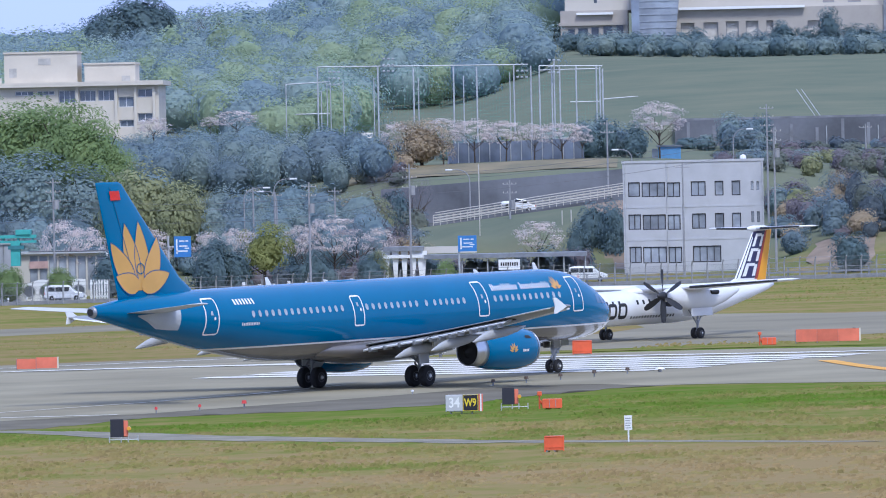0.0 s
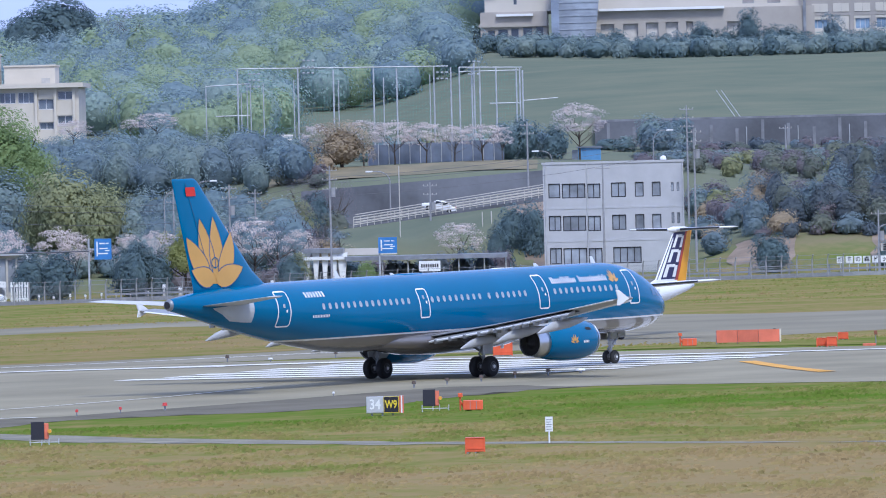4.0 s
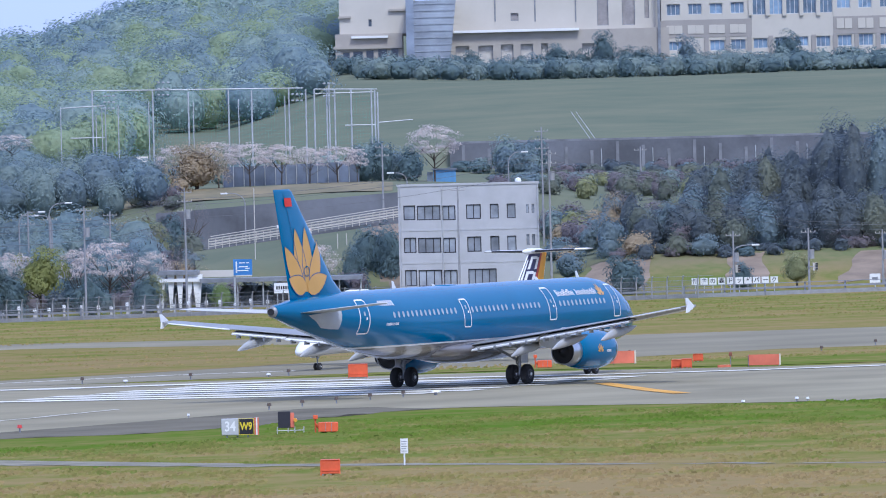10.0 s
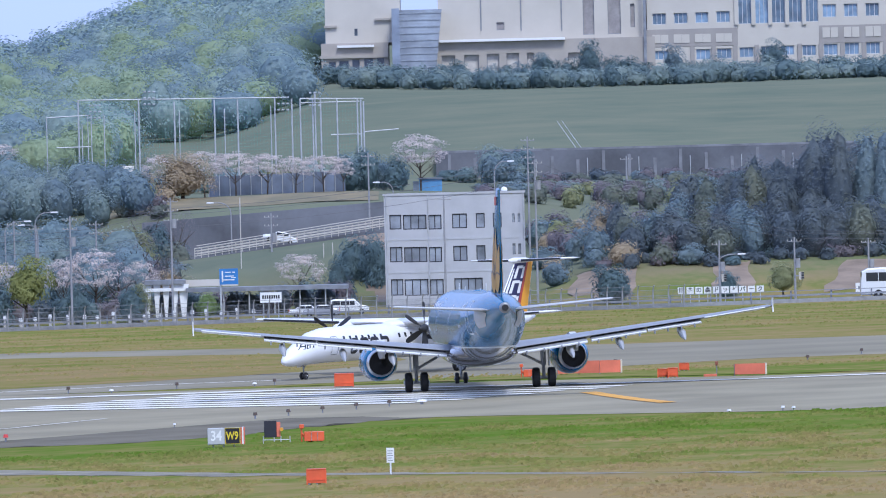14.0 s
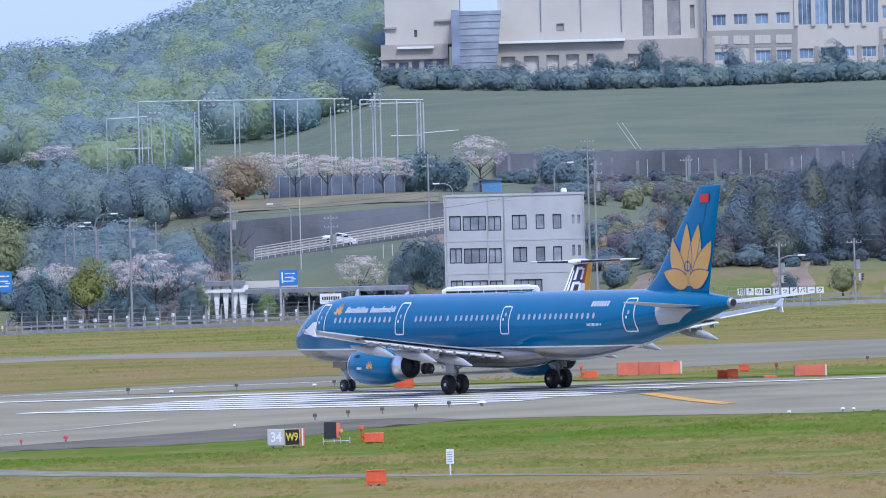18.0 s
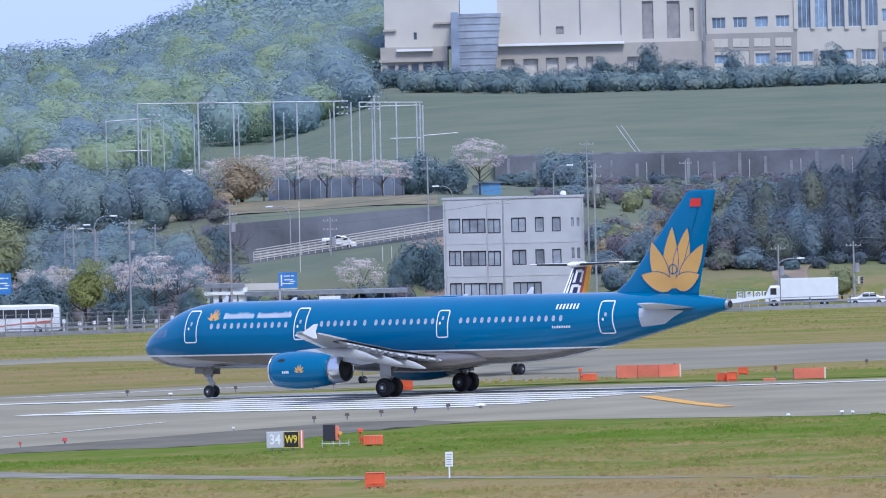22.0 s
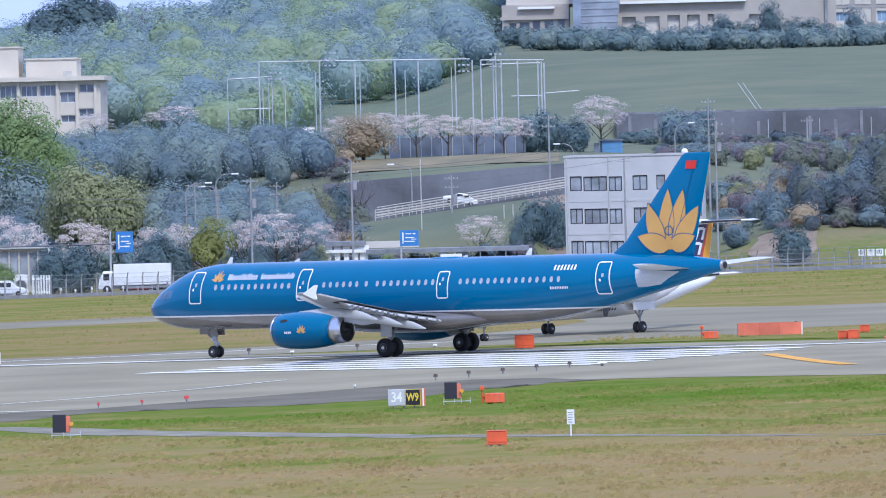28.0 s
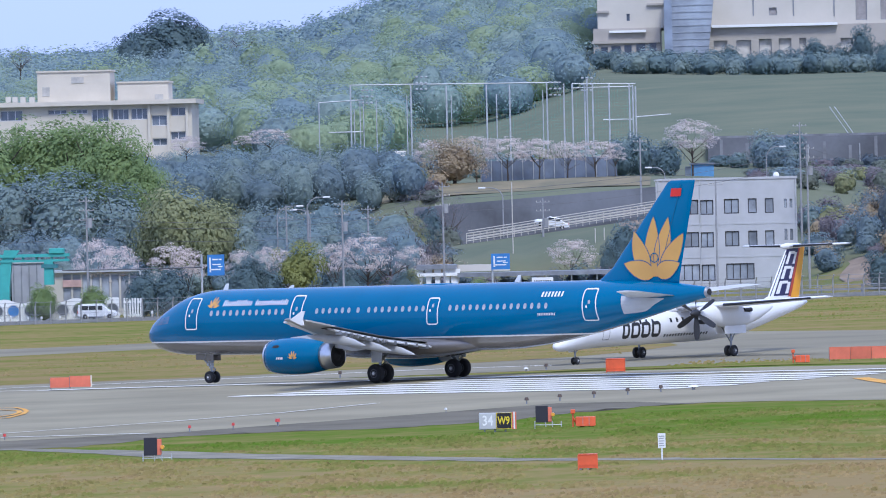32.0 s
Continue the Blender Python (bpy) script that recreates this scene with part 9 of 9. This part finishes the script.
for z0, hh in ((0.28, 0.16), (0.72, 0.22), (1.3, 0.08)):
    for x in range(-58, 172, 46):
        a, b = gz(x, 829) + z0, gz(x + 46, 829) + z0
        part("beam", loft([[(x, 829.0, a), (x, 829.12, a), (x, 829.12, a + hh), (x, 829.0, a + hh)], [(x + 46, 829.0, b), (x + 46, 829.12, b), (x + 46, 829.12, b + hh), (x + 46, 829.0, b + hh)]]), WEATHERED, rail)
kerb = thing("kerb_wall", "low grey concrete kerb wall under the fence", "wall")
for x in range(-150, 172, 23):
    a, b = gz(x, 827), gz(x + 23, 827)
    part("kerb_block", loft([[(x, 827.4, a - 0.3), (x, 827.8, a - 0.3), (x, 827.8, a + 0.42), (x, 827.4, a + 0.42)], [(x + 22.9, 827.4, b - 0.3), (x + 22.9, 827.8, b - 0.3), (x + 22.9, 827.8, b + 0.42), (x + 22.9, 827.4, b + 0.42)]]), POLEGREY, kerb)

# ---- overhead wires ----
wires = thing("overhead_wires", "thin dark overhead power wires strung between poles", "wires", kind="stuff")


def wire(a, b, sag, r=0.02):
    bm = bmesh.new()
    prev = None
    for i in range(9):
        k = i / 8
        p = tuple(a[j] + (b[j] - a[j]) * k - (sag * 4 * k * (1 - k) if j == 2 else 0) for j in range(3))
        if prev:
            rod(bm, prev, p, r, r, 4, False)
        prev = p
    return part("wire", bm, mat("wire_grey", (0.14, 0.14, 0.15), rough=0.9), wires)


for dz in (0.0, 0.7, 2.2):
    wire((9.9, 861, 15.5 - dz), (-33.1, 847, 11.0 - dz), 0.9)
    wire((-33.1, 847, 11.0 - dz), (-45.0, 847, 8.6 - dz), 0.4)
    wire((9.9, 861, 15.5 - dz), (40.0, 850, 6.6 - dz * 0.4), 0.6)
    wire((40.0, 850, 6.6 - dz * 0.4), (90.0, 855, 7.5 - dz * 0.4), 0.8)
    wire((-45.0, 847, 8.6 - dz), (-73.5, 846, 9.0 - dz), 0.6)
    wire((-73.5, 846, 9.0 - dz), (-140.0, 846, 9.0 - dz), 0.9)
wire((-77.4, 846, 3.05), (-61.0, 846, 3.05), 0.05, 0.07)


# ---- vehicles ----
def vehicle(name, label, category, length, width, rows, roof_z, material, glass_rows, wheel_x, wheel_r, m):
    """A lofted body of (x, lower z, upper z, half width) rows, with windows, wheels and lamps; front towards +X."""
    r = thing(name, label, category, m)
    rg = []
    for x, z0, z1, hw in rows:
        k = min(0.12, (z1 - z0) * 0.2)
        rg.append([(x, -hw, z0 + k), (x, -hw, z1 - k * 1.6), (x, -hw + k, z1), (x, hw - k, z1), (x, hw, z1 - k * 1.6), (x, hw, z0 + k), (x, hw - k, z0), (x, -hw + k, z0)])
    part("body", loft(rg), material, r)
    for side in (-1, 1):
        for x0, x1, z0, z1, hw in glass_rows:
            part("side_window", bx(x0, x1, min(side * (hw - 0.01), side * (hw + 0.015)), max(side * (hw - 0.01), side * (hw + 0.015)), z0, z1), glass("vehicle_glass", (0.03, 0.035, 0.045)), r)
        for x in wheel_x:
            wh = turned([(-0.12, wheel_r * 0.55), (-0.12, wheel_r * 0.92), (-0.08, wheel_r), (0.08, wheel_r), (0.12, wheel_r * 0.92), (0.12, wheel_r * 0.55)], 16)
            bmesh.ops.rotate(wh, verts=wh.verts, matrix=Matrix.Rotation(radians(90), 3, "Z"))
            w = part("wheel", wh, TYRE, r)
            w.matrix_basis = Matrix.Translation((x, side * (width / 2 - 0.1), wheel_r))
            part("rim", bx(-wheel_r * 0.4, wheel_r * 0.4, -0.13, 0.13, -wheel_r * 0.4, wheel_r * 0.4, bevel=wheel_r * 0.2), GALV, w)
        part("headlight", bx(length / 2 - 0.12, length / 2 + 0.01, side * width * 0.36 - 0.14, side * width * 0.36 + 0.14, 0.62, 0.8), WHITE, r)
        part("tail_lamp", bx(-length / 2 - 0.01, -length / 2 + 0.08, side * width * 0.42 - 0.08, side * width * 0.42 + 0.08, 0.75, 1.05), LAMPRED, r)
    return r


CARWHITE = mat("white_car_paint", (0.76, 0.77, 0.78), rough=0.25, var=0.04, coat=0.5)
CARGREY = mat("silver_car_paint", (0.42, 0.43, 0.45), rough=0.3, metal=0.4, var=0.06)


def minivan(m, paint=CARWHITE, label="white minivan on the road"):
    return vehicle("minivan", label, "car", 4.6, 1.75, ((-2.3, 0.4, 1.2, 0.8), (-2.2, 0.28, 1.72, 0.82), (-1.6, 0.26, 1.84, 0.86), (0.6, 0.26, 1.84, 0.86), (1.35, 0.26, 1.12, 0.86), (2.1, 0.28, 0.98, 0.84), (2.3, 0.4, 0.8, 0.76)), 1.84, paint,
                   ((-2.0, -1.05, 1.12, 1.62, 0.86), (-0.98, 0.0, 1.1, 1.62, 0.86), (0.07, 0.62, 1.1, 1.6, 0.86)), (-1.4, 1.45), 0.32, m)


def sedan(m, paint=CARWHITE, label="white saloon car on the road"):
    return vehicle("car", label, "car", 4.4, 1.7, ((-2.2, 0.4, 0.95, 0.75), (-1.9, 0.26, 1.0, 0.82), (-1.45, 0.26, 1.05, 0.84), (-0.85, 0.26, 1.45, 0.84), (0.35, 0.26, 1.47, 0.84), (1.05, 0.26, 1.0, 0.84), (1.9, 0.28, 0.9, 0.82), (2.2, 0.4, 0.72, 0.74)), 1.47, paint,
                   ((-1.05, -0.3, 1.0, 1.36, 0.84), (-0.24, 0.5, 1.0, 1.36, 0.84)), (-1.35, 1.35), 0.31, m)


def coach(m):
    r = vehicle("coach_bus", "white touring coach with a reddish stripe and dark windows", "bus", 11.4, 2.5, ((-5.7, 0.5, 3.0, 1.15), (-5.5, 0.4, 3.35, 1.24), (-4.5, 0.36, 3.5, 1.25), (3.6, 0.36, 3.5, 1.25), (4.9, 0.36, 3.42, 1.25), (5.55, 0.36, 3.1, 1.22), (5.7, 0.45, 1.6, 1.16)), 3.5, CARWHITE,
                [(-5.0 + 1.45 * i, -3.62 + 1.45 * i, 1.95, 2.95, 1.25) for i in range(7)], (-3.2, 3.7), 0.5, m)
    for side in (-1, 1):
        part("stripe", loft([[(x, side * 1.252, z), (x, side * 1.262, z), (x, side * 1.262, z + h), (x, side * 1.252, z + h)] for x, z, h in ((-4.8, 1.35, 0.3), (-1.5, 1.2, 0.22), (2.5, 0.9, 0.1))]), mat("stripe_red", (0.5, 0.12, 0.08), rough=0.4), r)
    part("windscreen", bx(5.45, 5.62, -1.1, 1.1, 1.5, 3.0), glass("vehicle_glass"), r)
    return r


def box_truck(m):
    r = vehicle("box_truck", "white box truck with a plain cargo body", "truck", 8.4, 2.4, ((2.5, 0.5, 2.5, 1.05), (2.6, 0.45, 2.6, 1.1), (3.6, 0.45, 2.6, 1.1), (4.1, 0.45, 1.6, 1.08), (4.2, 0.5, 1.2, 1.02)), 2.6, CARWHITE, ((2.9, 3.6, 1.55, 2.3, 1.1),), (-2.6, 3.2), 0.48, m)
    part("cargo_box", bx(-4.2, 2.4, -1.2, 1.2, 0.95, 3.4, bevel=0.03), CARWHITE, r)
    part("chassis", bx(-4.1, 2.6, -0.5, 0.5, 0.55, 0.94), STEEL, r)
    return r


def on_road(x, y, away):
    return Matrix.Translation((x, y, gz(x, y) + 0.05)) @ pose(0, 0, 0, 0, 0, 0 if away else 180)


bus = coach(on_road(60, 835.6, False))
truck = box_truck(on_road(60, 835.6, False))
follower = sedan(on_road(60, 835.6, False), CARWHITE, "white saloon car driving on the road")
late_car = minivan(on_road(60, 835.6, False), CARWHITE, "white minivan driving along the road")
van_out = minivan(on_road(-60, 841.2, True), CARGREY, "silver minivan driving along the road")
red_car = sedan(on_road(-80, 841.2, True), mat("dark_red_car_paint", (0.30, 0.06, 0.07), rough=0.3, coat=0.4), "dark red saloon car driving along the road")
dark_van = minivan(on_road(-90, 841.2, True), mat("dark_grey_car_paint", (0.05, 0.052, 0.06), rough=0.3, coat=0.4), "dark grey minivan driving along the road")
car_out = sedan(on_road(-60, 841.2, True), CARGREY, "silver saloon car driving along the road")
minivan(on_road(-73.2, 844.6, True), CARWHITE, "white minivan parked before the porthole wall")
sedan(on_road(-17.0, 846.5, True), CARWHITE, "white car parked beside the office")
minivan(on_road(-12.2, 851.5, True), CARWHITE, "white minivan parked beside the office")
sedan(on_road(-15.4, 843.9, False), CARGREY, "silver car parked beside the office")
sedan(pose(-22.0, 925.5, 6.2, 0, -10, 180), CARWHITE, "white car on the rising ramp")


# ---- grass tufts standing on the near field and along the edges ----
def tufts(name, spans, count, size, seed, label):
    """Short tufts of grass inside plan boxes, as one object."""
    rng = np.random.RandomState(seed)
    area = np.array([(b - a) * (d - c) for a, b, c, d in spans], float)
    pick = rng.choice(len(spans), count, p=area / area.sum())
    sp = np.array(spans, float)[pick]
    x = sp[:, 0] + (sp[:, 1] - sp[:, 0]) * rng.uniform(size=count)
    y = sp[:, 2] + (sp[:, 3] - sp[:, 2]) * rng.uniform(size=count)
    clump = np.array([noise.noise(Vector((u * 0.35, v * 0.12, seed))) for u, v in zip(x, y)])
    keep = clump + rng.normal(size=count) * 0.25 > -0.05
    # none stand before the drain
    near, far = (np.interp(x, *zip(*line)) for line in (DRAIN_NEAR, DRAIN_FAR))
    keep &= (y < near - 3.5) | (y > far + 0.3)
    x, y, clump = x[keep], y[keep], clump[keep]
    k = len(x)
    h = size * rng.uniform(0.5, 1.4, k) * (1 + clump)
    w = size * rng.uniform(0.6, 2.2, k)
    z = np.array([gz(u, v) for u, v in zip(x, y)])
    a = rng.uniform(-0.6, 0.6, k)
    dx, dy, lean = np.cos(a) * w, np.sin(a) * w, rng.normal(size=k) * size * 0.4
    v = np.stack([np.stack([x - dx, y - dy, z - 0.01], 1), np.stack([x + dx, y + dy, z - 0.01], 1), np.stack([x + dx * 0.6 + lean, y + dy * 0.6 + size * 0.6, z + h], 1), np.stack([x - dx * 0.5 + lean, y - dy * 0.5 + size * 0.6, z + h * 0.8], 1)], 1).reshape(-1, 3)
    me = bpy.data.meshes.new(name)
    me.from_pydata(v.tolist(), [], np.arange(4 * k).reshape(-1, 4).tolist())
    me.materials.append(GRASS)
    return tagged(new(name, me), label, "grass", kind="stuff")


tufts("grass_tufts", [(-45, 35, 240, 292), (-45, 35, 292, 344), (-10, 35, 344, 366)], 60000, 0.085, 2, "short dry and green grass tufts on the field")
tufts("verge_tufts", [(-4, 45, 460, 548), (-60, -8, 580, 650), (-60, 50, 690, 815)], 13000, 0.09, 3, "rough grass tufts on the far verges")


def motions():
    rows = []
    for t, x, y, a, p in ((0.0, -17.9, 395.6, 53.6, 0.15), (3.0, -12.2, 404.5, 53.2, 0.15), (6.0, -6.6, 411.3, 53.4, 0.12), (9.0, -1.7, 418.7, 57.8, 0.0), (10.5, 0.1, 422.8, 65.7, -0.15),
                          (11.5, 0.9, 425.4, 72.9, -0.25), (13.0, 1.5, 429.2, 85.3, -0.35), (14.5, 1.5, 431.5, 98.0, -0.35), (16.5, 0.7, 432.4, 114.6, -0.2), (17.5, 0.0, 432.9, 122.3, -0.1),
                          (19.0, -1.6, 434.5, 131.3, 0.05), (21.0, -4.0, 437.7, 140.8, 0.14), (23.0, -6.4, 440.2, 143.8, 0.16), (25.5, -9.3, 442.4, 143.8, 0.1), (28.0, -12.7, 444.9, 143.7, 0.12),
                          (32.0, -19.0, 448.6, 143.4, 0.14)):
        n = normal_at(x, y)
        rows.append((t, Matrix.Translation((x, y, gz(x, y) + 0.035)) @ Vector((0, 0, 1)).rotation_difference(n).to_matrix().to_4x4() @ pose(0, 0, 0, 0, -p, a)))
    walk(airliner, rows)
    # the wheels roll with the way gone, the waiting turboprop's propellers turn
    gone, spin = 0.0, [(0.0, 0.0)]
    for (ta, ma), (tb, mb) in zip(rows, rows[1:]):
        d, n = (mb.translation - ma.translation).length, max(1, int((tb - ta) / 0.25))
        spin += [(ta + (tb - ta) * i / n, gone + d * i / n) for i in range(1, n + 1)]
        gone += d
    for ob, at, r in wheels:
        walk(ob, [(t, Matrix.Translation(at) @ Matrix.Rotation(s / r, 4, "Y")) for t, s in spin])
    # road traffic at an even pace: place at a known moment, then metres a second
    for ob, t0, x0, pace, lane in ((bus, 14.5, 45.7, -13.8, 835.6), (late_car, 25.0, 41.0, -13.5, 835.6),
                                   (van_out, 23.0, -57.0, 11.0, 841.2), (car_out, 19.5, -52.0, 13.0, 841.2), (red_car, 27.5, -62.5, 10.0, 841.2), (dark_van, 30.0, -71.8, 10.0, 841.2)):
        walk(ob, [(t, on_road(x0 + pace * (t - t0), lane, pace > 0)) for t in range(0, 33, 2)])
    # the truck and the car behind it slow down on the way
    for ob, x0, xm, pace in ((truck, 33.3, -57.5, -14.3), (follower, 40.8, -47.7, -13.1)):
        walk(ob, [(t, on_road(x0 + (xm - x0) / 6 * (t - 22) if t < 28 else xm + pace * (t - 28), 835.6, False)) for t in (0, 4, 8, 12, 16, 20, 22, 24, 26, 28, 29, 30, 31, 32)])
    for ob, at, side in props:
        walk(ob, [(i * 0.1, Matrix.Translation(at) @ Matrix.Rotation(radians(27.0 * i), 4, "X")) for i in range(321)])


motions()
